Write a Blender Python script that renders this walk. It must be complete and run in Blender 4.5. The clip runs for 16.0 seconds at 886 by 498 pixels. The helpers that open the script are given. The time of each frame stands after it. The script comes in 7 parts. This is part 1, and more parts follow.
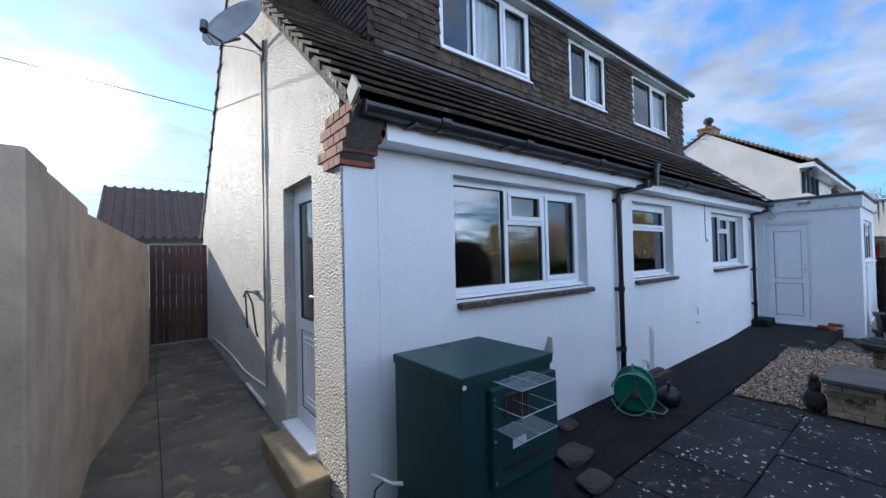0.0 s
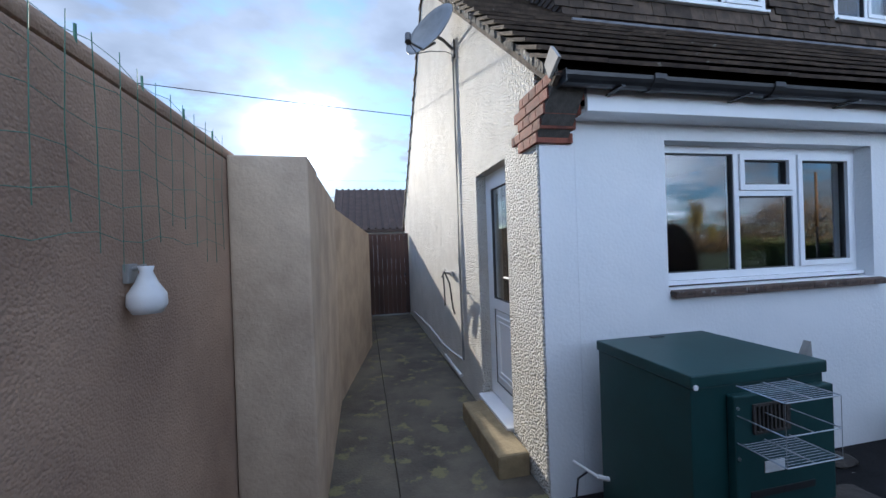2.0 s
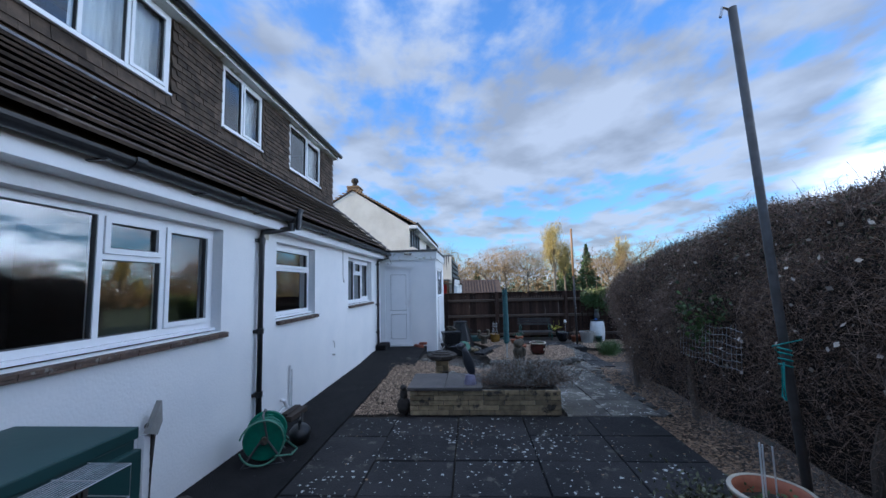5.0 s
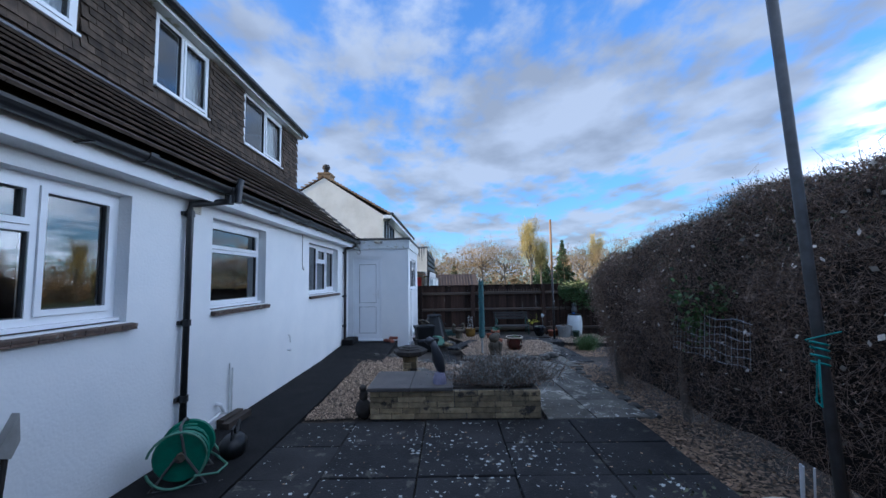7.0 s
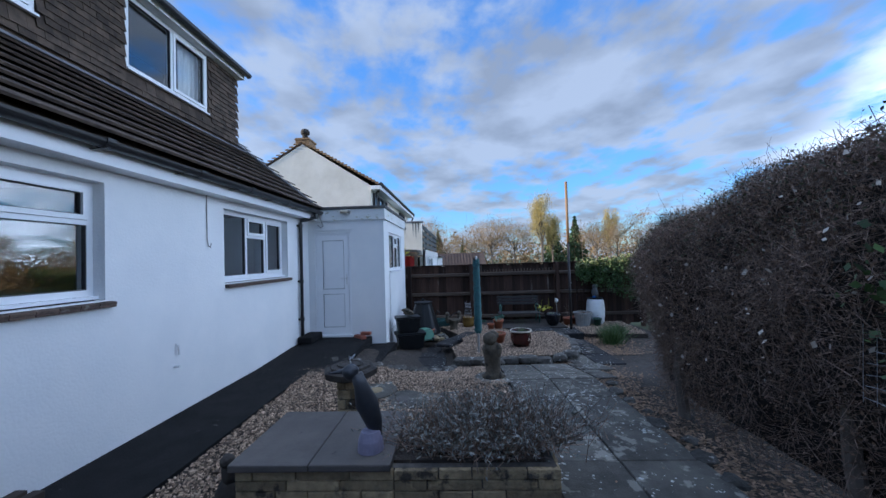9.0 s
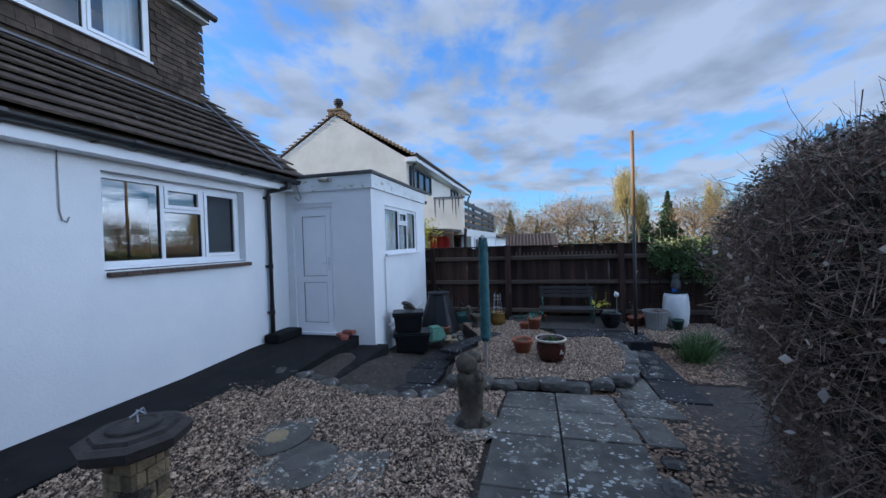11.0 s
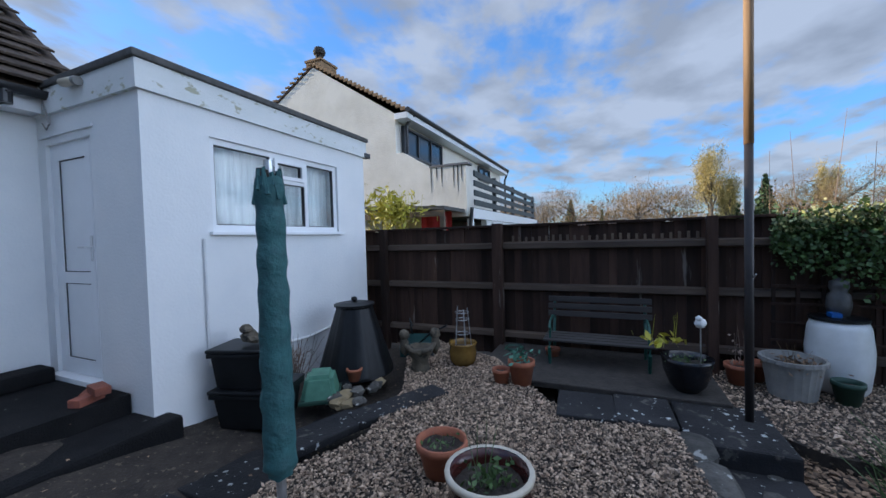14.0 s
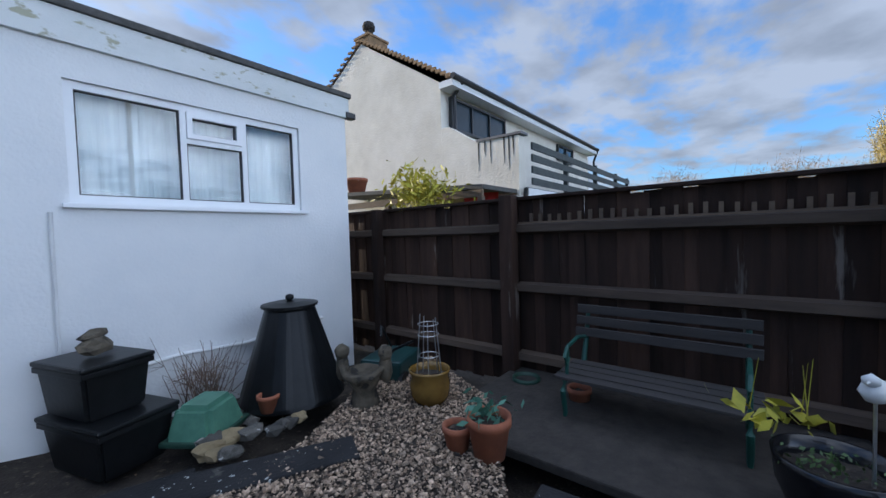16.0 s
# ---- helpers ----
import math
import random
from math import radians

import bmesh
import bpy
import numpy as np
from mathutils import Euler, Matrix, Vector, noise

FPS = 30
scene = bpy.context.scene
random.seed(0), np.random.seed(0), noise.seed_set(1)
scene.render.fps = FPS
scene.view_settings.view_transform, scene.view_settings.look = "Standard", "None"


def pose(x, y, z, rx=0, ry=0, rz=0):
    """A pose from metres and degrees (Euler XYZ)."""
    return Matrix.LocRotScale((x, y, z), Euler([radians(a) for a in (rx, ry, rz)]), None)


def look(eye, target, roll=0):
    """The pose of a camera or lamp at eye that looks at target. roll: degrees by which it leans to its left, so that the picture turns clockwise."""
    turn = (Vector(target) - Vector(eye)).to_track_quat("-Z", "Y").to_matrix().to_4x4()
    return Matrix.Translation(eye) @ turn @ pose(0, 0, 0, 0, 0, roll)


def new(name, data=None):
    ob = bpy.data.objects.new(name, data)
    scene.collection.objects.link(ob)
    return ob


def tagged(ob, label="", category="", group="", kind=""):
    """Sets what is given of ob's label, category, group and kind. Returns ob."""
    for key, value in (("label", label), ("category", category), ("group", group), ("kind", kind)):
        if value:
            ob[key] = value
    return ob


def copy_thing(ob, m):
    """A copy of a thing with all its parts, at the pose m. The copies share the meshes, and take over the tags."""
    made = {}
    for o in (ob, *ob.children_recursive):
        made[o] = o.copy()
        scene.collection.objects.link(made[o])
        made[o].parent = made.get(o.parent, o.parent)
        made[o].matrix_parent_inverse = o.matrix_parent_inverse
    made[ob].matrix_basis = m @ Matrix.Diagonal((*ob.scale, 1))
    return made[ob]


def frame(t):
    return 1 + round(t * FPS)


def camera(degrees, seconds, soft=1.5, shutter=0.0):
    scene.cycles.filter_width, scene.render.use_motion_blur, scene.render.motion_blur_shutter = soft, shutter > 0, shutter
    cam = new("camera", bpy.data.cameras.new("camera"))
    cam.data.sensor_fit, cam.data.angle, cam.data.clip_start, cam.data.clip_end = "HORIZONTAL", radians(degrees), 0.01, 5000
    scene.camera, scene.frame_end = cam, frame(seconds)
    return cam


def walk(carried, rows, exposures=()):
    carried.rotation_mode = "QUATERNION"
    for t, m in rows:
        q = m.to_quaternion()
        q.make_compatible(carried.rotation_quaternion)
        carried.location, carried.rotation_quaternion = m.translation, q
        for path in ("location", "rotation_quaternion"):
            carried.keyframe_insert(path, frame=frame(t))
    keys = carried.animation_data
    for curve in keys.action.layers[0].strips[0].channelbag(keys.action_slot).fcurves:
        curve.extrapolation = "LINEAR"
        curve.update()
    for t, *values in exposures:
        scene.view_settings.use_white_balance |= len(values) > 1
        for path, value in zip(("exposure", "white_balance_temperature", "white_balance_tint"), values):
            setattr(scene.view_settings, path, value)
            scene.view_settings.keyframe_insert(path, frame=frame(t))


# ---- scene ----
cam = camera(99.1, 16.0)
PATH = [
    (0, (-0.997, 0.656, 1.475), (0.232, 2.234, 1.51), -1.4),
    (0.5, (-1.062, 0.7, 1.475), (-0.204, 2.506, 1.537), -1.6),
    (1, (-1.111, 0.732, 1.457), (-0.527, 2.644, 1.514), -1.9),
    (1.5, (-1.137, 0.744, 1.437), (-0.726, 2.701, 1.46), -2.0),
    (2, (-1.113, 0.756, 1.441), (-0.702, 2.713, 1.433), -2.0),
    (2.5, (-1.024, 0.759, 1.448), (-0.345, 2.64, 1.444), -1.8),
    (3, (-0.936, 0.737, 1.471), (0.252, 2.346, 1.487), -1.8),
    (3.5, (-0.884, 0.69, 1.496), (0.694, 1.917, 1.537), -1.5),
    (4, (-0.85, 0.633, 1.516), (0.956, 1.485, 1.618), -1.3),
    (4.5, (-0.829, 0.529, 1.53), (1.106, 1.007, 1.694), -1.4),
    (5, (-0.834, 0.46, 1.515), (1.152, 0.602, 1.701), -1.4),
    (5.2, (-0.835, 0.442, 1.514), (1.156, 0.485, 1.701), -1.4),
    (7.3, (0.089, 0.368, 1.396), (2.083, 0.398, 1.55), -0.8),
    (7.5, (0.304, 0.354, 1.394), (2.299, 0.408, 1.527), -1.0),
    (8, (0.885, 0.31, 1.37), (2.883, 0.373, 1.437), -1.1),
    (8.2, (1.129, 0.263, 1.372), (3.127, 0.33, 1.431), -1.4),
    (10.3, (3.286, -0.855, 1.359), (5.279, -0.684, 1.373), -1.7),
    (10.5, (3.488, -0.948, 1.351), (5.462, -0.627, 1.361), -1.8),
    (11, (4.088, -1.139, 1.313), (6.026, -0.648, 1.278), -1.8),
    (11.5, (4.76, -1.305, 1.28), (6.641, -0.627, 1.224), -1.5),
    (12, (5.42, -1.405, 1.23), (7.249, -0.599, 1.174), -1.6),
    (12.5, (6.07, -1.492, 1.194), (7.859, -0.599, 1.135), -1.5),
    (13, (6.711, -1.587, 1.118), (8.501, -0.698, 1.065), -1.7),
    (13.5, (7.35, -1.716, 1.068), (9.172, -0.895, 1.012), -1.6),
    (14, (7.91, -1.805, 1.029), (9.743, -1.007, 0.97), -1.6),
    (14.5, (8.422, -1.983, 0.989), (10.271, -1.223, 0.927), -1.8),
    (15, (8.91, -2.043, 0.948), (10.792, -1.371, 0.872), -1.7),
    (15.5, (9.366, -2.133, 0.893), (11.167, -1.267, 0.818), -1.6),
    (16, (9.746, -2.154, 0.856), (11.312, -0.913, 0.779), -1.7),
]
EXPOSURES = [(0, 0.93, 5350, 10), (5, 0.86, 5400, 10), (8, 0.78, 5250, 10), (11, 0.67, 5300, 10), (13, 0.67, 5500, 10), (16, 0.67, 5650, 10)]
walk(cam, [(t, look(eye, target, roll)) for t, eye, target, roll in PATH], EXPOSURES)

# ---- world, sun, exposure ----
SUN = Vector((-0.125, 0.957, 0.265)).normalized()


def make_world():
    w = bpy.data.worlds.new("sky")
    scene.world = w
    w.use_nodes = True
    nt = w.node_tree
    N, L = nt.nodes, nt.links
    N.clear()

    def math_node(op, a, b=None, c=None):
        n = N.new("ShaderNodeMath")
        n.operation = op
        for i, v in enumerate((a, b, c)):
            if v is None:
                continue
            if isinstance(v, (int, float)):
                n.inputs[i].default_value = v
            else:
                L.new(v, n.inputs[i])
        return n.outputs[0]

    tc = N.new("ShaderNodeTexCoord")
    sky = N.new("ShaderNodeTexSky")
    sky.sky_type = "NISHITA"
    sky.sun_disc = False
    sky.sun_elevation = math.asin(SUN.z)
    sky.sun_rotation = math.atan2(SUN.x, SUN.y)
    sky.altitude = 100
    sky.air_density, sky.dust_density, sky.ozone_density = 1.0, 0.6, 2.5
    sep = N.new("ShaderNodeSeparateXYZ")
    L.new(tc.outputs["Generated"], sep.inputs[0])
    zz = math_node("MAXIMUM", sep.outputs[2], 0.0)
    den = math_node("ADD", zz, 0.16)
    u = math_node("DIVIDE", sep.outputs[0], den)
    v = math_node("DIVIDE", sep.outputs[1], den)
    com = N.new("ShaderNodeCombineXYZ")
    L.new(u, com.inputs[0])
    L.new(v, com.inputs[1])
    mp = N.new("ShaderNodeMapping")
    mp.inputs["Location"].default_value = CLOUD_SHIFT
    mp.inputs["Rotation"].default_value = (0, 0, radians(-18))
    mp.inputs["Scale"].default_value = (0.72, 0.95, 1)
    L.new(com.outputs[0], mp.inputs[0])
    n1 = N.new("ShaderNodeTexNoise")
    n1.inputs["Scale"].default_value, n1.inputs["Detail"].default_value, n1.inputs["Roughness"].default_value = 1.2, 10, 0.60
    n1.inputs["Distortion"].default_value = 0.25
    L.new(mp.outputs[0], n1.inputs["Vector"])
    n2 = N.new("ShaderNodeTexNoise")
    n2.inputs["Scale"].default_value, n2.inputs["Detail"].default_value = 6.5, 10
    L.new(mp.outputs[0], n2.inputs["Vector"])
    n3 = N.new("ShaderNodeTexNoise")
    n3.inputs["Scale"].default_value, n3.inputs["Detail"].default_value = 2.1, 8
    L.new(com.outputs[0], n3.inputs["Vector"])
    dens = math_node("ADD", n1.outputs["Fac"], math_node("MULTIPLY", math_node("SUBTRACT", n2.outputs["Fac"], 0.5), 0.5))
    ramp = N.new("ShaderNodeMapRange")
    ramp.interpolation_type = "SMOOTHSTEP"
    for k, val in (("From Min", CLOUD[0]), ("From Max", CLOUD[1]), ("To Min", 0.0), ("To Max", 0.92)):
        ramp.inputs[k].default_value = val
    L.new(dens, ramp.inputs["Value"])
    # thick parts of the cloud are greyer underneath
    shade = N.new("ShaderNodeMapRange")
    for k, val in (("From Min", 0.42), ("From Max", 0.62), ("To Min", 1.22), ("To Max", 0.80)):
        shade.inputs[k].default_value = val
    L.new(n3.outputs["Fac"], shade.inputs["Value"])
    # forward scattering round the sun
    dot = N.new("ShaderNodeVectorMath")
    dot.operation = "DOT_PRODUCT"
    L.new(tc.outputs["Generated"], dot.inputs[0])
    dot.inputs[1].default_value = SUN
    cosd = math_node("MAXIMUM", dot.outputs["Value"], 0.0)
    glow = math_node("ADD", math_node("MULTIPLY", math_node("POWER", cosd, 330.0), 16.0), math_node("MULTIPLY", math_node("POWER", cosd, 18.0), 0.45))
    # front-lit clouds opposite the low sun, with brightness added to light the walls
    back = N.new("ShaderNodeMapRange")
    back.interpolation_type = "SMOOTHSTEP"
    for k, val in (("From Min", 0.61), ("From Max", 0.93), ("To Min", 1.0), ("To Max", ANTISUN_BOOST)):
        back.inputs[k].default_value = val
    L.new(math_node("MULTIPLY", dot.outputs["Value"], -1.0), back.inputs["Value"])
    # and the unseen cloud overhead is raised above the horizon's, to light the ground
    over = N.new("ShaderNodeMapRange")
    over.interpolation_type = "SMOOTHSTEP"
    for k, val in (("From Min", 0.55), ("From Max", 0.95), ("To Min", 1.0), ("To Max", 3.7)):
        over.inputs[k].default_value = val
    L.new(zz, over.inputs["Value"])
    bright = math_node("MULTIPLY", math_node("ADD", math_node("MULTIPLY", shade.outputs[0], CLOUD[2]), math_node("MULTIPLY", glow, CLOUD[2])), math_node("MULTIPLY", back.outputs[0], over.outputs[0]))
    col = N.new("ShaderNodeVectorMath")
    col.operation = "SCALE"
    col.inputs[0].default_value = (0.90, 0.95, 1.04)
    L.new(bright, col.inputs["Scale"])
    mix = N.new("ShaderNodeMix")
    mix.data_type = "RGBA"
    L.new(math_node("MINIMUM", math_node("ADD", ramp.outputs[0], math_node("MULTIPLY", math_node("POWER", cosd, 260.0), 0.95)), 1.0), mix.inputs["Factor"])
    # clear sky: deep blue, with the brightness near the sun held back
    lum = N.new("ShaderNodeVectorMath")
    lum.operation = "DOT_PRODUCT"
    L.new(sky.outputs[0], lum.inputs[0])
    lum.inputs[1].default_value = (0.25, 0.55, 0.2)
    hold = math_node("DIVIDE", BLUE, math_node("ADD", 1.0, math_node("DIVIDE", lum.outputs["Value"], 4.0)))
    tint = N.new("ShaderNodeVectorMath")
    tint.operation = "MULTIPLY"
    L.new(sky.outputs[0], tint.inputs[0])
    tint.inputs[1].default_value = (0.78, 1.0, 1.22)
    deep = N.new("ShaderNodeVectorMath")
    deep.operation = "SCALE"
    L.new(tint.outputs[0], deep.inputs[0])
    L.new(hold, deep.inputs["Scale"])
    L.new(deep.outputs[0], mix.inputs["A"])
    L.new(col.outputs[0], mix.inputs["B"])
    bg = N.new("ShaderNodeBackground")
    bg.inputs["Strength"].default_value = SKY_STRENGTH
    L.new(mix.outputs["Result"], bg.inputs["Color"])
    out = N.new("ShaderNodeOutputWorld")
    L.new(bg.outputs[0], out.inputs[0])


SKY_STRENGTH = 0.11
ANTISUN_BOOST = 11.3
BLUE = 1.85
CLOUD = (0.365, 0.575, 2.8)
CLOUD_SHIFT = (1.3, 0.4, 0.0)
make_world()
sun = new("sun", bpy.data.lights.new("sun", "SUN"))
sun.data.energy, sun.data.angle, sun.data.color = 5.0, radians(0.53), (1.0, 0.82, 0.58)
sun.matrix_world = look(SUN * 30, (0, 0, 0))

# ---- materials ----
def mat(name, c1, c2, scale=6.0, rough=0.7, bump=0.2, bscale=40.0, metal=0.0, spot=None, spot_scale=9.0, spot_at=0.62, vor=0.0, vscale=60.0, rand=0.0, stretch=(1, 1, 1), spec=0.5, dist=0.01, dots=None):
    """Two-tone noise over the world, fine bump, and optional spots of a third colour; rand: spread of brightness from piece to piece."""
    m = bpy.data.materials.new(name)
    m.use_nodes = True
    nt = m.node_tree
    N, L = nt.nodes, nt.links
    b = N["Principled BSDF"]
    b.inputs["Roughness"].default_value, b.inputs["Metallic"].default_value = rough, metal
    b.inputs["Specular IOR Level"].default_value = spec
    geo = N.new("ShaderNodeNewGeometry")
    mp = N.new("ShaderNodeMapping")
    mp.inputs["Scale"].default_value = stretch
    L.new(geo.outputs["Position"], mp.inputs[0])
    n = N.new("ShaderNodeTexNoise")
    n.inputs["Scale"].default_value, n.inputs["Detail"].default_value, n.inputs["Roughness"].default_value = scale, 7, 0.62
    L.new(mp.outputs[0], n.inputs["Vector"])
    r = N.new("ShaderNodeMapRange")
    r.inputs["From Min"].default_value, r.inputs["From Max"].default_value = 0.35, 0.65
    L.new(n.outputs["Fac"], r.inputs["Value"])
    mx = N.new("ShaderNodeMix")
    mx.data_type = "RGBA"
    mx.inputs["A"].default_value, mx.inputs["B"].default_value = (*c1, 1), (*c2, 1)
    L.new(r.outputs[0], mx.inputs["Factor"])
    col = mx.outputs["Result"]
    if spot:
        sn = N.new("ShaderNodeTexNoise")
        sn.inputs["Scale"].default_value, sn.inputs["Detail"].default_value, sn.inputs["Roughness"].default_value = spot_scale, 8, 0.6
        L.new(mp.outputs[0], sn.inputs["Vector"])
        sr = N.new("ShaderNodeMapRange")
        sr.inputs["From Min"].default_value, sr.inputs["From Max"].default_value = spot_at, spot_at + 0.05
        L.new(sn.outputs["Fac"], sr.inputs["Value"])
        m2 = N.new("ShaderNodeMix")
        m2.data_type = "RGBA"
        m2.inputs["B"].default_value = (*spot, 1)
        L.new(sr.outputs[0], m2.inputs["Factor"])
        L.new(col, m2.inputs["A"])
        col = m2.outputs["Result"]
    if dots:
        # round lichen growths of uneven size, thicker in some places: (colour, cells a metre, radius)
        dv = N.new("ShaderNodeTexVoronoi")
        dv.inputs["Scale"].default_value, dv.inputs["Randomness"].default_value = dots[1], 1.0
        wn = N.new("ShaderNodeTexNoise")
        wn.inputs["Scale"].default_value, wn.inputs["Detail"].default_value = dots[1] * 2.5, 4
        L.new(geo.outputs["Position"], wn.inputs["Vector"])
        wp_ = N.new("ShaderNodeVectorMath")
        wp_.operation = "MULTIPLY_ADD"
        L.new(wn.outputs["Color"], wp_.inputs[0])
        wp_.inputs[1].default_value = (1.1 / dots[1],) * 3
        L.new(geo.outputs["Position"], wp_.inputs[2])
        L.new(wp_.outputs[0], dv.inputs["Vector"])
        cl = N.new("ShaderNodeTexNoise")
        cl.inputs["Scale"].default_value, cl.inputs["Detail"].default_value = 1.7, 3
        L.new(geo.outputs["Position"], cl.inputs["Vector"])
        cr = N.new("ShaderNodeMapRange")
        cr.inputs["From Min"].default_value, cr.inputs["From Max"].default_value = 0.36, 0.66
        cr.inputs["To Min"].default_value, cr.inputs["To Max"].default_value = 0.25, 1.0
        L.new(cl.outputs["Fac"], cr.inputs["Value"])
        sp = N.new("ShaderNodeSeparateXYZ")
        L.new(dv.outputs["Color"], sp.inputs[0])
        pw = N.new("ShaderNodeMath")
        pw.operation = "POWER"
        L.new(sp.outputs[0], pw.inputs[0])
        pw.inputs[1].default_value = 1.6
        rad = N.new("ShaderNodeMath")
        rad.operation = "MULTIPLY"
        L.new(pw.outputs[0], rad.inputs[0])
        L.new(cr.outputs[0], rad.inputs[1])
        df = N.new("ShaderNodeMath")
        df.operation = "MULTIPLY_ADD"
        L.new(rad.outputs[0], df.inputs[0])
        df.inputs[1].default_value = dots[2]
        ng = N.new("ShaderNodeMath")
        ng.operation = "MULTIPLY"
        L.new(dv.outputs["Distance"], ng.inputs[0])
        ng.inputs[1].default_value = -1.0
        L.new(ng.outputs[0], df.inputs[2])
        dm = N.new("ShaderNodeMapRange")
        dm.inputs["From Min"].default_value, dm.inputs["From Max"].default_value = 0.0, 0.06
        L.new(df.outputs[0], dm.inputs["Value"])
        m3 = N.new("ShaderNodeMix")
        m3.data_type = "RGBA"
        m3.inputs["B"].default_value = (*dots[0], 1)
        L.new(dm.outputs[0], m3.inputs["Factor"])
        L.new(col, m3.inputs["A"])
        col = m3.outputs["Result"]
    if rand:
        oi = N.new("ShaderNodeObjectInfo")
        rr = N.new("ShaderNodeMapRange")
        rr.inputs["To Min"].default_value, rr.inputs["To Max"].default_value = 1 - rand, 1 + rand
        ad = N.new("ShaderNodeMath")
        ad.operation = "ADD"
        L.new(oi.outputs["Random"], ad.inputs[0])
        L.new(geo.outputs["Random Per Island"], ad.inputs[1])
        fr = N.new("ShaderNodeMath")
        fr.operation = "FRACT"
        L.new(ad.outputs[0], fr.inputs[0])
        L.new(fr.outputs[0], rr.inputs["Value"])
        sc = N.new("ShaderNodeVectorMath")
        sc.operation = "SCALE"
        L.new(col, sc.inputs[0])
        L.new(rr.outputs[0], sc.inputs["Scale"])
        col = sc.outputs[0]
    L.new(col, b.inputs["Base Color"])
    if bump:
        bn = N.new("ShaderNodeTexNoise")
        bn.inputs["Scale"].default_value, bn.inputs["Detail"].default_value = bscale, 4
        L.new(mp.outputs[0], bn.inputs["Vector"])
        h = bn.outputs["Fac"]
        if vor:
            vn = N.new("ShaderNodeTexVoronoi")
            vn.inputs["Scale"].default_value = vscale
            L.new(geo.outputs["Position"], vn.inputs["Vector"])
            ml = N.new("ShaderNodeMath")
            ml.operation = "MULTIPLY_ADD"
            L.new(vn.outputs["Distance"], ml.inputs[0])
            ml.inputs[1].default_value = -vor
            L.new(h, ml.inputs[2])
            h = ml.outputs[0]
        bp = N.new("ShaderNodeBump")
        bp.inputs["Strength"].default_value, bp.inputs["Distance"].default_value = bump, dist
        L.new(h, bp.inputs["Height"])
        L.new(bp.outputs[0], b.inputs["Normal"])
    return m


def glass_mat(name, ior):
    m = bpy.data.materials.new(name)
    m.use_nodes = True
    b = m.node_tree.nodes["Principled BSDF"]
    b.inputs["Base Color"].default_value = (0.9, 0.95, 0.94, 1)
    b.inputs["Roughness"].default_value, b.inputs["Transmission Weight"].default_value, b.inputs["IOR"].default_value = 0.0, 1.0, ior
    return m


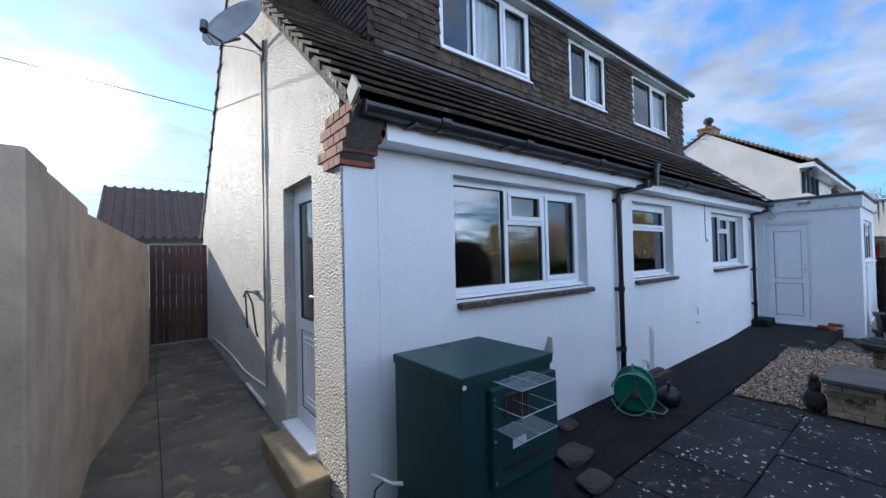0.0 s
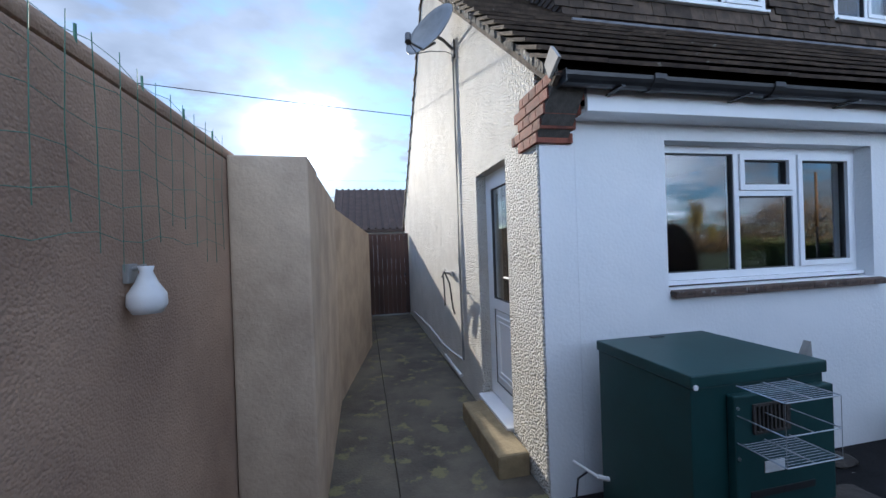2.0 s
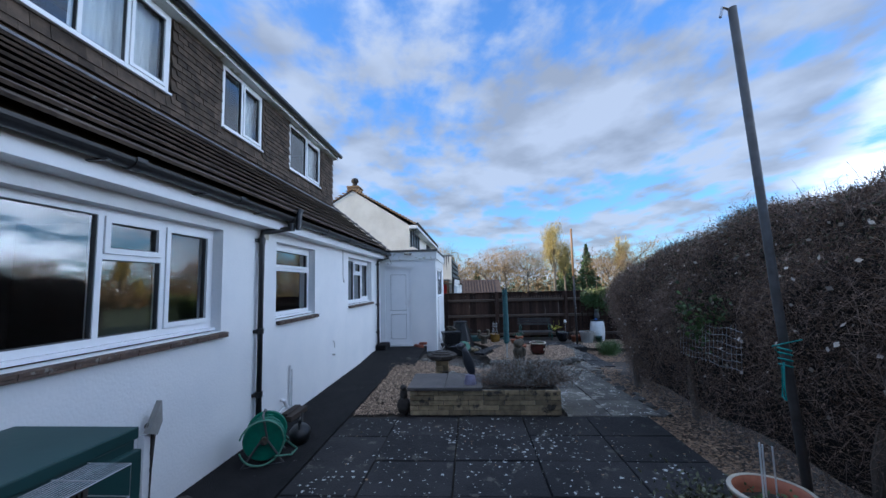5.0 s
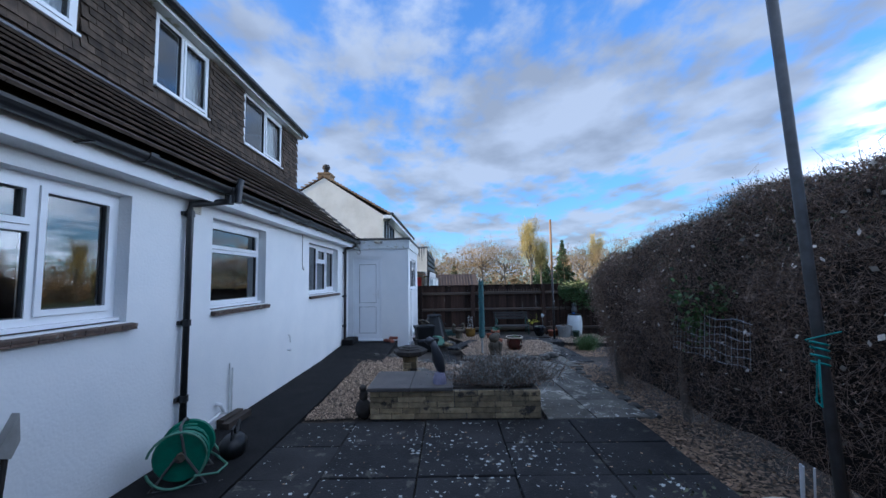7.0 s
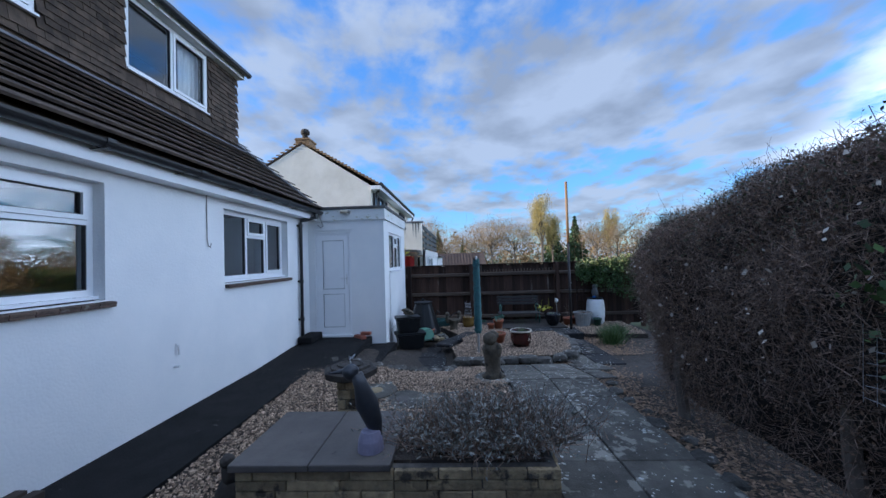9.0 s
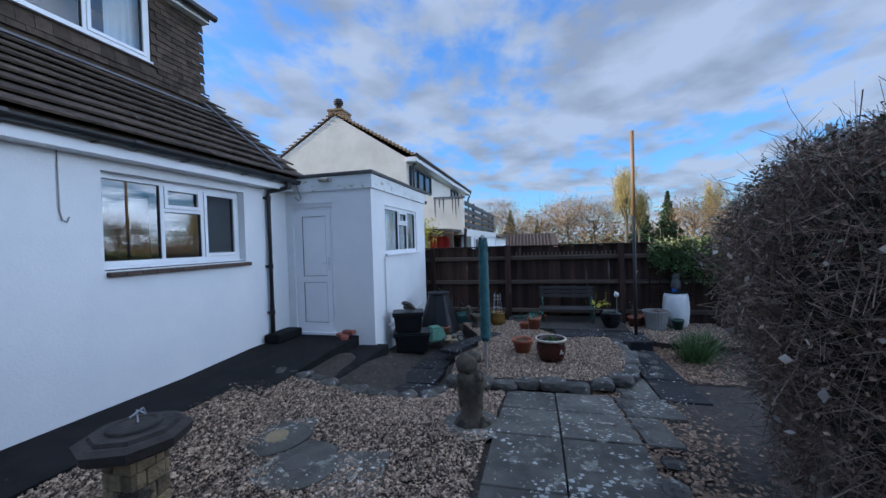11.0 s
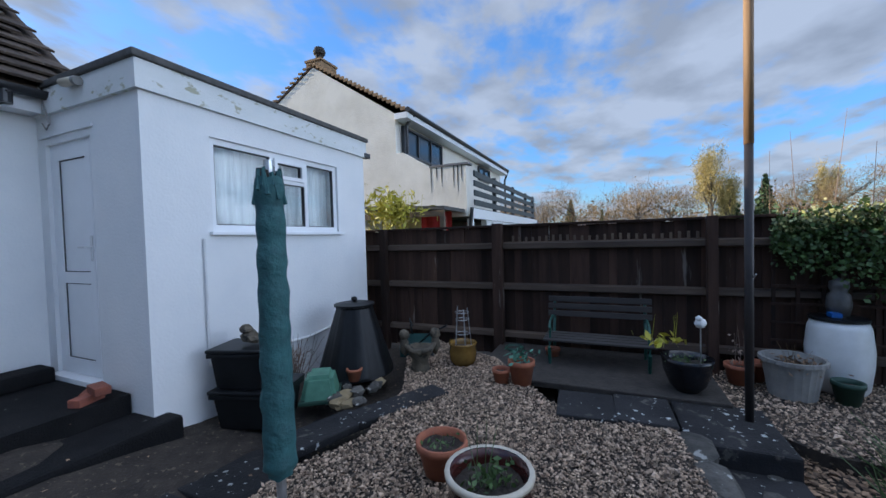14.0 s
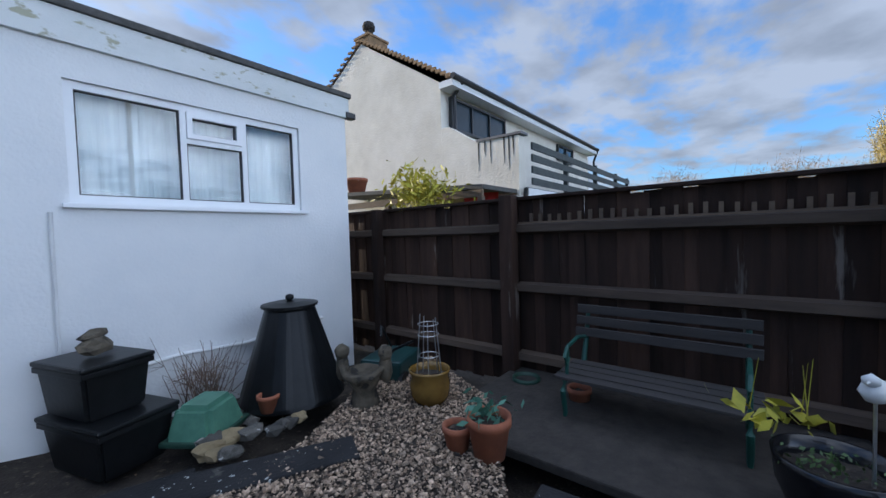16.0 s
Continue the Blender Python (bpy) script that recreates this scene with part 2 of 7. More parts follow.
M = {
    "render_smooth": mat("smooth_white_render", (0.80, 0.80, 0.79), (0.74, 0.75, 0.75), 1.6, 0.85, 0.35, 55, vor=0.6, vscale=38, dist=0.006),
    "render_rough": mat("roughcast_white_render", (0.80, 0.77, 0.70), (0.68, 0.65, 0.58), 2.0, 0.8, 1.0, 45, vor=1.6, vscale=62, dist=0.024),
    "render_stained": mat("stained_white_fascia", (0.74, 0.75, 0.74), (0.66, 0.68, 0.66), 2.0, 0.8, 0.3, 50, spot=(0.42, 0.41, 0.30), spot_scale=6, spot_at=0.6, stretch=(1, 1, 2.2)),
    "upvc": mat("white_upvc", (0.82, 0.83, 0.84), (0.78, 0.79, 0.80), 3, 0.32, 0.02, 20),
    "upvc_line": mat("dark_gasket", (0.05, 0.05, 0.05), (0.07, 0.07, 0.07), 5, 0.6, 0),
    "glass": glass_mat("double_glazing", 1.78),
    "glass_single": glass_mat("single_glazing", 1.42),
    "curtain": mat("white_net_curtain", (0.70, 0.72, 0.74), (0.52, 0.55, 0.58), 9, 0.9, 0.5, 8, stretch=(4, 4, 0.15), dist=0.03),
    "interior": mat("room_shade_black", (0.022, 0.022, 0.024), (0.016, 0.016, 0.018), 2, 0.9, 0),
    "black_plastic": mat("black_plastic_gutter", (0.012, 0.012, 0.013), (0.022, 0.022, 0.023), 7, 0.38, 0.1, 60),
    "brick_red": mat("dark_red_brick", (0.27, 0.085, 0.05), (0.16, 0.055, 0.04), 14, 0.85, 0.5, 70, rand=0.35),
    "mortar": mat("grey_mortar", (0.10, 0.09, 0.078), (0.06, 0.054, 0.047), 20, 0.95, 0.4, 90),
    "sill_tile": mat("weathered_brown_sill_tile", (0.13, 0.085, 0.06), (0.07, 0.05, 0.04), 18, 0.8, 0.5, 60, spot=(0.22, 0.2, 0.17), spot_scale=22, spot_at=0.6, rand=0.25),
    "roof_tile": mat("mossy_brown_concrete_roof_tile", (0.098, 0.072, 0.052), (0.042, 0.031, 0.024), 8, 0.9, 0.7, 60, spot=(0.24, 0.225, 0.195), spot_scale=9, spot_at=0.65, rand=0.25, spec=0.3),
    "hung_tile": mat("brown_hung_tile", (0.095, 0.068, 0.048), (0.050, 0.037, 0.028), 9, 0.85, 0.5, 60, rand=0.38, spec=0.3),
    "lead": mat("grey_lead_flashing", (0.17, 0.17, 0.18), (0.11, 0.11, 0.12), 8, 0.6, 0.3, 30),
    "felt": mat("grey_mineral_felt", (0.11, 0.105, 0.10), (0.07, 0.068, 0.065), 20, 0.9, 0.5, 120),
    "tarmac": mat("black_tarmac", (0.0135, 0.013, 0.0135), (0.0065, 0.0065, 0.007), 4, 0.9, 1.0, 90, spec=0.22, dots=((0.30, 0.30, 0.28), 9, 0.16)),
    "slab": mat("dark_lichened_paving_slab", (0.028, 0.027, 0.0275), (0.0115, 0.0115, 0.0125), 2.4, 0.85, 0.6, 60, spot=(0.075, 0.07, 0.06), spot_scale=5, spot_at=0.60, rand=0.3, spec=0.3, dots=((0.40, 0.41, 0.39), 20, 0.46)),
    "slab_light": mat("pale_lichened_paving_slab", (0.125, 0.118, 0.100), (0.058, 0.055, 0.048), 3.2, 0.88, 0.6, 60, spot=(0.24, 0.23, 0.195), spot_scale=6, spot_at=0.575, rand=0.22, spec=0.3, dots=((0.46, 0.46, 0.43), 24, 0.6)),
    "concrete": mat("damp_mossy_concrete", (0.13, 0.112, 0.082), (0.055, 0.047, 0.038), 2.2, 0.75, 0.5, 50, spot=(0.17, 0.152, 0.07), spot_scale=4.5, spot_at=0.57),
    "soil": mat("dark_soil", (0.045, 0.035, 0.026), (0.022, 0.017, 0.013), 9, 0.95, 0.9, 60, spot=(0.10, 0.078, 0.055), spot_scale=26, spot_at=0.6),
    "grass": mat("meadow_grass", (0.05, 0.075, 0.025), (0.07, 0.08, 0.03), 0.2, 0.95, 0.5, 5),
    "pebble": mat("mixed_brown_gravel", (0.47, 0.355, 0.25), (0.13, 0.085, 0.056), 22, 0.8, 0.3, 120, rand=0.85),
    "leaf_litter": mat("fallen_brown_leaves", (0.29, 0.19, 0.115), (0.13, 0.085, 0.052), 20, 0.85, 0, rand=0.6),
    "stone_edge": mat("lichened_grey_rock", (0.10, 0.093, 0.08), (0.045, 0.042, 0.036), 9, 0.9, 0.9, 30, spot=(0.40, 0.395, 0.36), spot_scale=10, spot_at=0.60, rand=0.3, dist=0.02),
    "buff_block": mat("buff_walling_block", (0.36, 0.275, 0.155), (0.20, 0.155, 0.09), 10, 0.9, 0.8, 50, rand=0.4, spot=(0.06, 0.05, 0.038), spot_scale=4, spot_at=0.56, dist=0.02),
    "pebbledash": mat("brown_pebbledash_wall", (0.42, 0.285, 0.19), (0.28, 0.185, 0.125), 1.6, 0.9, 0.5, 60, vor=0.8, vscale=110, dist=0.007),
    "block": mat("sandy_rendered_block", (0.53, 0.42, 0.30), (0.37, 0.285, 0.205), 2.2, 0.9, 0.5, 50),
    "fence": mat("dark_brown_fence_timber", (0.062, 0.034, 0.023), (0.026, 0.015, 0.011), 7, 0.85, 0.6, 30, stretch=(1, 1, 0.12), rand=0.5, spec=0.3, spot=(0.15, 0.125, 0.105), spot_scale=9, spot_at=0.64),
    "fence_pale": mat("weathered_and_sunlit_timber", (0.16, 0.115, 0.075), (0.10, 0.07, 0.05), 8, 0.85, 0.5, 30, stretch=(1, 0.15, 1)),
    "green_steel": mat("dark_green_painted_steel", (0.012, 0.050, 0.048), (0.009, 0.038, 0.037), 4, 0.42, 0.05, 30),
    "wire": mat("galvanised_wire", (0.55, 0.56, 0.57), (0.42, 0.43, 0.44), 20, 0.35, 0.05, 40, metal=0.85),
    "reel_green": mat("green_plastic_hose", (0.010, 0.17, 0.10), (0.008, 0.12, 0.075), 15, 0.45, 0.1, 40),
    "teal_cover": mat("teal_woven_cover", (0.034, 0.115, 0.118), (0.022, 0.075, 0.080), 12, 0.7, 0.6, 30, dist=0.02),
    "pole_steel": mat("weathered_grey_pole", (0.09, 0.09, 0.09), (0.055, 0.053, 0.05), 10, 0.5, 0.2, 40),
    "pole_wood": mat("tan_wooden_pole", (0.30, 0.18, 0.085), (0.20, 0.115, 0.055), 12, 0.7, 0.3, 40, stretch=(1, 1, 0.1)),
    "pole_dark": mat("dark_painted_pole", (0.018, 0.015, 0.015), (0.028, 0.022, 0.02), 12, 0.55, 0.2, 40),
    "leaf_dark": mat("dark_evergreen_leaf", (0.055, 0.065, 0.028), (0.085, 0.085, 0.042), 30, 0.5, 0, rand=0.5),
    "hedge_brown": mat("brown_hedge_leaf", (0.27, 0.175, 0.115), (0.13, 0.083, 0.056), 20, 0.75, 0, rand=0.6),
    "twig": mat("grey_brown_twig", (0.27, 0.19, 0.14), (0.13, 0.09, 0.068), 25, 0.85, 0, rand=0.5),
    "hedge_core": mat("hedge_inner_shade", (0.010, 0.008, 0.006), (0.016, 0.012, 0.008), 6, 0.95, 0.5, 20),
    "bare_tree": mat("bare_winter_twigs", (0.36, 0.235, 0.115), (0.19, 0.135, 0.075), 0.4, 0.9, 0, rand=0.4),
    "gold_tree": mat("yellow_green_spring_twigs", (0.48, 0.38, 0.14), (0.34, 0.27, 0.1), 0.4, 0.9, 0, rand=0.3),
    "conifer": mat("dark_green_conifer", (0.07, 0.11, 0.045), (0.04, 0.07, 0.03), 0.5, 0.9, 0, rand=0.4),
    "fence_rail": mat("weathered_fence_rail", (0.12, 0.085, 0.06), (0.055, 0.038, 0.028), 7, 0.85, 0.5, 30, stretch=(1, 0.12, 1), rand=0.3),
    "render_old": mat("weathered_white_render", (0.78, 0.74, 0.66), (0.66, 0.62, 0.54), 1.2, 0.85, 0.35, 26, vor=0.6, vscale=20, dist=0.02),
    "dead_flower": mat("pale_dead_flower_heads", (0.62, 0.56, 0.47), (0.42, 0.36, 0.29), 20, 0.85, 0, rand=0.4),
    "coping": mat("smooth_brown_grey_coping_slab", (0.105, 0.092, 0.082), (0.07, 0.062, 0.056), 4, 0.75, 0.3, 60, spot=(0.035, 0.03, 0.027), spot_scale=16, spot_at=0.66),
    "plank": mat("wet_dark_plank", (0.05, 0.035, 0.025), (0.028, 0.02, 0.015), 8, 0.7, 0.4, 30, stretch=(0.15, 1, 1)),
    "ivy_pale": mat("variegated_sunlit_ivy_leaf", (0.36, 0.35, 0.14), (0.20, 0.22, 0.08), 20, 0.5, 0, rand=0.5),
    "bark": mat("grey_bark", (0.16, 0.13, 0.10), (0.09, 0.075, 0.06), 3, 0.9, 0.5, 10),
}
def add_dark_mats():
    M["terracotta"] = mat("terracotta_clay", (0.34, 0.115, 0.055), (0.25, 0.085, 0.045), 9, 0.75, 0.2, 50, spot=(0.36, 0.27, 0.2), spot_scale=8, spot_at=0.66)
    M["burgundy"] = mat("glazed_burgundy_pot", (0.030, 0.008, 0.007), (0.05, 0.012, 0.009), 6, 0.16, 0.05, 20)
    M["cream"] = mat("cream_glaze", (0.55, 0.50, 0.40), (0.45, 0.40, 0.31), 9, 0.35, 0.1, 40)
    M["ochre"] = mat("ochre_glazed_pot", (0.23, 0.135, 0.03), (0.15, 0.085, 0.02), 6, 0.25, 0.05, 30)
    M["black_glaze"] = mat("black_glazed_pot", (0.008, 0.008, 0.010), (0.014, 0.014, 0.016), 6, 0.18, 0.05, 20)
    M["grey_plastic"] = mat("stone_grey_plastic_tub", (0.30, 0.29, 0.27), (0.22, 0.215, 0.20), 6, 0.65, 0.2, 40)
    M["white_barrel"] = mat("white_plastic_barrel", (0.72, 0.73, 0.72), (0.60, 0.61, 0.59), 4, 0.45, 0.05, 30)
    M["blue_plastic"] = mat("blue_plastic", (0.012, 0.10, 0.36), (0.010, 0.08, 0.3), 6, 0.45, 0)
    M["black_bin"] = mat("black_recycled_plastic", (0.006, 0.0065, 0.007), (0.011, 0.012, 0.013), 6, 0.40, 0.1, 30, spec=0.28)
    M["mint"] = mat("faded_mint_plastic", (0.09, 0.22, 0.15), (0.06, 0.16, 0.11), 8, 0.6, 0.1, 40)
    M["green_pot"] = mat("dark_green_plastic_pot", (0.02, 0.06, 0.04), (0.015, 0.045, 0.03), 8, 0.55, 0.1, 40)
    M["stone_statue"] = mat("mossy_cast_stone", (0.12, 0.098, 0.066), (0.05, 0.042, 0.03), 9, 0.9, 0.6, 30, spot=(0.024, 0.021, 0.016), spot_scale=6, spot_at=0.55, dist=0.015)
    M["stone_dark"] = mat("dark_weathered_cast_stone", (0.05, 0.042, 0.035), (0.028, 0.024, 0.02), 9, 0.9, 0.6, 30, dist=0.015)
    M["buff_stone"] = mat("buff_sandstone", (0.27, 0.21, 0.115), (0.19, 0.145, 0.08), 7, 0.9, 0.5, 40)
    M["bench_green"] = mat("green_painted_cast_iron", (0.012, 0.075, 0.055), (0.010, 0.05, 0.04), 9, 0.5, 0.2, 40)
    M["bench_slat"] = mat("dark_bench_slat", (0.050, 0.044, 0.041), (0.030, 0.027, 0.025), 9, 0.8, 0.3, 40, stretch=(1, 0.12, 1))
    M["bird_dark"] = mat("painted_dark_bird", (0.022, 0.024, 0.03), (0.035, 0.037, 0.042), 12, 0.45, 0.2, 30)
    M["bird_base"] = mat("pale_lilac_base", (0.24, 0.22, 0.30), (0.17, 0.16, 0.22), 9, 0.6, 0.2, 30)
    M["white_paint"] = mat("white_painted_thing", (0.75, 0.75, 0.74), (0.66, 0.66, 0.65), 8, 0.5, 0.1, 30)
    M["lavender"] = mat("grey_green_lavender", (0.30, 0.30, 0.27), (0.16, 0.165, 0.14), 30, 0.85, 0, rand=0.4)
    M["plant"] = mat("green_plant_leaf", (0.07, 0.12, 0.03), (0.045, 0.085, 0.022), 20, 0.55, 0, rand=0.4)
    M["bamboo"] = mat("yellow_green_bamboo_leaf", (0.46, 0.40, 0.035), (0.30, 0.29, 0.03), 12, 0.6, 0, rand=0.35)
    M["red_cloth"] = mat("red_cloth", (0.50, 0.03, 0.03), (0.4, 0.025, 0.025), 6, 0.85, 0.2, 30)
    M["cream_cloth"] = mat("cream_cloth", (0.55, 0.45, 0.25), (0.45, 0.37, 0.2), 6, 0.85, 0.2, 30)
    M["grey_slat"] = mat("grey_painted_slat", (0.065, 0.075, 0.075), (0.045, 0.052, 0.053), 8, 0.7, 0.2, 30)
    M["dark_frame"] = mat("dark_grey_window_frame", (0.03, 0.033, 0.037), (0.04, 0.043, 0.047), 8, 0.4, 0.05, 30)
    M["red_roof"] = mat("red_brown_clay_roof", (0.14, 0.065, 0.045), (0.09, 0.045, 0.033), 3, 0.9, 0.4, 20, rand=0.2)
    M["brown_roof"] = mat("brown_tiled_roof", (0.085, 0.055, 0.042), (0.055, 0.038, 0.03), 3, 0.9, 0.4, 20, rand=0.2)
    M["chimney"] = mat("buff_chimney_brick", (0.30, 0.19, 0.10), (0.2, 0.13, 0.07), 8, 0.9, 0.5, 40)
    M["rope"] = mat("teal_nylon_rope", (0.02, 0.28, 0.24), (0.015, 0.2, 0.18), 20, 0.6, 0.3, 60)
    M["gate"] = mat("brown_gate_board", (0.10, 0.05, 0.035), (0.06, 0.032, 0.024), 7, 0.75, 0.4, 30, stretch=(1, 1, 0.12), rand=0.2)
    M["moss"] = mat("green_moss", (0.10, 0.12, 0.02), (0.06, 0.075, 0.015), 15, 0.95, 0.6, 60)
    M["dish"] = mat("grey_satellite_dish", (0.22, 0.22, 0.215), (0.16, 0.16, 0.155), 6, 0.5, 0.05, 30)
    M["label"] = mat("pale_printed_label", (0.6, 0.61, 0.6), (0.5, 0.51, 0.5), 30, 0.5, 0)
add_dark_mats()


# ---- mesh tools ----
def link(name, me, material, parent=None, label="", smooth=False):
    if material is not None:
        me.materials.append(material)
    if smooth:
        me.shade_smooth()
    ob = new(name, me)
    if parent is not None:
        ob.parent = parent
    if label:
        ob["label"] = label
    return ob


def part(name, bm, material, parent=None, label="", smooth=False):
    """Links a bmesh as one mesh object under a thing or a part."""
    me = bpy.data.meshes.new(name)
    bmesh.ops.recalc_face_normals(bm, faces=bm.faces)
    bm.to_mesh(me)
    bm.free()
    return link(name, me, material, parent, label, smooth)


def thing(name, label, category, at=(0, 0, 0), group="", kind="", rz=0):
    ob = new(name)
    ob.empty_display_size = 0.1
    ob.matrix_basis = pose(*at, 0, 0, rz)
    return tagged(ob, label, category, group, kind)


def struct(name, bm, material, label, category):
    return tagged(part(name, bm, material), label, category, "", "structure")


def B():
    return bmesh.new()


def box(bm, x0, x1, y0, y1, z0, z1, bevel=0.0, m=None):
    r = bmesh.ops.create_cube(bm, size=1)
    vs = r["verts"]
    for v in vs:
        v.co = Vector((x0 + (v.co.x + .5) * (x1 - x0), y0 + (v.co.y + .5) * (y1 - y0), z0 + (v.co.z + .5) * (z1 - z0)))
    if bevel:
        es = list({e for v in vs for e in v.link_edges})
        r2 = bmesh.ops.bevel(bm, geom=es, offset=bevel, segments=2, profile=0.6, affect="EDGES")
        vs = list({v for f in r2["faces"] for v in f.verts} | {v for v in vs if v.is_valid})
    if m is not None:
        for v in vs:
            v.co = m @ v.co
    return bm


def tube(bm, pts, radii, n=10, caps=True):
    """A round rod through points; radii: one number or one for each point."""
    pts = [Vector(p) for p in pts]
    if isinstance(radii, (int, float)):
        radii = [radii] * len(pts)
    rings = []
    up = Vector((0, 0, 1))
    for i, p in enumerate(pts):
        d = (pts[min(i + 1, len(pts) - 1)] - pts[max(i - 1, 0)]).normalized()
        a = d.cross(up)
        if a.length < 1e-3:
            a = d.cross(Vector((1, 0, 0)))
        a.normalize()
        b = d.cross(a)
        rings.append([bm.verts.new(p + radii[i] * (math.cos(2 * math.pi * k / n) * a + math.sin(2 * math.pi * k / n) * b)) for k in range(n)])
    for r0, r1 in zip(rings, rings[1:]):
        for k in range(n):
            bm.faces.new((r0[k], r0[(k + 1) % n], r1[(k + 1) % n], r1[k]))
    if caps:
        bm.faces.new(rings[0][::-1])
        bm.faces.new(rings[-1])
    return bm


def lathe(bm, profile, n=28, at=(0, 0, 0), squash=(1, 1), wob=None):
    """Turns (radius, height) pairs round the upright axis; closes at radius 0."""
    rings = []
    for r, z in profile:
        if r < 1e-5:
            rings.append([bm.verts.new((at[0], at[1], at[2] + z))])
        else:
            ring = []
            for k in range(n):
                a = 2 * math.pi * k / n
                rr = r * (wob(a, z) if wob else 1)
                ring.append(bm.verts.new((at[0] + rr * math.cos(a) * squash[0], at[1] + rr * math.sin(a) * squash[1], at[2] + z)))
            rings.append(ring)
    for r0, r1 in zip(rings, rings[1:]):
        if len(r0) == 1 and len(r1) == 1:
            continue
        for k in range(n):
            k2 = (k + 1) % n
            if len(r0) == 1:
                bm.faces.new((r0[0], r1[k2], r1[k]))
            elif len(r1) == 1:
                bm.faces.new((r0[k], r0[k2], r1[0]))
            else:
                bm.faces.new((r0[k], r0[k2], r1[k2], r1[k]))
    return bm


def prism(bm, poly, axis, a0, a1):
    """Extrudes a flat outline (pairs) along axis x, y or z from a0 to a1."""
    def at(p, a):
        return {"x": (a, p[0], p[1]), "y": (p[0], a, p[1]), "z": (p[0], p[1], a)}[axis]
    v0 = [bm.verts.new(at(p, a0)) for p in poly]
    v1 = [bm.verts.new(at(p, a1)) for p in poly]
    bm.faces.new(v0)
    bm.faces.new(v1[::-1])
    for i in range(len(poly)):
        j = (i + 1) % len(poly)
        bm.faces.new((v0[i], v1[i], v1[j], v0[j]))
    return bm


def wall(bm, axis, u0, u1, z0, z1, a, b, holes):
    """A wall between planes a and b (of y when axis is x), with holes (u0, u1, z0, z1) right through."""
    us = sorted({u0, u1, *[h[0] for h in holes], *[h[1] for h in holes]})
    zs = sorted({z0, z1, *[h[2] for h in holes], *[h[3] for h in holes]})
    cache = {}

    def v(u, z, w):
        k = (round(u, 4), round(z, 4), round(w, 4))
        if k not in cache:
            cache[k] = bm.verts.new((u, w, z) if axis == "x" else (w, u, z))
        return cache[k]

    def solid(i, j):
        if i < 0 or j < 0 or i >= len(us) - 1 or j >= len(zs) - 1:
            return False
        cu, cz = (us[i] + us[i + 1]) / 2, (zs[j] + zs[j + 1]) / 2
        return not any(h[0] < cu < h[1] and h[2] < cz < h[3] for h in holes)

    for i in range(len(us) - 1):
        for j in range(len(zs) - 1):
            if not solid(i, j):
                continue
            p, q, r, s = us[i], us[i + 1], zs[j], zs[j + 1]
            bm.faces.new((v(p, r, a), v(q, r, a), v(q, s, a), v(p, s, a)))
            bm.faces.new((v(p, r, b), v(p, s, b), v(q, s, b), v(q, r, b)))
            for di, dj, c, d in ((-1, 0, (p, r), (p, s)), (1, 0, (q, r), (q, s)), (0, -1, (p, r), (q, r)), (0, 1, (p, s), (q, s))):
                if not solid(i + di, j + dj):
                    bm.faces.new((v(*c, a), v(*d, a), v(*d, b), v(*c, b)))
    return bm


def pieces(name, verts, faces, material, parent=None, smooth=False):
    me = bpy.data.meshes.new(name)
    me.from_pydata(np.asarray(verts).tolist(), [], np.asarray(faces).tolist())
    return link(name, me, material, parent, "", smooth)


def leaf_quads(pts, size, rng, flat=0.0, aspect=0.55):
    """Small pointed four-cornered leaves at the points, turned at random; flat: 1 lays them level."""
    n = len(pts)
    d = rng.normal(size=(n, 3))
    d[:, 2] *= 1 - flat
    d /= np.linalg.norm(d, axis=1)[:, None] + 1e-9
    e = rng.normal(size=(n, 3))
    e[:, 2] *= 1 - flat
    w = np.cross(d, e) if flat < 0.5 else np.stack([-d[:, 1], d[:, 0], rng.normal(size=n) * 0.25], 1)
    w /= np.linalg.norm(w, axis=1)[:, None] + 1e-9
    s = size * rng.uniform(0.6, 1.35, n)[:, None]
    v = np.stack([pts - d * s * .5, pts + w * s * aspect * .5, pts + d * s * .5, pts - w * s * aspect * .5], 1).reshape(-1, 3)
    f = np.arange(4 * n).reshape(n, 4)
    return v, f


def twig_strips(p0, p1, w, rng):
    """Thin three-sided twigs from p0 to p1."""
    n = len(p0)
    d = p1 - p0
    a = np.cross(d, rng.normal(size=(n, 3)))
    a /= np.linalg.norm(a, axis=1)[:, None] + 1e-9
    b = np.cross(d, a)
    b /= np.linalg.norm(b, axis=1)[:, None] + 1e-9
    w = np.broadcast_to(np.asarray(w, float), (n,))[:, None]
    r = [a * w, (-.5 * a + .87 * b) * w, (-.5 * a - .87 * b) * w]
    v = np.stack([p0 + r[0], p0 + r[1], p0 + r[2], p1 + r[0] * .4, p1 + r[1] * .4, p1 + r[2] * .4], 1).reshape(-1, 3)
    k = (np.arange(n) * 6)[:, None]
    f = np.concatenate([k + [[0, 1, 4, 3]], k + [[1, 2, 5, 4]], k + [[2, 0, 3, 5]]], 0)
    return v, f


def joined(*vf):
    vs, fs, o = [], [], 0
    for v, f in vf:
        vs.append(v)
        fs.append(f + o)
        o += len(v)
    return np.concatenate(vs), np.concatenate(fs)


# ---- ground ----
def lerp_table(x, tab):
    return float(np.interp(x, [p[0] for p in tab], [p[1] for p in tab]))


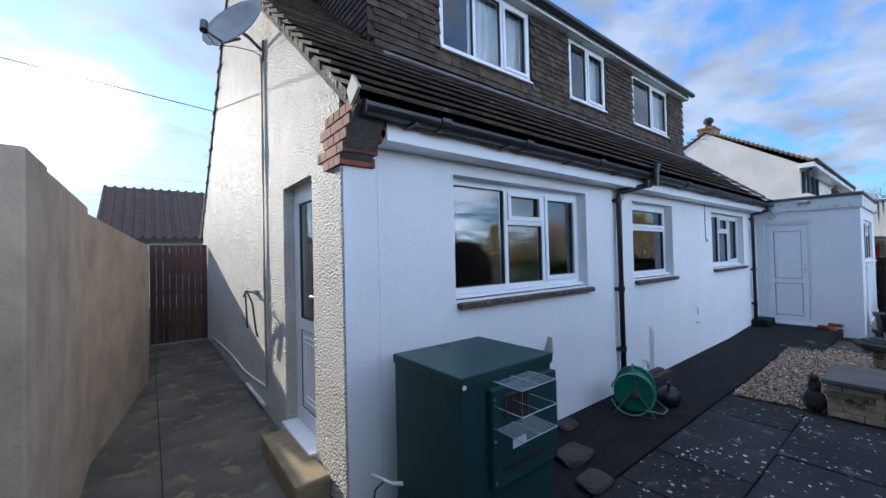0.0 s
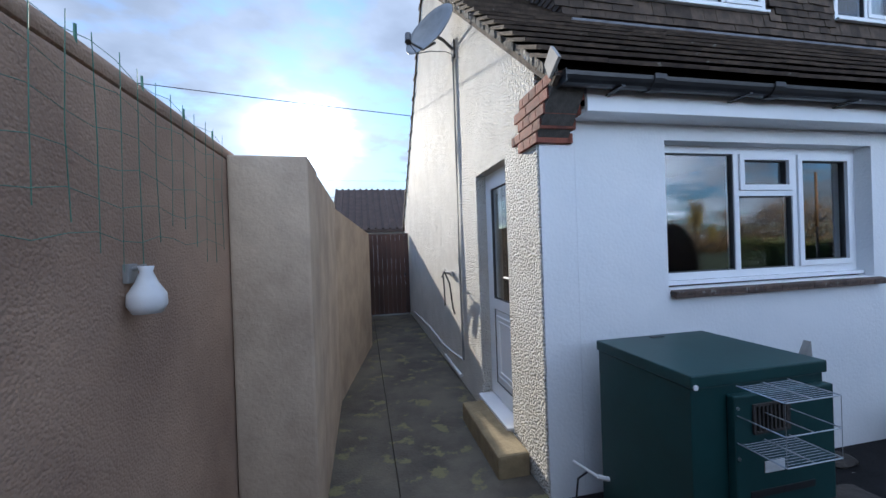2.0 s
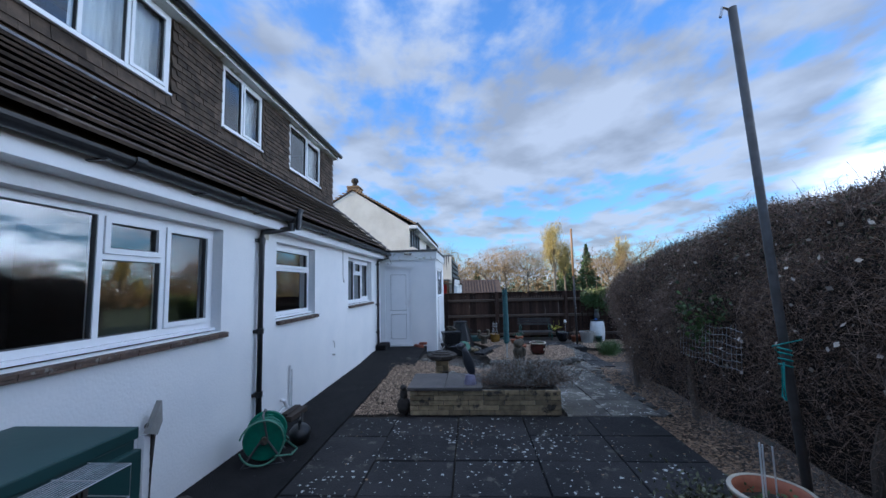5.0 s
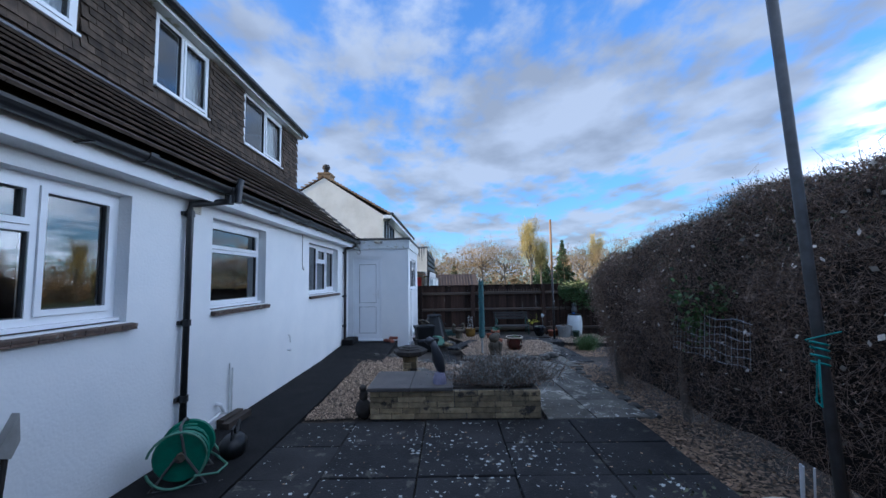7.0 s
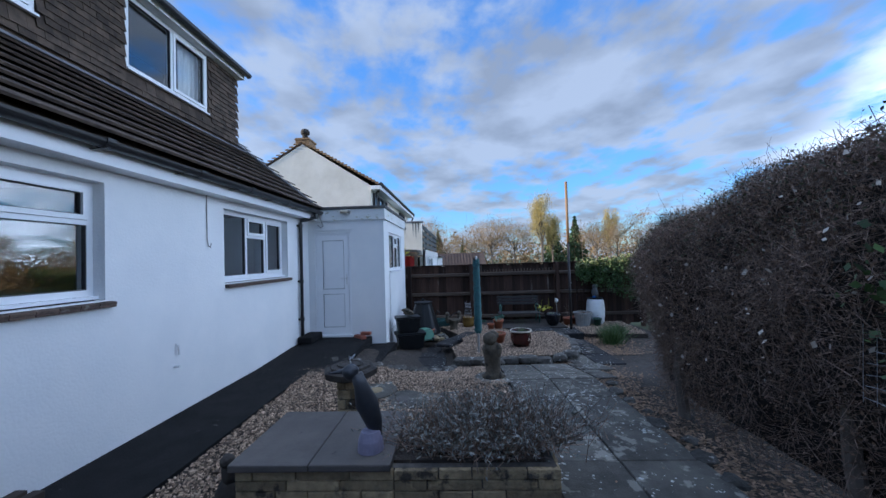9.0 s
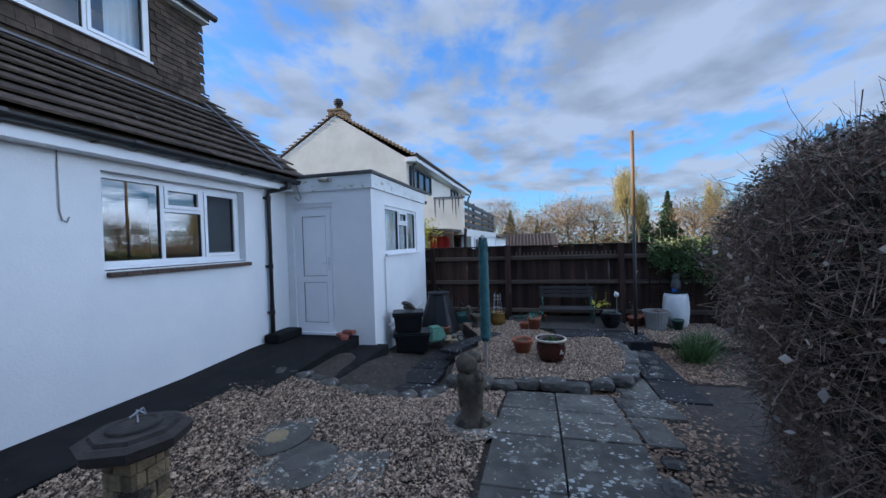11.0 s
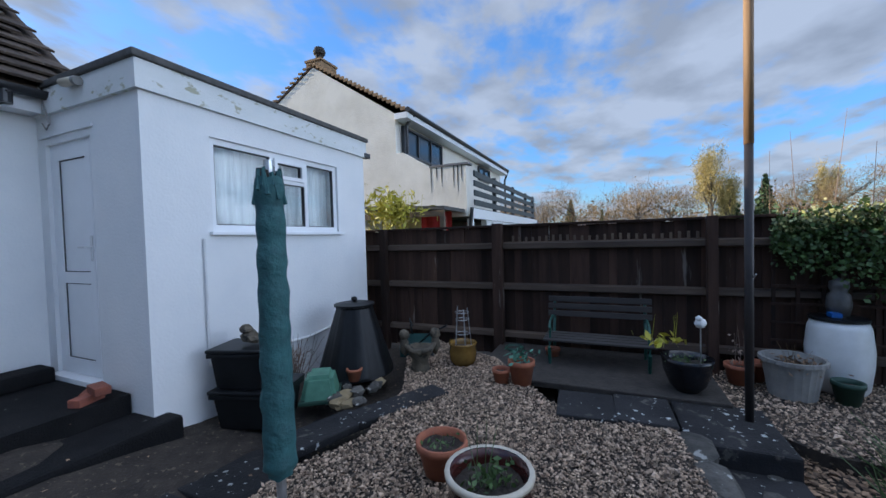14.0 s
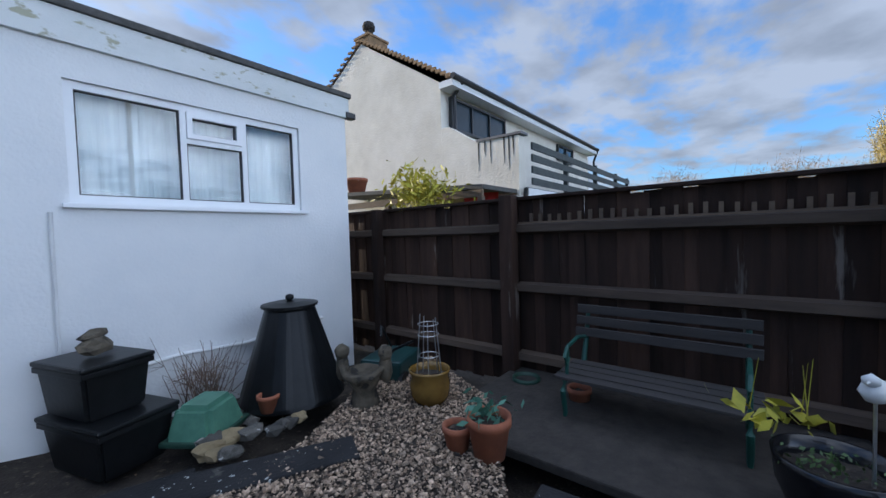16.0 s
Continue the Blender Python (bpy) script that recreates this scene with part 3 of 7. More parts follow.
PATH_Z = ((-60, -0.2), (4.4, -0.2), (7.3, -0.31), (8.9, -0.55), (11.5, -0.62), (13.0, -0.64), (60, -2.0))
HOUSE_Z = ((-60, -0.2), (5.0, -0.22), (9.2, -0.20), (9.8, -0.42), (13.0, -0.62), (60, -2.0))


def gz(x, y):
    s = min(1, max(0, (y - 0.2) / 1.6))
    s = s * s * (3 - 2 * s)
    return lerp_table(x, PATH_Z) * (1 - s) + lerp_table(x, HOUSE_Z) * s


def make_ground():
    xs = [-400, -120, -40, -12, -6, -4, *np.arange(-3, 14.01, 0.5), 16, 20, 30, 60, 140, 420]
    ys = [-400, -120, -40, -15, -8, -5, *np.arange(-4, 3.01, 0.4), 4, 5, 7, 9, 11, 14, 20, 40, 120, 420]
    bm = B()
    g = [[bm.verts.new((x, y, gz(x, y) - 0.045)) for y in ys] for x in xs]
    for i in range(len(xs) - 1):
        for j in range(len(ys) - 1):
            bm.faces.new((g[i][j], g[i + 1][j], g[i + 1][j + 1], g[i][j + 1]))
    gnd = struct("ground", bm, M["soil"], "dark bare soil round the paving, meadow beyond", "ground")
    gnd.data.materials.append(M["grass"])
    for f in gnd.data.polygons:
        c = f.center
        if c.x > 13.6 or c.x < -6 or c.y < -5 or c.y > 14:
            f.material_index = 1


make_ground()


def sheet(name, outline_x, y_of, material, label, category, lift=0.0, step=0.3):
    """A paved sheet that follows the ground, 4 cm thick; y_of(x) gives its two edges."""
    bm = B()
    xs = np.arange(outline_x[0], outline_x[1] + 1e-6, step)
    rows = []
    for x in xs:
        a, b = y_of(x)
        ys = np.linspace(a, b, max(2, int((b - a) / 0.3) + 2))
        rows.append([(x, y) for y in np.linspace(a, b, 8)])
    top = [[bm.verts.new((x, y, gz(x, y) + lift)) for x, y in r] for r in rows]
    low = [[bm.verts.new((x, y, gz(x, y) + lift - 0.06)) for x, y in r] for r in rows]
    n, k = len(rows), 8
    for i in range(n - 1):
        for j in range(k - 1):
            bm.faces.new((top[i][j], top[i + 1][j], top[i + 1][j + 1], top[i][j + 1]))
        for j in (0, k - 1):
            bm.faces.new((top[i][j], low[i][j], low[i + 1][j], top[i + 1][j]))
    for i in (0, n - 1):
        for j in range(k - 1):
            bm.faces.new((top[i][j], top[i][j + 1], low[i][j + 1], low[i][j]))
    return struct(name, bm, material, label, category)


# tarmac strip along the house, and the concrete alley beside the gable
sheet("pavement_house", (-0.3, 9.6), lambda x: (2.15, 2.995), M["tarmac"], "black tarmac strip beside the house wall", "pavement", 0.004)
bm = B()
box(bm, -0.93, 0.0, 2.5, 11.5, -0.26, -0.19)
struct("pavement_alley", bm, M["concrete"], "damp mossy concrete path beside the gable", "pavement")
bm = B()
box(bm, -1.82, -0.936, 2.5, 11.5, -0.26, -0.196)
struct("pavement_alley_strip", bm, M["concrete"], "damp stained concrete strip along the boundary wall", "pavement")

# ---- house ----
EAVE_Y, EAVE_Z, SLOPE = 2.70, 2.44, 0.815
RIDGE_Y = 6.95
ANG = math.degrees(math.atan(SLOPE))
HX = 9.95


def roof_z(y):
    return EAVE_Z + SLOPE * (y - EAVE_Y)


RIDGE_Z = roof_z(RIDGE_Y)
W1, W2, W3 = (0.95, 2.87, 1.10, 2.13), (3.95, 5.19, 1.10, 2.13), (6.87, 8.72, 1.13, 2.13)
bm = B()
wall(bm, "x", 0.262, HX, -0.5, 2.34, 3.0, 3.26, [W1, W2, W3])
box(bm, 0.012, 0.26, 3.0, 3.012, -0.5, 2.34)
struct("wall_rear", bm, M["render_smooth"], "white painted smooth render rear wall", "wall")
DOOR = (3.57, 4.36, -0.03, 2.13)
bm = B()
wall(bm, "y", 3.014, 11.0, -0.5, 2.34, 0.0, 0.26, [DOOR])
prism(bm, [(3.014, 2.34), (11.0, 2.34), (11.0, 2.42), (RIDGE_Y, RIDGE_Z - 0.1), (3.014, roof_z(3.014) - 0.1)], "x", 0.0, 0.26)
struct("wall_gable", bm, M["render_rough"], "cream white roughcast gable wall", "wall")
bm = B()
prism(bm, [(3.26, -0.5), (11.0, -0.5), (11.0, 2.42), (RIDGE_Y, RIDGE_Z - 0.1), (3.26, roof_z(3.26) - 0.1)], "x", HX - 0.26, HX)
struct("wall_gable_far", bm, M["render_smooth"], "white rendered end wall", "wall")
bm = B()
box(bm, 0.26, HX - 0.26, 10.74, 11.0, -0.5, 2.4)
struct("wall_front", bm, M["render_rough"], "white rendered front wall", "wall")
# unseen rooms behind the windows; near-black colour stands in for their shade
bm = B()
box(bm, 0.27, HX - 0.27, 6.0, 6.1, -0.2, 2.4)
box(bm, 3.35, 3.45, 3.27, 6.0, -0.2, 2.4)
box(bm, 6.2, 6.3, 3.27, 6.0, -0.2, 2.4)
struct("wall_inner", bm, M["interior"], "added partition walls, blackened for room shade", "wall")
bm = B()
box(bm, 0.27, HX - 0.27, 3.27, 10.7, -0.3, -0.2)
struct("floor", bm, M["interior"], "house floor, blackened for room shade", "floor")
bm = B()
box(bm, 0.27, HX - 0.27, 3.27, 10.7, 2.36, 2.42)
struct("ceiling", bm, M["interior"], "ceiling over the ground floor, blackened for room shade", "ceiling")

roof = thing("roof", "brown concrete tiled pitched roof with lichen", "roof", kind="structure")
bm = B()
th = 0.05
prism(bm, [(EAVE_Y, EAVE_Z - th), (RIDGE_Y, RIDGE_Z - th), (RIDGE_Y, RIDGE_Z - 0.14), (EAVE_Y + 0.06, EAVE_Z - 0.14 + 0.05)], "x", -0.02, HX + 0.06)
prism(bm, [(RIDGE_Y, RIDGE_Z - th), (11.4, RIDGE_Z - SLOPE * 1.05 * (11.4 - RIDGE_Y) - th), (11.4, RIDGE_Z - SLOPE * 1.05 * (11.4 - RIDGE_Y) - 0.14), (RIDGE_Y, RIDGE_Z - 0.14)], "x", -0.02, HX + 0.06)
part("decking", bm, M["roof_tile"], roof)
bm = B()
tube(bm, [(-0.04, RIDGE_Y, RIDGE_Z - 0.03), (HX + 0.08, RIDGE_Y, RIDGE_Z - 0.03)], 0.1, 10)
part("ridge", bm, M["roof_tile"], roof)
# front slope, out of sight, as plain courses
bm = B()
for i in range(14):
    y = RIDGE_Y + 0.32 * i
    z = RIDGE_Z - SLOPE * 1.05 * (y - RIDGE_Y)
    box(bm, -0.03, HX + 0.07, y, y + 0.36, z - SLOPE * 0.34 - 0.02, z - SLOPE * 0.34 + 0.01)
tagged(part("front_courses", bm, M["roof_tile"], roof), kind="stuff")

# ---- dormer ----
DX0, DX1, DY, DZ = 0.95, 9.25, 4.25, 5.16
D1, D2, D3 = (1.85, 3.55, 4.04, 5.08), (4.60, 5.72, 4.06, 5.08), (6.80, 8.44, 4.06, 5.08)
bm = B()
wall(bm, "x", DX0, DX1, 3.55, DZ, DY + 0.03, DY + 0.2, [D1, D2, D3])
prism(bm, [(DY + 0.204, 3.6), (DY + 0.204, DZ), (6.1, DZ)], "x", DX0, DX0 + 0.12)
prism(bm, [(DY + 0.204, 3.6), (DY + 0.204, DZ), (6.1, DZ)], "x", DX1 - 0.12, DX1)
struct("wall_dormer", bm, M["hung_tile"], "dormer wall backing dark tiles", "wall")
bm = B()
box(bm, DX0 - 0.12, DX1 + 0.14, DY - 0.16, 6.6, DZ + 0.03, DZ + 0.11)
struct("roof_dormer", bm, M["felt"], "flat grey felt dormer roof", "roof")
bm = B()
box(bm, DX0 - 0.1, DX1 + 0.12, DY - 0.13, DY + 0.03, DZ - 0.07, DZ + 0.026)
struct("trim_dormer", bm, M["render_stained"], "pale stained fascia board along the dormer", "trim")
bm = B()
tube(bm, [(DX0 - 0.12, DY - 0.2, DZ + 0.04), (DX1 + 0.17, DY - 0.2, DZ + 0.03)], 0.055, 12)
struct("gutter_dormer", bm, M["black_plastic"], "black plastic gutter along the dormer edge", "gutter")
# added wall; its near-black colour paints the bedroom darkness behind the dormer panes
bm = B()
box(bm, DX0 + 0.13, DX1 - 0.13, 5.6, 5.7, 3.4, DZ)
struct("wall_dormer_inner", bm, M["interior"], "added bedroom wall, blackened for room shade", "wall")

# ---- eaves ----
bm = B()
box(bm, 0.235, HX + 0.02, 2.80, 2.83, 2.235, 2.37, 0.004)
struct("fascia", bm, M["upvc"], "white plastic fascia board under the gutter", "trim")
bm = B()
box(bm, 0.235, HX + 0.02, 2.832, 2.998, 2.24, 2.262)
struct("soffit", bm, M["upvc"], "white soffit board", "trim")


def gutter(x0, x1, y, z, r, joints):
    g = thing("gutter", "black plastic half-round gutter along the eaves", "gutter", (0, 0, 0))
    bm = B()
    n = 10
    prof = [(math.cos(a) * r, math.sin(a) * r) for a in np.linspace(math.pi, 2 * math.pi, n)] + [(math.cos(a) * (r - .007), math.sin(a) * (r - .007)) for a in np.linspace(2 * math.pi, math.pi, n)]
    prism(bm, [(y + p, z + q) for p, q in prof], "x", x0, x1)
    part("channel", bm, M["black_plastic"], g, smooth=False)
    for x in joints:
        bm = B()
        prof2 = [(math.cos(a) * (r + .009), math.sin(a) * (r + .009)) for a in np.linspace(math.pi * 0.95, 2.05 * math.pi, n)] + [(math.cos(a) * (r + .001), math.sin(a) * (r + .001)) for a in np.linspace(2.05 * math.pi, math.pi * .95, n)]
        prism(bm, [(y + p, z + q) for p, q in prof2], "x", x - 0.04, x + 0.04)
        part("joint", bm, M["black_plastic"], g)
    for x in np.arange(x0 + 0.35, x1, 0.9):
        bm = B()
        box(bm, x - 0.012, x + 0.012, y - r - .004, 2.80, z - r - 0.012, z - r - 0.004)
        part("bracket", bm, M["black_plastic"], g)
    bm = B()
    box(bm, x0 - 0.006, x0, y - r, y + r, z - r, z + 0.01)
    part("end_cap", bm, M["black_plastic"], g)
    return g


gutter(0.02, HX + 0.02, 2.715, 2.40, 0.062, (0.62, 1.5, 2.65, 3.75, 4.9, 6.0, 7.0, 8.1, 9.0))


def downpipe(x, elbow, stub=0.0, group="downpipes"):
    """Black downpipe from the gutter, swan-necked back to the wall, down to the ground."""
    d = thing("downpipe", "black plastic downpipe fixed to the white wall", "downpipe", (x, 3.0, gz(x, 2.9)), group)
    zb = gz(x, 2.9)
    bm = B()
    ex = x + elbow
    pts = [(ex - x, -0.28, 2.36 - zb), (ex - x, -0.28, 2.27 - zb), (ex * .55 - x * .55, -0.17, 2.23 - zb), (0, -0.06, 2.19 - zb), (0, -0.055, 2.12 - zb), (0, -0.055, 0.0)]
    tube(bm, pts, 0.034, 12)
    part("pipe", bm, M["black_plastic"], d, smooth=True)
    for z in (2.09, 1.02, 0.3):
        bm = B()
        tube(bm, [(0, -0.055, z - zb - .03), (0, -0.055, z - zb + .03)], 0.041, 12)
        box(bm, -0.06, 0.06, -0.03, -0.002, z - zb - .02, z - zb + .02)
        part("clip", bm, M["black_plastic"], d)
    bm = B()
    tube(bm, [(ex - x, -0.28, 2.24 - zb), (ex - x, -0.28, 2.36 - zb)], 0.045, 12)
    part("outlet", bm, M["black_plastic"], d)
    if stub:
        bm = B()
        tube(bm, [(ex - x, -0.372, 2.25 - zb), (ex - x + .01, -0.374, 2.42 - zb), (ex - x + .03, -0.385, 2.42 + stub - zb)], .036, 12)
        part("stub", bm, M["black_plastic"], d)
    return d


downpipe(3.5, 0.28, 0.09)
downpipe(9.17, 0.2)


# ---- windows and doors ----
def window_x(name, label, y, x0, x1, z0, z1, cols, frame_m="upvc", out=-1, depth=0.07, fw=0.055, curtain=None, group="house windows", glass="glass"):
    """A framed window in a wall along x, set at y; cols: list of (width share, top light height or 0, opening sash)."""
    w = thing(name, label, "window", (x0, y, z0), group)
    W, H = x1 - x0, z1 - z0
    bm = B()
    wall(bm, "x", 0, W, 0, H, 0, depth, [(fw, W - fw, fw, H - fw)])
    part("window_frame", bm, M[frame_m], w)
    tot = sum(c[0] for c in cols)
    u = fw
    inner = W - 2 * fw
    for i, (share, top, sash) in enumerate(cols):
        uw = inner * share / tot
        a, b = u, u + uw
        if i:
            bm = B()
            box(bm, a - 0.022, a + 0.022, -0.004, depth - 0.004, fw, H - fw)
            part("mullion", bm, M[frame_m], w)
        lights = [(a + (0.022 if i else 0), b - (0.022 if i < len(cols) - 1 else 0), fw, H - fw)]
        if top:
            l = lights[0]
            zt = H - fw - top
            bm = B()
            box(bm, l[0], l[1], -0.004, depth - 0.004, zt - 0.02, zt + 0.02)
            part("transom", bm, M[frame_m], w)
            lights = [(l[0], l[1], fw, zt - 0.02), (l[0], l[1], zt + 0.02, H - fw)]
        for k, (p, q, r, s) in enumerate(lights):
            if sash or (top and k):
                bm = B()
                sw = 0.045
                wall(bm, "x", p + .003, q - .003, r + .003, s - .003, -0.018, depth - 0.02, [(p + sw, q - sw, r + sw, s - sw)])
                part("sash", bm, M[frame_m], w)
                p, q, r, s = p + sw, q - sw, r + sw, s - sw
            bm = B()
            wall(bm, "x", p, q, r, s, 0.005, depth - 0.025, [(p + .008, q - .008, r + .008, s - .008)])
            part("gasket", bm, M["upvc_line"], w)
            bm = B()
            box(bm, p + .004, q - .004, 0.022, 0.028, r + .004, s - .004)
            pane = part("pane", bm, M[glass], w)
            pane.visible_shadow = False
        u = b
    if out:
        bm = B()
        box(bm, -0.01, W + 0.01, -0.05, 0.0, -0.028, -0.001, 0.004)
        part("window_sill", bm, M[frame_m], w)
    if curtain:
        for (c0, c1) in curtain:
            bm = B()
            n = int((c1 - c0) * W / 0.025)
            pts = [(c0 * W + (c1 - c0) * W * k / n, 0.16 + 0.018 * math.sin(k * 1.3) + 0.008 * math.sin(k * 0.37)) for k in range(n + 1)]
            vs0 = [bm.verts.new((px, py, 0.02)) for px, py in pts]
            vs1 = [bm.verts.new((px, py, H - 0.02)) for px, py in pts]
            for k in range(n):
                bm.faces.new((vs0[k], vs0[k + 1], vs1[k + 1], vs1[k]))
            part("curtain", bm, M["curtain"], w, "white hanging curtain", True)
    return w


def tile_sill(x0, x1, z, y=3.0):
    s = thing("tile_sill", "sloping sill of weathered brown tiles on white wall", "window sill", (x0, y, z), "brick sills")
    n = max(4, round((x1 - x0) / 0.155))
    w = (x1 - x0) / n
    bm = B()
    box(bm, 0, x1 - x0, -0.03, 0.13, -0.06, -0.04)
    part("bed", bm, M["mortar"], s)
    bm = B()
    box(bm, 0.003, w - 0.003, -0.055, 0.125, -0.022, 0.0, 0.003)
    for v in bm.verts:
        v.co.z += (v.co.y - 0.1) * 0.13
    me = bpy.data.meshes.new("tile")
    bm.to_mesh(me)
    bm.free()
    me.materials.append(M["sill_tile"])
    for row in range(2):
        for k in range(n):
            t = new("tile", me)
            t.parent = s
            t.location = (k * w + (random.random() - .5) * .003, 0.004 * row, -0.018 - 0.024 * row)
    return s


RV = 3.11   # the plane of the frames in the reveals
window_x("kitchen_window", "white plastic three-light window in the white rear wall", RV, *W1[:2], 1.14, W1[3], [(0.37, 0, False), (0.31, 0.30, False), (0.32, 0, True)])
window_x("small_window", "white plastic window with a top light, brown tile sill", RV, *W2[:2], 1.14, W2[3], [(1, 0.30, False)], curtain=None)
window_x("lounge_window", "white plastic three-light window above brown tile sill", RV, *W3[:2], 1.17, W3[3], [(0.37, 0, False), (0.31, 0.28, False), (0.32, 0, True)])
for wdw, z in ((W1, 1.12), (W2, 1.12), (W3, 1.15)):
    tile_sill(wdw[0] + 0.01, wdw[1] + 0.06, z)
DVY = DY + 0.02
window_x("dormer_window", "white plastic three-light dormer window with curtains", DVY, *D1, [(0.33, 0, False), (0.33, 0, False), (0.34, 0, True)], curtain=[(0.35, 0.98)], group="dormer windows")
window_x("dormer_window", "white plastic two-light dormer window with curtain", DVY, *D2, [(0.45, 0, False), (0.55, 0, True)], curtain=[(0.6, 0.98)], group="dormer windows")
window_x("dormer_window", "white plastic two-light dormer window with curtain", DVY, *D3, [(0.5, 0, False), (0.5, 0, True)], curtain=[(0.7, 0.98)], group="dormer windows")


def panel_door(name, label, axis, at, W, H, glazed, parts_m="upvc"):
    """White plastic door with frame and two panels, local x along its width, y outwards negative."""
    d = thing(name, label, "door", at, kind="structure", rz=-90 if axis == "y" else 0)
    bm = B()
    wall(bm, "x", 0, W, 0, H, 0, 0.07, [(0.055, W - 0.055, 0.03, H - 0.055)])
    part("door_frame", bm, M["upvc"], d)
    mid = H * 0.42
    holes = [(0.15, W - 0.15, 0.14, mid - 0.05), (0.15, W - 0.15, mid + 0.05, H - 0.15)]
    bm = B()
    wall(bm, "x", 0.058, W - 0.058, 0.033, H - 0.058, -0.008, 0.05, holes)
    part("door_leaf", bm, M["upvc"], d)
    for k, (a, b, c, e) in enumerate(holes):
        bm = B()
        wall(bm, "x", a, b, c, e, 0.0, 0.03, [(a + .008, b - .008, c + .008, e - .008)])
        part("gasket", bm, M["upvc_line"], d)
        bm = B()
        if glazed and k == 1:
            box(bm, a + .006, b - .006, 0.012, 0.018, c + .006, e - .006)
            part("pane", bm, M["glass"], d).visible_shadow = False
        else:
            box(bm, a + .006, b - .006, 0.008, 0.028, c + .006, e - .006)
            if glazed:
                for q in (0.05, 0.09):
                    wall(bm, "x", a + q, b - q, c + q * 1.2, e - q * 1.2, -0.004, 0.008, [(a + q + .02, b - q - .02, c + q * 1.2 + .02, e - q * 1.2 - .02)])
            part("panel", bm, M["upvc"], d)
    bm = B()
    hx = W - 0.1 if axis == "y" else 0.1
    box(bm, hx - 0.016, hx + 0.016, -0.018, -0.008, H * 0.49, H * 0.49 + 0.22, 0.004)
    tube(bm, [(hx, -0.02, H * .55), (hx, -0.055, H * .55), (hx + (-0.11 if axis == "y" else 0.11), -0.055, H * .55)], 0.01, 8)
    part("door_handle", bm, M["white_paint"], d, "white lever handle")
    return d


# gable door: width runs along y, seen from x < 0
gd = panel_door("door_1", "white half-glazed plastic back door in deep reveal", "y", (0.10, DOOR[1], DOOR[2] + 0.02), DOOR[1] - DOOR[0], DOOR[3] - DOOR[2] - 0.02, True)
bm = B()
box(bm, -0.05, 0.1, DOOR[0] + 0.01, DOOR[1] - 0.01, -0.05, -0.01, 0.006)
struct("door_threshold", bm, M["upvc"], "white plastic threshold under the back door", "threshold")
st = thing("door_step", "yellowish worn stone doorstep below the back door", "step", (-0.03, 3.25, -0.2))
bm = B()
box(bm, -0.22, 0.02, 0.0, 0.98, -0.02, 0.17, 0.02)
part("step", bm, M["buff_stone"], st)

# ---- outhouse ----
OX0, OX1, OY = 9.65, 12.52, 1.43
OD = (2.12, 2.86, -0.12, 1.965)
OW = (10.2, 11.93, 1.13, 1.99)
bm = B()
wall(bm, "y", OY, 2.998, -0.7, 2.28, OX0, OX0 + 0.2, [OD])
struct("wall_outhouse_front", bm, M["render_smooth"], "white rendered outhouse front wall", "wall")
bm = B()
wall(bm, "x", OX0 + 0.2, OX1, -0.7, 2.28, OY, OY + 0.2, [OW])
struct("wall_outhouse_side", bm, M["render_smooth"], "white rendered outhouse side wall", "wall")
bm = B()
box(bm, OX1 - 0.2, OX1, OY + 0.2, 5.5, -0.7, 2.28)
box(bm, HX, OX1 - 0.2, 5.3, 5.5, -0.7, 2.28)
struct("wall_outhouse_back", bm, M["render_smooth"], "white rendered outhouse end wall", "wall")
bm = B()
box(bm, OX0 - 0.035, OX1 + 0.035, OY - 0.035, OY, 2.22, 2.44)
box(bm, OX0 - 0.035, OX0, OY, 2.96, 2.22, 2.44)
box(bm, OX1, OX1 + 0.035, OY, 5.5, 2.22, 2.44)
struct("fascia_outhouse", bm, M["render_stained"], "white stained fascia band round the flat roof", "trim")
bm = B()
box(bm, OX0 - 0.06, OX1 + 0.06, OY - 0.06, 2.98, 2.442, 2.50, 0.012)
box(bm, HX + 0.1, OX1 + 0.06, 2.984, 5.5, 2.442, 2.50, 0.012)
struct("roof_outhouse", bm, M["felt"], "flat grey felt roof of the outhouse", "roof")
bm = B()
box(bm, OX1 - 0.01, OX1 + 0.12, OY - 0.05, OY + 0.04, 2.22, 2.29, 0.01)
struct("gutter_outhouse", bm, M["black_plastic"], "short black gutter end at the outhouse", "gutter")
# near-black colour puts indoor shade into the outhouse ceiling
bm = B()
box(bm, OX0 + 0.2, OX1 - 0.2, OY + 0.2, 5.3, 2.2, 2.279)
struct("ceiling_outhouse", bm, M["interior"], "outhouse ceiling, blackened for room shade", "ceiling")
od = panel_door("door_2", "white plastic two-panel outhouse door, closed", "y", (OX0 + 0.03, OD[1], OD[2] + 0.02), OD[1] - OD[0], OD[3] - OD[2] - 0.02, False)
bm = B()
box(bm, OX0 - 0.06, OX0 + 0.05, OD[0] - 0.02, OD[1] + 0.02, OD[2] - 0.03, OD[2] + 0.015, 0.006)
struct("door_sill_outhouse", bm, M["upvc"], "white plastic sill under the outhouse door", "threshold")
bm = B()
box(bm, OX0 - 0.02, OX0 - 0.001, OD[0] - 0.06, OD[1] + 0.06, OD[3] + 0.06, OD[3] + 0.085)
struct("door_drip_outhouse", bm, M["render_smooth"], "thin drip strip above the outhouse door", "trim")
window_x("outhouse_window", "white plastic three-light window with drawn white curtains", OY + 0.03, OW[0], OW[1], OW[2] + 0.02, OW[3], [(0.40, 0, False), (0.30, 0.24, False), (0.30, 0, False)], curtain=[(0.01, 0.99)], glass="glass_single")
bm = B()
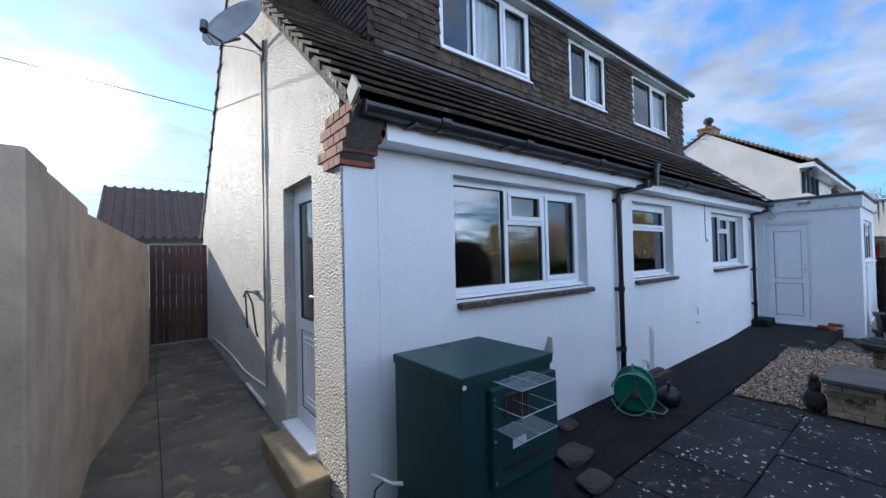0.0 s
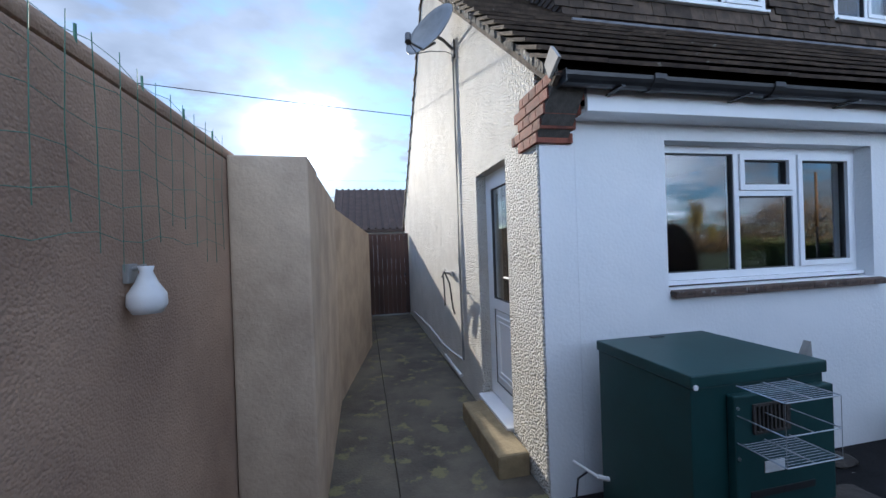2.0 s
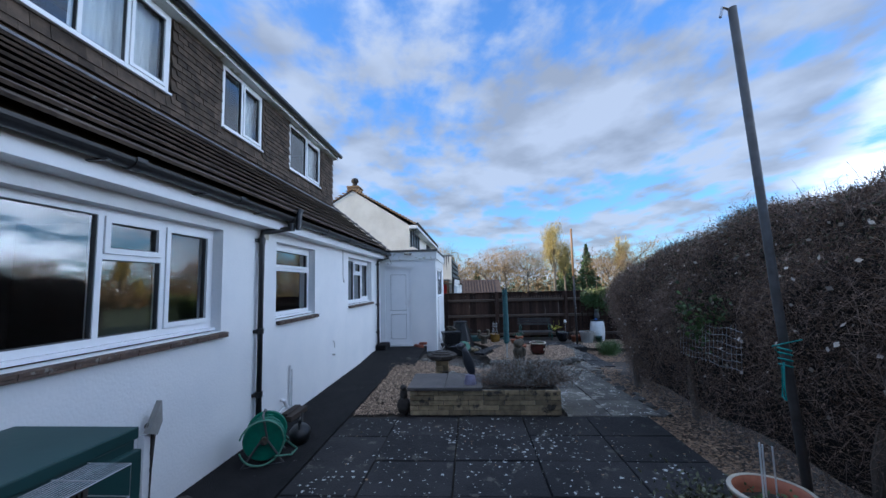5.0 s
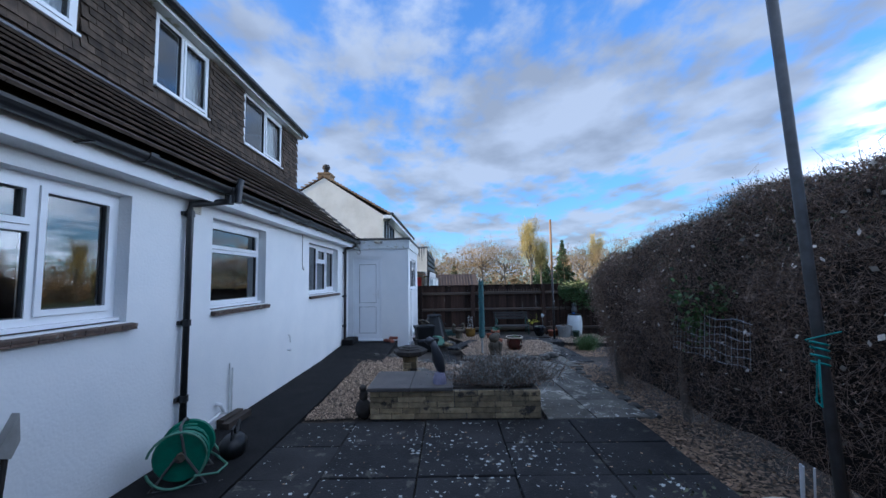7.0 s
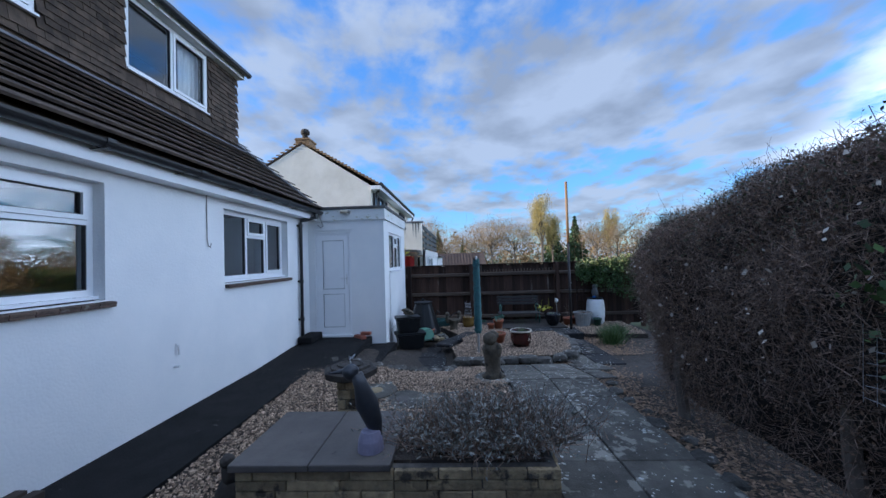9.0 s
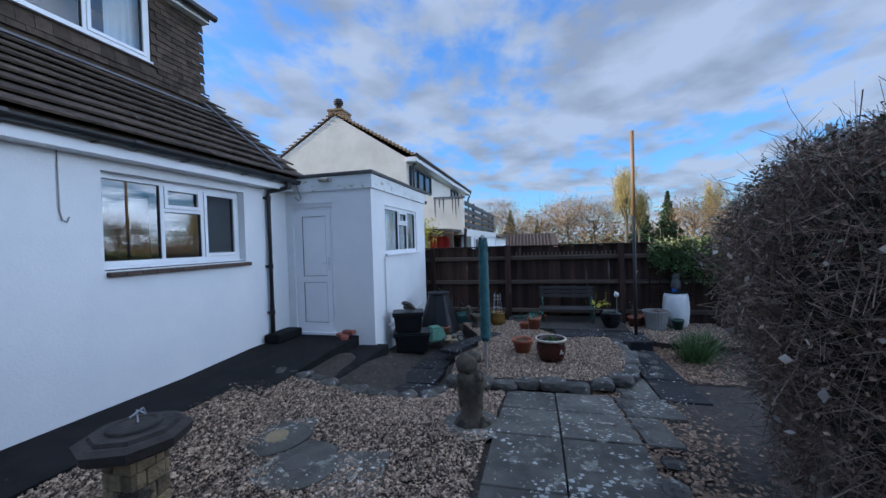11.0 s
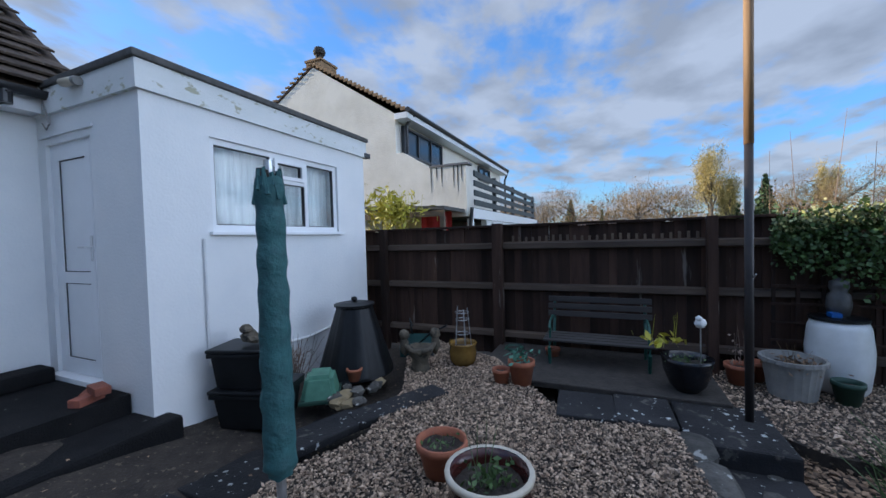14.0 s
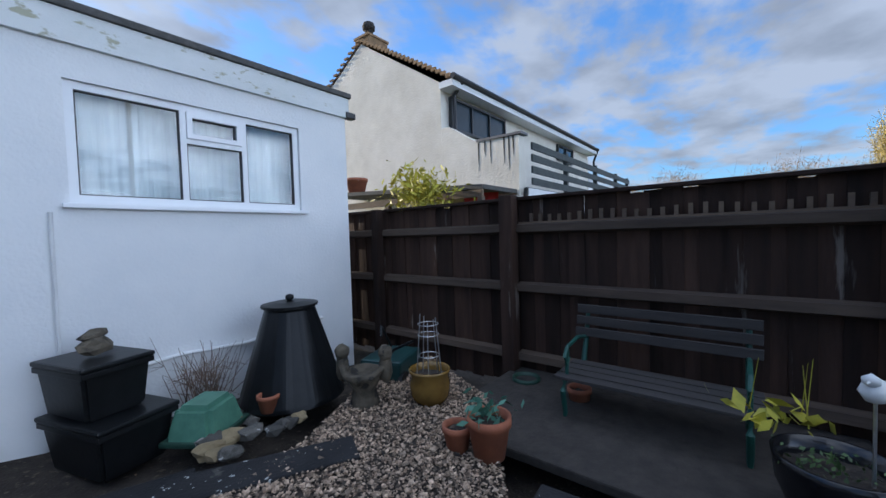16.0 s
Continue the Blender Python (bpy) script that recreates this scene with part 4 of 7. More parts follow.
box(bm, OW[0] - 0.04, OW[1] + 0.05, OY - 0.05, OY - 0.001, OW[2] - 0.02, OW[2] + 0.012, 0.004)
struct("sill_outhouse", bm, M["upvc"], "white plastic sill under the outhouse window", "trim")

# ---- steps and landing at the outhouse ----
bm = B()
prism(bm, [(7.3, -0.7), (OX0 - 0.005, -0.7), (OX0 - 0.005, -0.15), (8.7, -0.155), (7.3, gz(7.3, 2.4) - 0.01)], "y", 1.72, 2.995)
struct("landing", bm, M["tarmac"], "black asphalt landing before the outhouse door", "step")
bm = B()
box(bm, 8.1, OX0 + 0.12, 1.26, 1.716, -0.7, -0.30, 0.03)
struct("step_lower", bm, M["tarmac"], "black asphalt lower step", "step")

# ---- boundary wall on the alley side ----
lw = thing("boundary_wall", "brown pebbledash garden wall with sandy block pier", "wall", kind="structure")
bm = B()
box(bm, -2.1, -1.82, -6.0, 3.18, -0.3, 1.96, 0.015)
part("near_wall", bm, M["pebbledash"], lw)
bm = B()
box(bm, -2.1, -1.817, -6.0, 3.18, 1.963, 2.02, 0.02)
part("coping", bm, M["pebbledash"], lw)
bm = B()
box(bm, -1.816, -1.40, 2.97, 3.4, -0.3, 1.98, 0.015)
part("pier", bm, M["block"], lw)
bm = B()
box(bm, -1.62, -1.40, 3.402, 5.0, -0.3, 1.96, 0.015)
part("middle_wall", bm, M["block"], lw)
bm = B()
v0 = [(-1.40, 5.0), (-1.02, 7.4), (-1.0, 10.4), (-1.25, 10.4), (-1.27, 7.4), (-1.64, 5.0)]
zt = [1.90, 1.72, 1.72, 1.72, 1.72, 1.90]
lo = [bm.verts.new((x, y, -0.3)) for x, y in v0]
hi = [bm.verts.new((x, y, z)) for (x, y), z in zip(v0, zt)]
for i in range(6):
    bm.faces.new((lo[i], lo[(i + 1) % 6], hi[(i + 1) % 6], hi[i]))
bm.faces.new((hi[0], hi[1], hi[4], hi[5]))
bm.faces.new((hi[1], hi[2], hi[3], hi[4]))
part("far_wall", bm, M["block"], lw)

gate = thing("alley_gate", "brown boarded gate closing the alley", "gate", (-1.0, 10.2, -0.19))
for k in range(9):
    bm = B()
    box(bm, 0.01 + k * 0.109, 0.115 + k * 0.109, 0, 0.025, 0.03, 2.02, 0.003)
    part("board", bm, M["gate"], gate)
for z in (0.3, 1.0, 1.75):
    bm = B()
    box(bm, 0.01, 0.99, 0.026, 0.06, z, z + 0.1)
    part("rail", bm, M["gate"], gate)
bm = B()
tube(bm, [(0.88, -0.03, 1.0), (0.88, 0.0, 1.0)], 0.03, 10)
part("latch", bm, M["black_plastic"], gate)

# ---- back fence ----
FX = 13.0
fence = thing("garden_fence", "dark brown close-boarded timber garden fence", "fence", (FX, 0, -0.64))
FZ = -0.64


def fence_post(y, top, w=0.12, pale=False):
    bm = B()
    box(bm, -0.16, -0.16 + w, y - w / 2, y + w / 2, -0.2, top - FZ, 0.006)
    part("post", bm, M["fence_pale" if pale else "fence"], fence)


for y, top, w in ((3.2, 1.18, 0.1), (1.36, 1.18, 0.1), (-0.44, 1.20, 0.13), (-2.86, 1.19, 0.1), (-5.2, 1.15, 0.1)):
    fence_post(y, top, w)
bm = B()
box(bm, 0.0, 0.018, -0.062, 0.062, 0.0, 1.0)
me_board = bpy.data.meshes.new("board")
bm.to_mesh(me_board)
bm.free()
me_board.materials.append(M["fence"])
y, k = 3.2, 0
while y > -5.3:
    b = new("board", me_board)
    b.parent = fence
    b.location = (0.012 * (k % 2) + 0.004, y, 0.02 + random.uniform(-.02, .03))
    b.scale = (1, random.uniform(1.10, 1.16), 1.778 + random.uniform(-.006, .006))
    b.rotation_euler = (radians(random.uniform(-.5, .5)), 0, radians(random.uniform(-2, 2)))
    y -= 0.118
    k += 1
for y0, y1 in ((3.15, 1.41), (1.31, -0.375), (-0.505, -2.81), (-2.91, -5.15)):
    for z in (1.52, 0.97, 0.32):
        bm = B()
        prism(bm, [(-0.075, z + 0.045), (0.0, z + 0.06), (0.0, z - 0.04), (-0.075, z - 0.02)], "y", y1, y0)
        part("rail", bm, M["fence_rail"], fence)
    bm = B()
    box(bm, -0.05, 0.05, y1, y0, 1.795, 1.825, 0.006)
    part("cap", bm, M["fence"], fence)
# batten and short slats at the middle bay's top gap, pale to paint sunlight
bm = B()
box(bm, -0.03, -0.004, -2.81, -0.505, 1.545, 1.59, 0.004)
part("batten", bm, M["fence_pale"], fence, "batten with sunlight put into its pale colour")
y = -0.62
while y > -2.78:
    bm = B()
    box(bm, -0.024, -0.003, y - 0.028, y, 1.592, 1.66 + 0.012 * math.sin(y * 9))
    part("slat", bm, M["fence_pale"], fence)
    y -= 0.088

# ---- hedge ----
def make_hedge():
    rng = np.random.default_rng(7)
    h = thing("hedge", "tall unclipped brown winter hedge with ivy", "hedge", (3.0, -3.0, -0.3))
    X0, X1 = -2.5, 7.3

    def ridge(x):
        return lerp_table(x, ((-2.5, 2.27), (4.0, 2.21), (4.6, 2.06), (5.2, 1.88), (5.8, 1.74), (6.7, 1.70), (7.05, 1.52), (7.3, 0.9))) + 0.06 * math.sin(x * 1.3) + 0.04 * math.sin(x * 4.1)

    def surf(x, a):
        """a from 0 (foot of the face) to 1 (ridge) to 1.6 (back)."""
        end = max(0.0, (x - 5.3) / (X1 - 5.3))
        zt = ridge(x)
        half = 1.05 * (1 - 0.65 * end ** 3)
        th = a * math.pi / 2
        y = -2.95 + half * math.cos(th) ** 0.55 if a <= 1 else -2.95 - half * (math.sin((a - 1) * math.pi / 2))
        y -= .38 * max(0.0, 1 - a / .38) * (0.5 + 0.5 * noise.noise((x * .9, 7, 3)) + .35) if a < .38 else 0
        z = -0.25 + (zt + 0.25) * (math.sin(min(th, math.pi - th)) ** 0.75)
        bump = 0.16 * noise.noise((x * 1.1, a * 3.1, 2.0)) + 0.07 * noise.noise((x * 3.7, a * 8, 5.0))
        return np.array((x + bump * .3, y + bump, z + bump * .8))

    # inner shell, near-black so the hedge's inner shade is put into its colour
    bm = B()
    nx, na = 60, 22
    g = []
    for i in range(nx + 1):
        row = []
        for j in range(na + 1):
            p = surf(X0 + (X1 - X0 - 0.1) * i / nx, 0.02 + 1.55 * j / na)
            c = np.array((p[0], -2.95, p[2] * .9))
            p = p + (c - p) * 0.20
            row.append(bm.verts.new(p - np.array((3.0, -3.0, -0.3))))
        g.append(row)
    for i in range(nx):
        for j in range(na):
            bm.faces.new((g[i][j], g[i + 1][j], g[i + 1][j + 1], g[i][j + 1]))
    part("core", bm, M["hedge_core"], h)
    for tx, tl in ((4.2, .14), (2.1, -.1), (5.9, .08)):
        part("trunk", tube(B(), [(tx - 3.0, .72, .02), (tx - 3.0 + tl * .4, .74, .5), (tx - 3.0 + tl, .66, 1.05)], [.055, .045, .035], 9), M["bark"], h)

    def sample(n, lo=0.0, hi=1.35, xr=(X0, X1)):
        ps = np.array([surf(x, a) for x, a in zip(rng.uniform(*xr, n), rng.uniform(lo, hi, n))])
        return ps - np.array((3.0, -3.0, -0.3))

    p = sample(95000)
    inward = rng.uniform(-0.22, 0.05, len(p))[:, None] * np.array([0, 1, .4])
    v, f = leaf_quads(p + inward, 0.021, rng)
    tagged(pieces("brown_leaves", v, f, M["hedge_brown"], h), "small brown dead leaves", kind="stuff")
    p = sample(12000, 0.45, 1.35)
    v, f = leaf_quads(p + rng.normal(size=p.shape) * 0.04, 0.024, rng)
    tagged(pieces("green_leaves", v, f, M["leaf_dark"], h), "dark evergreen leaves", kind="stuff")
    p = sample(650, 0.1, 1.0)
    v, f = leaf_quads(p + rng.normal(size=p.shape) * 0.03 + (0, .03, 0), 0.04, rng, aspect=.7)
    tagged(pieces("blossom", v, f, M["dead_flower"], h), "pale dead flower heads", kind="stuff")
    p = sample(52000)
    d = rng.normal(size=p.shape) * 0.06 + np.array([0, 0.02, 0.015])
    q = p + rng.uniform(-.2, .02, len(p))[:, None] * np.array([0, 1, .3])
    tw = twig_strips(q - d, q + d, rng.uniform(0.0012, 0.0028, len(p)), rng)
    p2 = sample(900, 0.75, 1.2)
    d2 = np.abs(rng.normal(size=p2.shape)) * np.array([0.04, 0.03, 0.05])
    tw2 = twig_strips(p2, p2 + d2 * np.sign(rng.normal(size=p2.shape) * [1, 1, 0] + [0, 0, 1]), rng.uniform(0.001, 0.002, len(p2)), rng)
    p3 = sample(1500, 0.1, 1.15) + (0, .03, 0)
    d3 = rng.normal(size=p3.shape) * (.13, .05, .10)
    mid = p3 + d3 * .5 + rng.normal(size=p3.shape) * .03 + (0, .03, 0)
    w3 = rng.uniform(.0015, .003, len(p3))
    v, f = joined(tw, tw2, twig_strips(p3, mid, w3, rng), twig_strips(mid, p3 + d3, w3 * .7, rng))
    tagged(pieces("brushwood", v, f, M["twig"], h), "fine grey-brown twigs", kind="stuff")
    ctr = np.array([surf(x, a) for x, a in ((3.5, .30), (3.38, .36), (3.6, .25), (3.72, .33))]) - np.array((3.0, -3.0, -0.3))
    p = np.concatenate([c + rng.normal(size=(70, 3)) * (0.09, 0.05, 0.11) + (0, 0.05, 0) for c in ctr])
    v, f = leaf_quads(p, 0.048, rng, aspect=0.8)
    tagged(pieces("ivy", v, f, M["plant"], h), "green ivy leaves", kind="stuff")


make_hedge()


# ---- planter box of buff blocks ----
PZ = -0.2
PX, PY0, PY1, PT = 4.3, -0.66, 1.32, 0.185
pl = thing("planter", "low buff stone block planter with flat slab top", "planter", (PX, 0, PZ))
bm = B()
box(bm, 0.03, 0.72, PY0 + 0.02, PY1 - 0.02, -0.1, 0.31)
part("core", bm, M["mortar"], pl)
for face in range(2):
    for r in range(5):
        y, k = PY0, 0
        while y < PY1 - 0.02:
            L_ = random.choice((0.2, 0.27, 0.33)) if not (k == 0 and r % 2) else 0.14
            L_ = min(L_, PY1 - y)
            if PY1 - y - L_ < 0.07:
                L_ = PY1 - y
            bm = B()
            dx = random.uniform(-.004, .004)
            if face == 0:
                box(bm, dx, 0.09, y + .004, y + L_ - .004, 0.0 + r * .063, 0.057 + r * .063, 0.006)
            else:
                box(bm, 0.66, 0.75 + dx, y + .004, y + L_ - .004, 0.0 + r * .063, 0.057 + r * .063, 0.006)
            part("block", bm, M["buff_block"], pl)
            y += L_
            k += 1
for side in (PY0, PY1 - 0.09):
    for r in range(5):
        for x in (0.096, 0.38):
            bm = B()
            box(bm, x, x + 0.275, side, side + 0.09, r * .063, 0.057 + r * .063, 0.006)
            part("block", bm, M["buff_block"], pl)
y = PY1 + 0.03
for L_ in (0.5, 0.5):
    bm = B()
    box(bm, -0.03, 0.78, y - L_ + 0.004, y, 0.315, 0.36, 0.01)
    part("slab", bm, M["coping"], pl)
    y -= L_
bm = B()
box(bm, 0.08, 0.67, PY0 + 0.08, y, 0.25, 0.33)
part("soil", bm, M["soil"], pl)


# ---- neighbour's house ----
NX, NX1 = 16.7, 27.3
nb = thing("neighbour_house", "white rendered neighbouring house with balcony and low roof", "house", (0, 0, 0))
bm = B()
prism(bm, [(3.3, -1.0), (3.3, 4.35), (6.0, 6.1), (9.5, 4.05), (9.5, -1.0)], "x", NX, NX1)
part("wall", bm, M["render_old"], nb)
bm = B()
prism(bm, [(1.35, 1.55), (1.35, 2.80), (2.35, 2.83), (3.1, 3.3), (3.298, 3.3), (3.298, 1.55)], "x", NX, NX + 0.25)
part("side_wall", bm, M["render_old"], nb, "white wall at the balcony end")
bm = B()
box(bm, NX - 0.03, NX + 0.29, 1.28, 2.34, 2.82, 2.87)
part("coping", bm, M["lead"], nb)
for a, b in (((2.95, 4.42), (6.0, 6.22)), ((6.0, 6.22), (9.9, 3.95))):
    bm = B()
    prism(bm, [a, b, (b[0], b[1] - 0.07), (a[0], a[1] - 0.07)], "x", NX + 0.004, NX1 + 0.1)
    part("roof", bm, M["brown_roof"], nb)
bm = B()
for k in range(22):
    y = 2.98 + (6.0 - 2.98) * k / 22
    z = 4.42 + 1.8 * k / 22
    box(bm, NX - 0.05, NX + 0.002, y, y + 0.13, z - 0.02, z + 0.06)
    box(bm, NX - 0.05, NX + 0.002, 6.0 + k * .177, 6.0 + k * .177 + .17, 6.175 - k * .103, 6.225 - k * .103)
tagged(part("verge", bm, M["chimney"], nb), kind="stuff")
bm = B()
box(bm, NX - 0.06, NX1 + 0.06, 2.9, 3.29, 4.18, 4.33)
part("soffit", bm, M["upvc"], nb)
bm = B()
tube(bm, [(NX - 0.08, 2.88, 4.38), (NX1 + 0.1, 2.88, 4.40)], 0.07, 8)
part("gutter", bm, M["black_plastic"], nb)
bm = B()
tube(bm, [(NX + 0.3, 2.9, 4.34), (NX + 0.3, 3.12, 4.1), (NX + 0.3, 3.12, 3.3)], 0.05, 8)
part("downpipe", bm, M["black_plastic"], nb)
bm = B()
tube(bm, [(NX1 + .05, 2.88, 4.36), (NX1 + .05, 3.05, 3.9), (NX1 + .05, 3.05, 2.0)], 0.05, 8)
part("downpipe", bm, M["black_plastic"], nb)
chim = part("chimney", box(B(), NX + 0.05, NX + 0.75, 5.75, 6.3, 5.6, 6.38), M["chimney"], nb)
bm = B()
lathe(bm, [(0.11, 6.38), (0.13, 6.42), (0.11, 6.5), (0.12, 6.56), (0.17, 6.6), (0.18, 6.68), (0.14, 6.78), (0.0, 6.83)], 14, (NX + 0.3, 6.0, 0))
part("pot", bm, M["stone_dark"], chim)
bm = B()
box(bm, NX + 0.02, NX + 0.78, 5.72, 6.33, 6.3, 6.36)
part("cap", bm, M["chimney"], chim)
# windows of the upper floor
for x0, x1, z0, z1, n in ((17.0, 19.6, 3.32, 4.1, 3), (23.6, 25.2, 3.5, 4.1, 2)):
    w = part("window", wall(B(), "x", x0, x1, z0, z1, 3.2, 3.296, [(x0 + .06 + (x1 - x0 - .06) * k / n, x0 + (x1 - x0 - .06) * (k + 1) / n, z0 + .06, z1 - .06) for k in range(n)]), M["dark_frame"], nb)
    bm = B()
    box(bm, x0 + .02, x1 - .02, 3.25, 3.256, z0 + .02, z1 - .02)
    part("pane", bm, mat("dark_window_glass", (0.03, 0.045, 0.06), (0.04, 0.055, 0.07), 3, 0.05, 0), w)
# water stains running down from the coping
for sy, sl in ((2.28, .62), (1.98, .5), (1.66, .55), (1.55, .68), (1.45, .4), (2.12, .34)):
    bm = B()
    prism(bm, [(sy, 2.81), (sy + .035, 2.81), (sy + .028, 2.81 - sl * .6), (sy + .012, 2.81 - sl), (sy + .004, 2.81 - sl * .5)], "x", NX - .004, NX + .002)
    part("stain", bm, M["stone_dark"], nb, "dark water streak")
# balcony
bal = part("balcony", box(B(), NX + 0.25, NX1 - 1.0, 1.3, 3.29, 1.62, 1.78), M["felt"], nb)
for z in (1.95, 2.2, 2.45, 2.7):
    bm = B()
    box(bm, 17.3, NX1 - 1.2, 1.33, 1.37, z - 0.09, z + 0.06)
    part("slat", bm, M["grey_slat"], bal)
for x in (19.5, 22.0, 24.4, NX1 - 1.2):
    bm = B()
    box(bm, x - .06, x + .06, 1.38, 1.48, 1.78, 2.85)
    part("post", bm, M["grey_slat"], bal)
bm = B()
box(bm, NX + 0.26, NX1 - 1.0, 1.27, 1.298, 1.5, 1.76)
part("fascia", bm, M["upvc"], bal)
bm = B()
box(bm, 18.3, NX1 + 4, 1.34, 1.5, -1.0, 1.5)
part("lower_wall", bm, M["render_smooth"], nb)
w = part("window", wall(B(), "x", 18.8, 21.4, 0.8, 1.45, 1.26, 1.336, [(18.86, 20.0, .86, 1.39), (20.06, 21.34, .86, 1.39)]), M["upvc"], nb)
bm = B()
box(bm, 18.85, 21.35, 1.30, 1.306, 0.85, 1.4)
part("pane", bm, M["glass"], w)
bm = B()
tube(bm, [(NX + 0.12, 1.26, 1.75), (NX + 0.12, 1.3, 1.4), (NX + 0.12, 1.3, -0.6)], 0.05, 8)
part("downpipe", bm, M["black_plastic"], nb)
bm = B()
box(bm, NX + 0.26, NX + 0.4, 1.31, 1.45, -0.6, 1.5)
part("post", bm, M["upvc"], nb)
# low extension roof past the balcony
bm = B()
prism(bm, [(1.1, 1.55), (3.3, 2.15), (3.3, 2.05), (1.1, 1.45)], "x", NX1 - 0.9, NX1 + 6)
part("low_roof", bm, M["brown_roof"], nb)
bm = B()
box(bm, NX1 - 0.9, NX1 + 5.9, 1.3, 3.2, -1, 1.5)
part("low_wall", bm, M["render_smooth"], nb)

# canopy against the neighbour's wall, with what stands under it
can = thing("canopy", "low timber canopy with cluttered mossy roof", "canopy", (NX, 3.0, -0.64))
bm = B()
prism(bm, [(-1.6, 2.28), (3.2, 2.52), (3.2, 2.6), (-1.6, 2.36)], "x", -1.3, -0.01)
part("roof", bm, M["felt"], can)
bm = B()
box(bm, -1.33, -1.27, -1.6, 3.2, 2.14, 2.27)
part("beam", bm, M["fence_pale"], can)
for y in (-1.55, 0.8, 3.1):
    bm = B()
    box(bm, -1.33, -1.23, y - .05, y + .05, 0, 2.14)
    part("post", bm, M["fence_pale"], can)
cl = thing("red_cloth", "red cloth hanging under the canopy", "cloth", (NX - 0.5, 1.95, 0.9))
bm = B()
pts = [(0.03 * math.sin(k * 1.1), -0.4 + k * 0.05) for k in range(17)]
lo = [bm.verts.new((x, y, 0)) for x, y in pts]
hi = [bm.verts.new((x * .6, y, 0.78)) for x, y in pts]
for k in range(16):
    bm.faces.new((lo[k], lo[k + 1], hi[k + 1], hi[k]))
part("cloth", bm, M["red_cloth"], cl, smooth=True)
cl = thing("cream_cloth", "cream cloth hanging under the canopy", "cloth", (NX - 0.45, 2.75, 0.9))
bm = B()
lo = [bm.verts.new((x, y * .9, 0)) for x, y in pts]
hi = [bm.verts.new((x * .6, y * .9, 0.75)) for x, y in pts]
for k in range(16):
    bm.faces.new((lo[k], lo[k + 1], hi[k + 1], hi[k]))
part("cloth", bm, M["cream_cloth"], cl, smooth=True)


# ---- trees and distance ----
def tree(name, label, mats, H, W, kind, seed):
    """A tapered trunk with limbs, and a ragged crown of small pieces."""
    rng = np.random.default_rng(seed)
    t = thing(name, label, "tree", (0, 0, 0), "far trees")
    bm = B()
    lean = rng.normal(size=2) * 0.02 * H
    tube(bm, [(0, 0, -0.5), (lean[0] * .4, lean[1] * .4, H * .35), (lean[0], lean[1], H * (.95 if kind == "conifer" else .72))], [H * .022, H * .014, H * .004], 7)
    ends = []
    if kind != "conifer":
        for k in range(16):
            z = H * rng.uniform(0.22, 0.65)
            a = rng.uniform(0, 2 * math.pi)
            r = W * rng.uniform(0.3, 0.5) * (1 if kind == "round" else 0.6)
            e = (r * math.cos(a), r * math.sin(a), min(H * .97, z + H * rng.uniform(.15, .35)))
            tube(bm, [(lean[0] * .5, lean[1] * .5, z), ((e[0]) * .55, (e[1]) * .55, z + (e[2] - z) * .45), e], [H * .008, H * .005, H * .0015], 5)
            ends.append(e)
    part("trunk", bm, M["bark"], t)
    if kind == "conifer":
        n = 2600
        u = rng.uniform(0, 1, n) ** 0.7
        z = H * (1 - u * 0.93)
        lay = 1 + 0.25 * np.sin(z * 14 / H * 3)
        r = W * .5 * u * lay * np.sqrt(rng.uniform(.25, 1, n))
        a = rng.uniform(0, 2 * math.pi, n)
        p = np.stack([r * np.cos(a), r * np.sin(a), z + rng.normal(size=n) * .02 * H], 1)
        v, f = leaf_quads(p, H * .055, rng, aspect=0.6)
    else:
        c = np.array(ends + [(lean[0], lean[1], H * .85), (0, 0, H * .6)])
        n = 3200
        idx = rng.integers(0, len(c), n)
        p = c[idx] + rng.normal(size=(n, 3)) * np.array([W * .10, W * .10, H * .075])
        p[:, 2] = np.clip(p[:, 2], H * .12, H * 1.02)
        lv, lf = leaf_quads(p, H * .022, rng, aspect=0.3)
        q = c[rng.integers(0, len(c), 900)] + rng.normal(size=(900, 3)) * np.array([W * .10, W * .10, H * .07])
        d = rng.normal(size=(900, 3)) * np.array([.03, .03, .05]) * H
        v, f = joined((lv, lf), twig_strips(q - d, q + d, H * .0015, rng))
    tagged(pieces("crown", v, f, M[mats], t), kind="stuff")
    return t


kinds = [
    tree("winter_tree", "bare brown winter tree in low sun", "bare_tree", 10, 8, "round", 1),
    tree("winter_tree", "tall yellowish tree with bare crown", "gold_tree", 13, 4.5, "tall", 2),
    tree("conifer", "dark green conifer in the distance", "conifer", 11, 5, "conifer", 3),
    tree("winter_tree", "spreading bare brown winter tree", "bare_tree", 9, 9, "round", 4),
]
kinds[0].matrix_basis = pose(70, -6, -1.5)
kinds[1].matrix_basis = pose(66, -14, -1.5)
kinds[2].matrix_basis = pose(78, -19, -2.5)
kinds[3].matrix_basis = pose(72, 3, -1.5)
rng = np.random.default_rng(11)
spots = [(75, 12, 3, .9), (74, 8, 0, .8), (88, -1, 2, .6), (74, -2.5, 3, .8), (70, -10, 0, .95), (67, -16, 1, .75), (74, -22, 2, .95), (66, -23, 0, .8), (70, -28, 3, 1.0),
         (70, -34, 0, .8), (68, -40, 3, .9), (72, -47, 0, 1.0), (60, 20, 0, 1.0), (78, -30, 1, .8), (78, 4, 2, .8), (80, 17, 3, 1.0), (68, -52, 3, .8), (66, -60, 1, .8), (60, -72, 0, 1.0)]
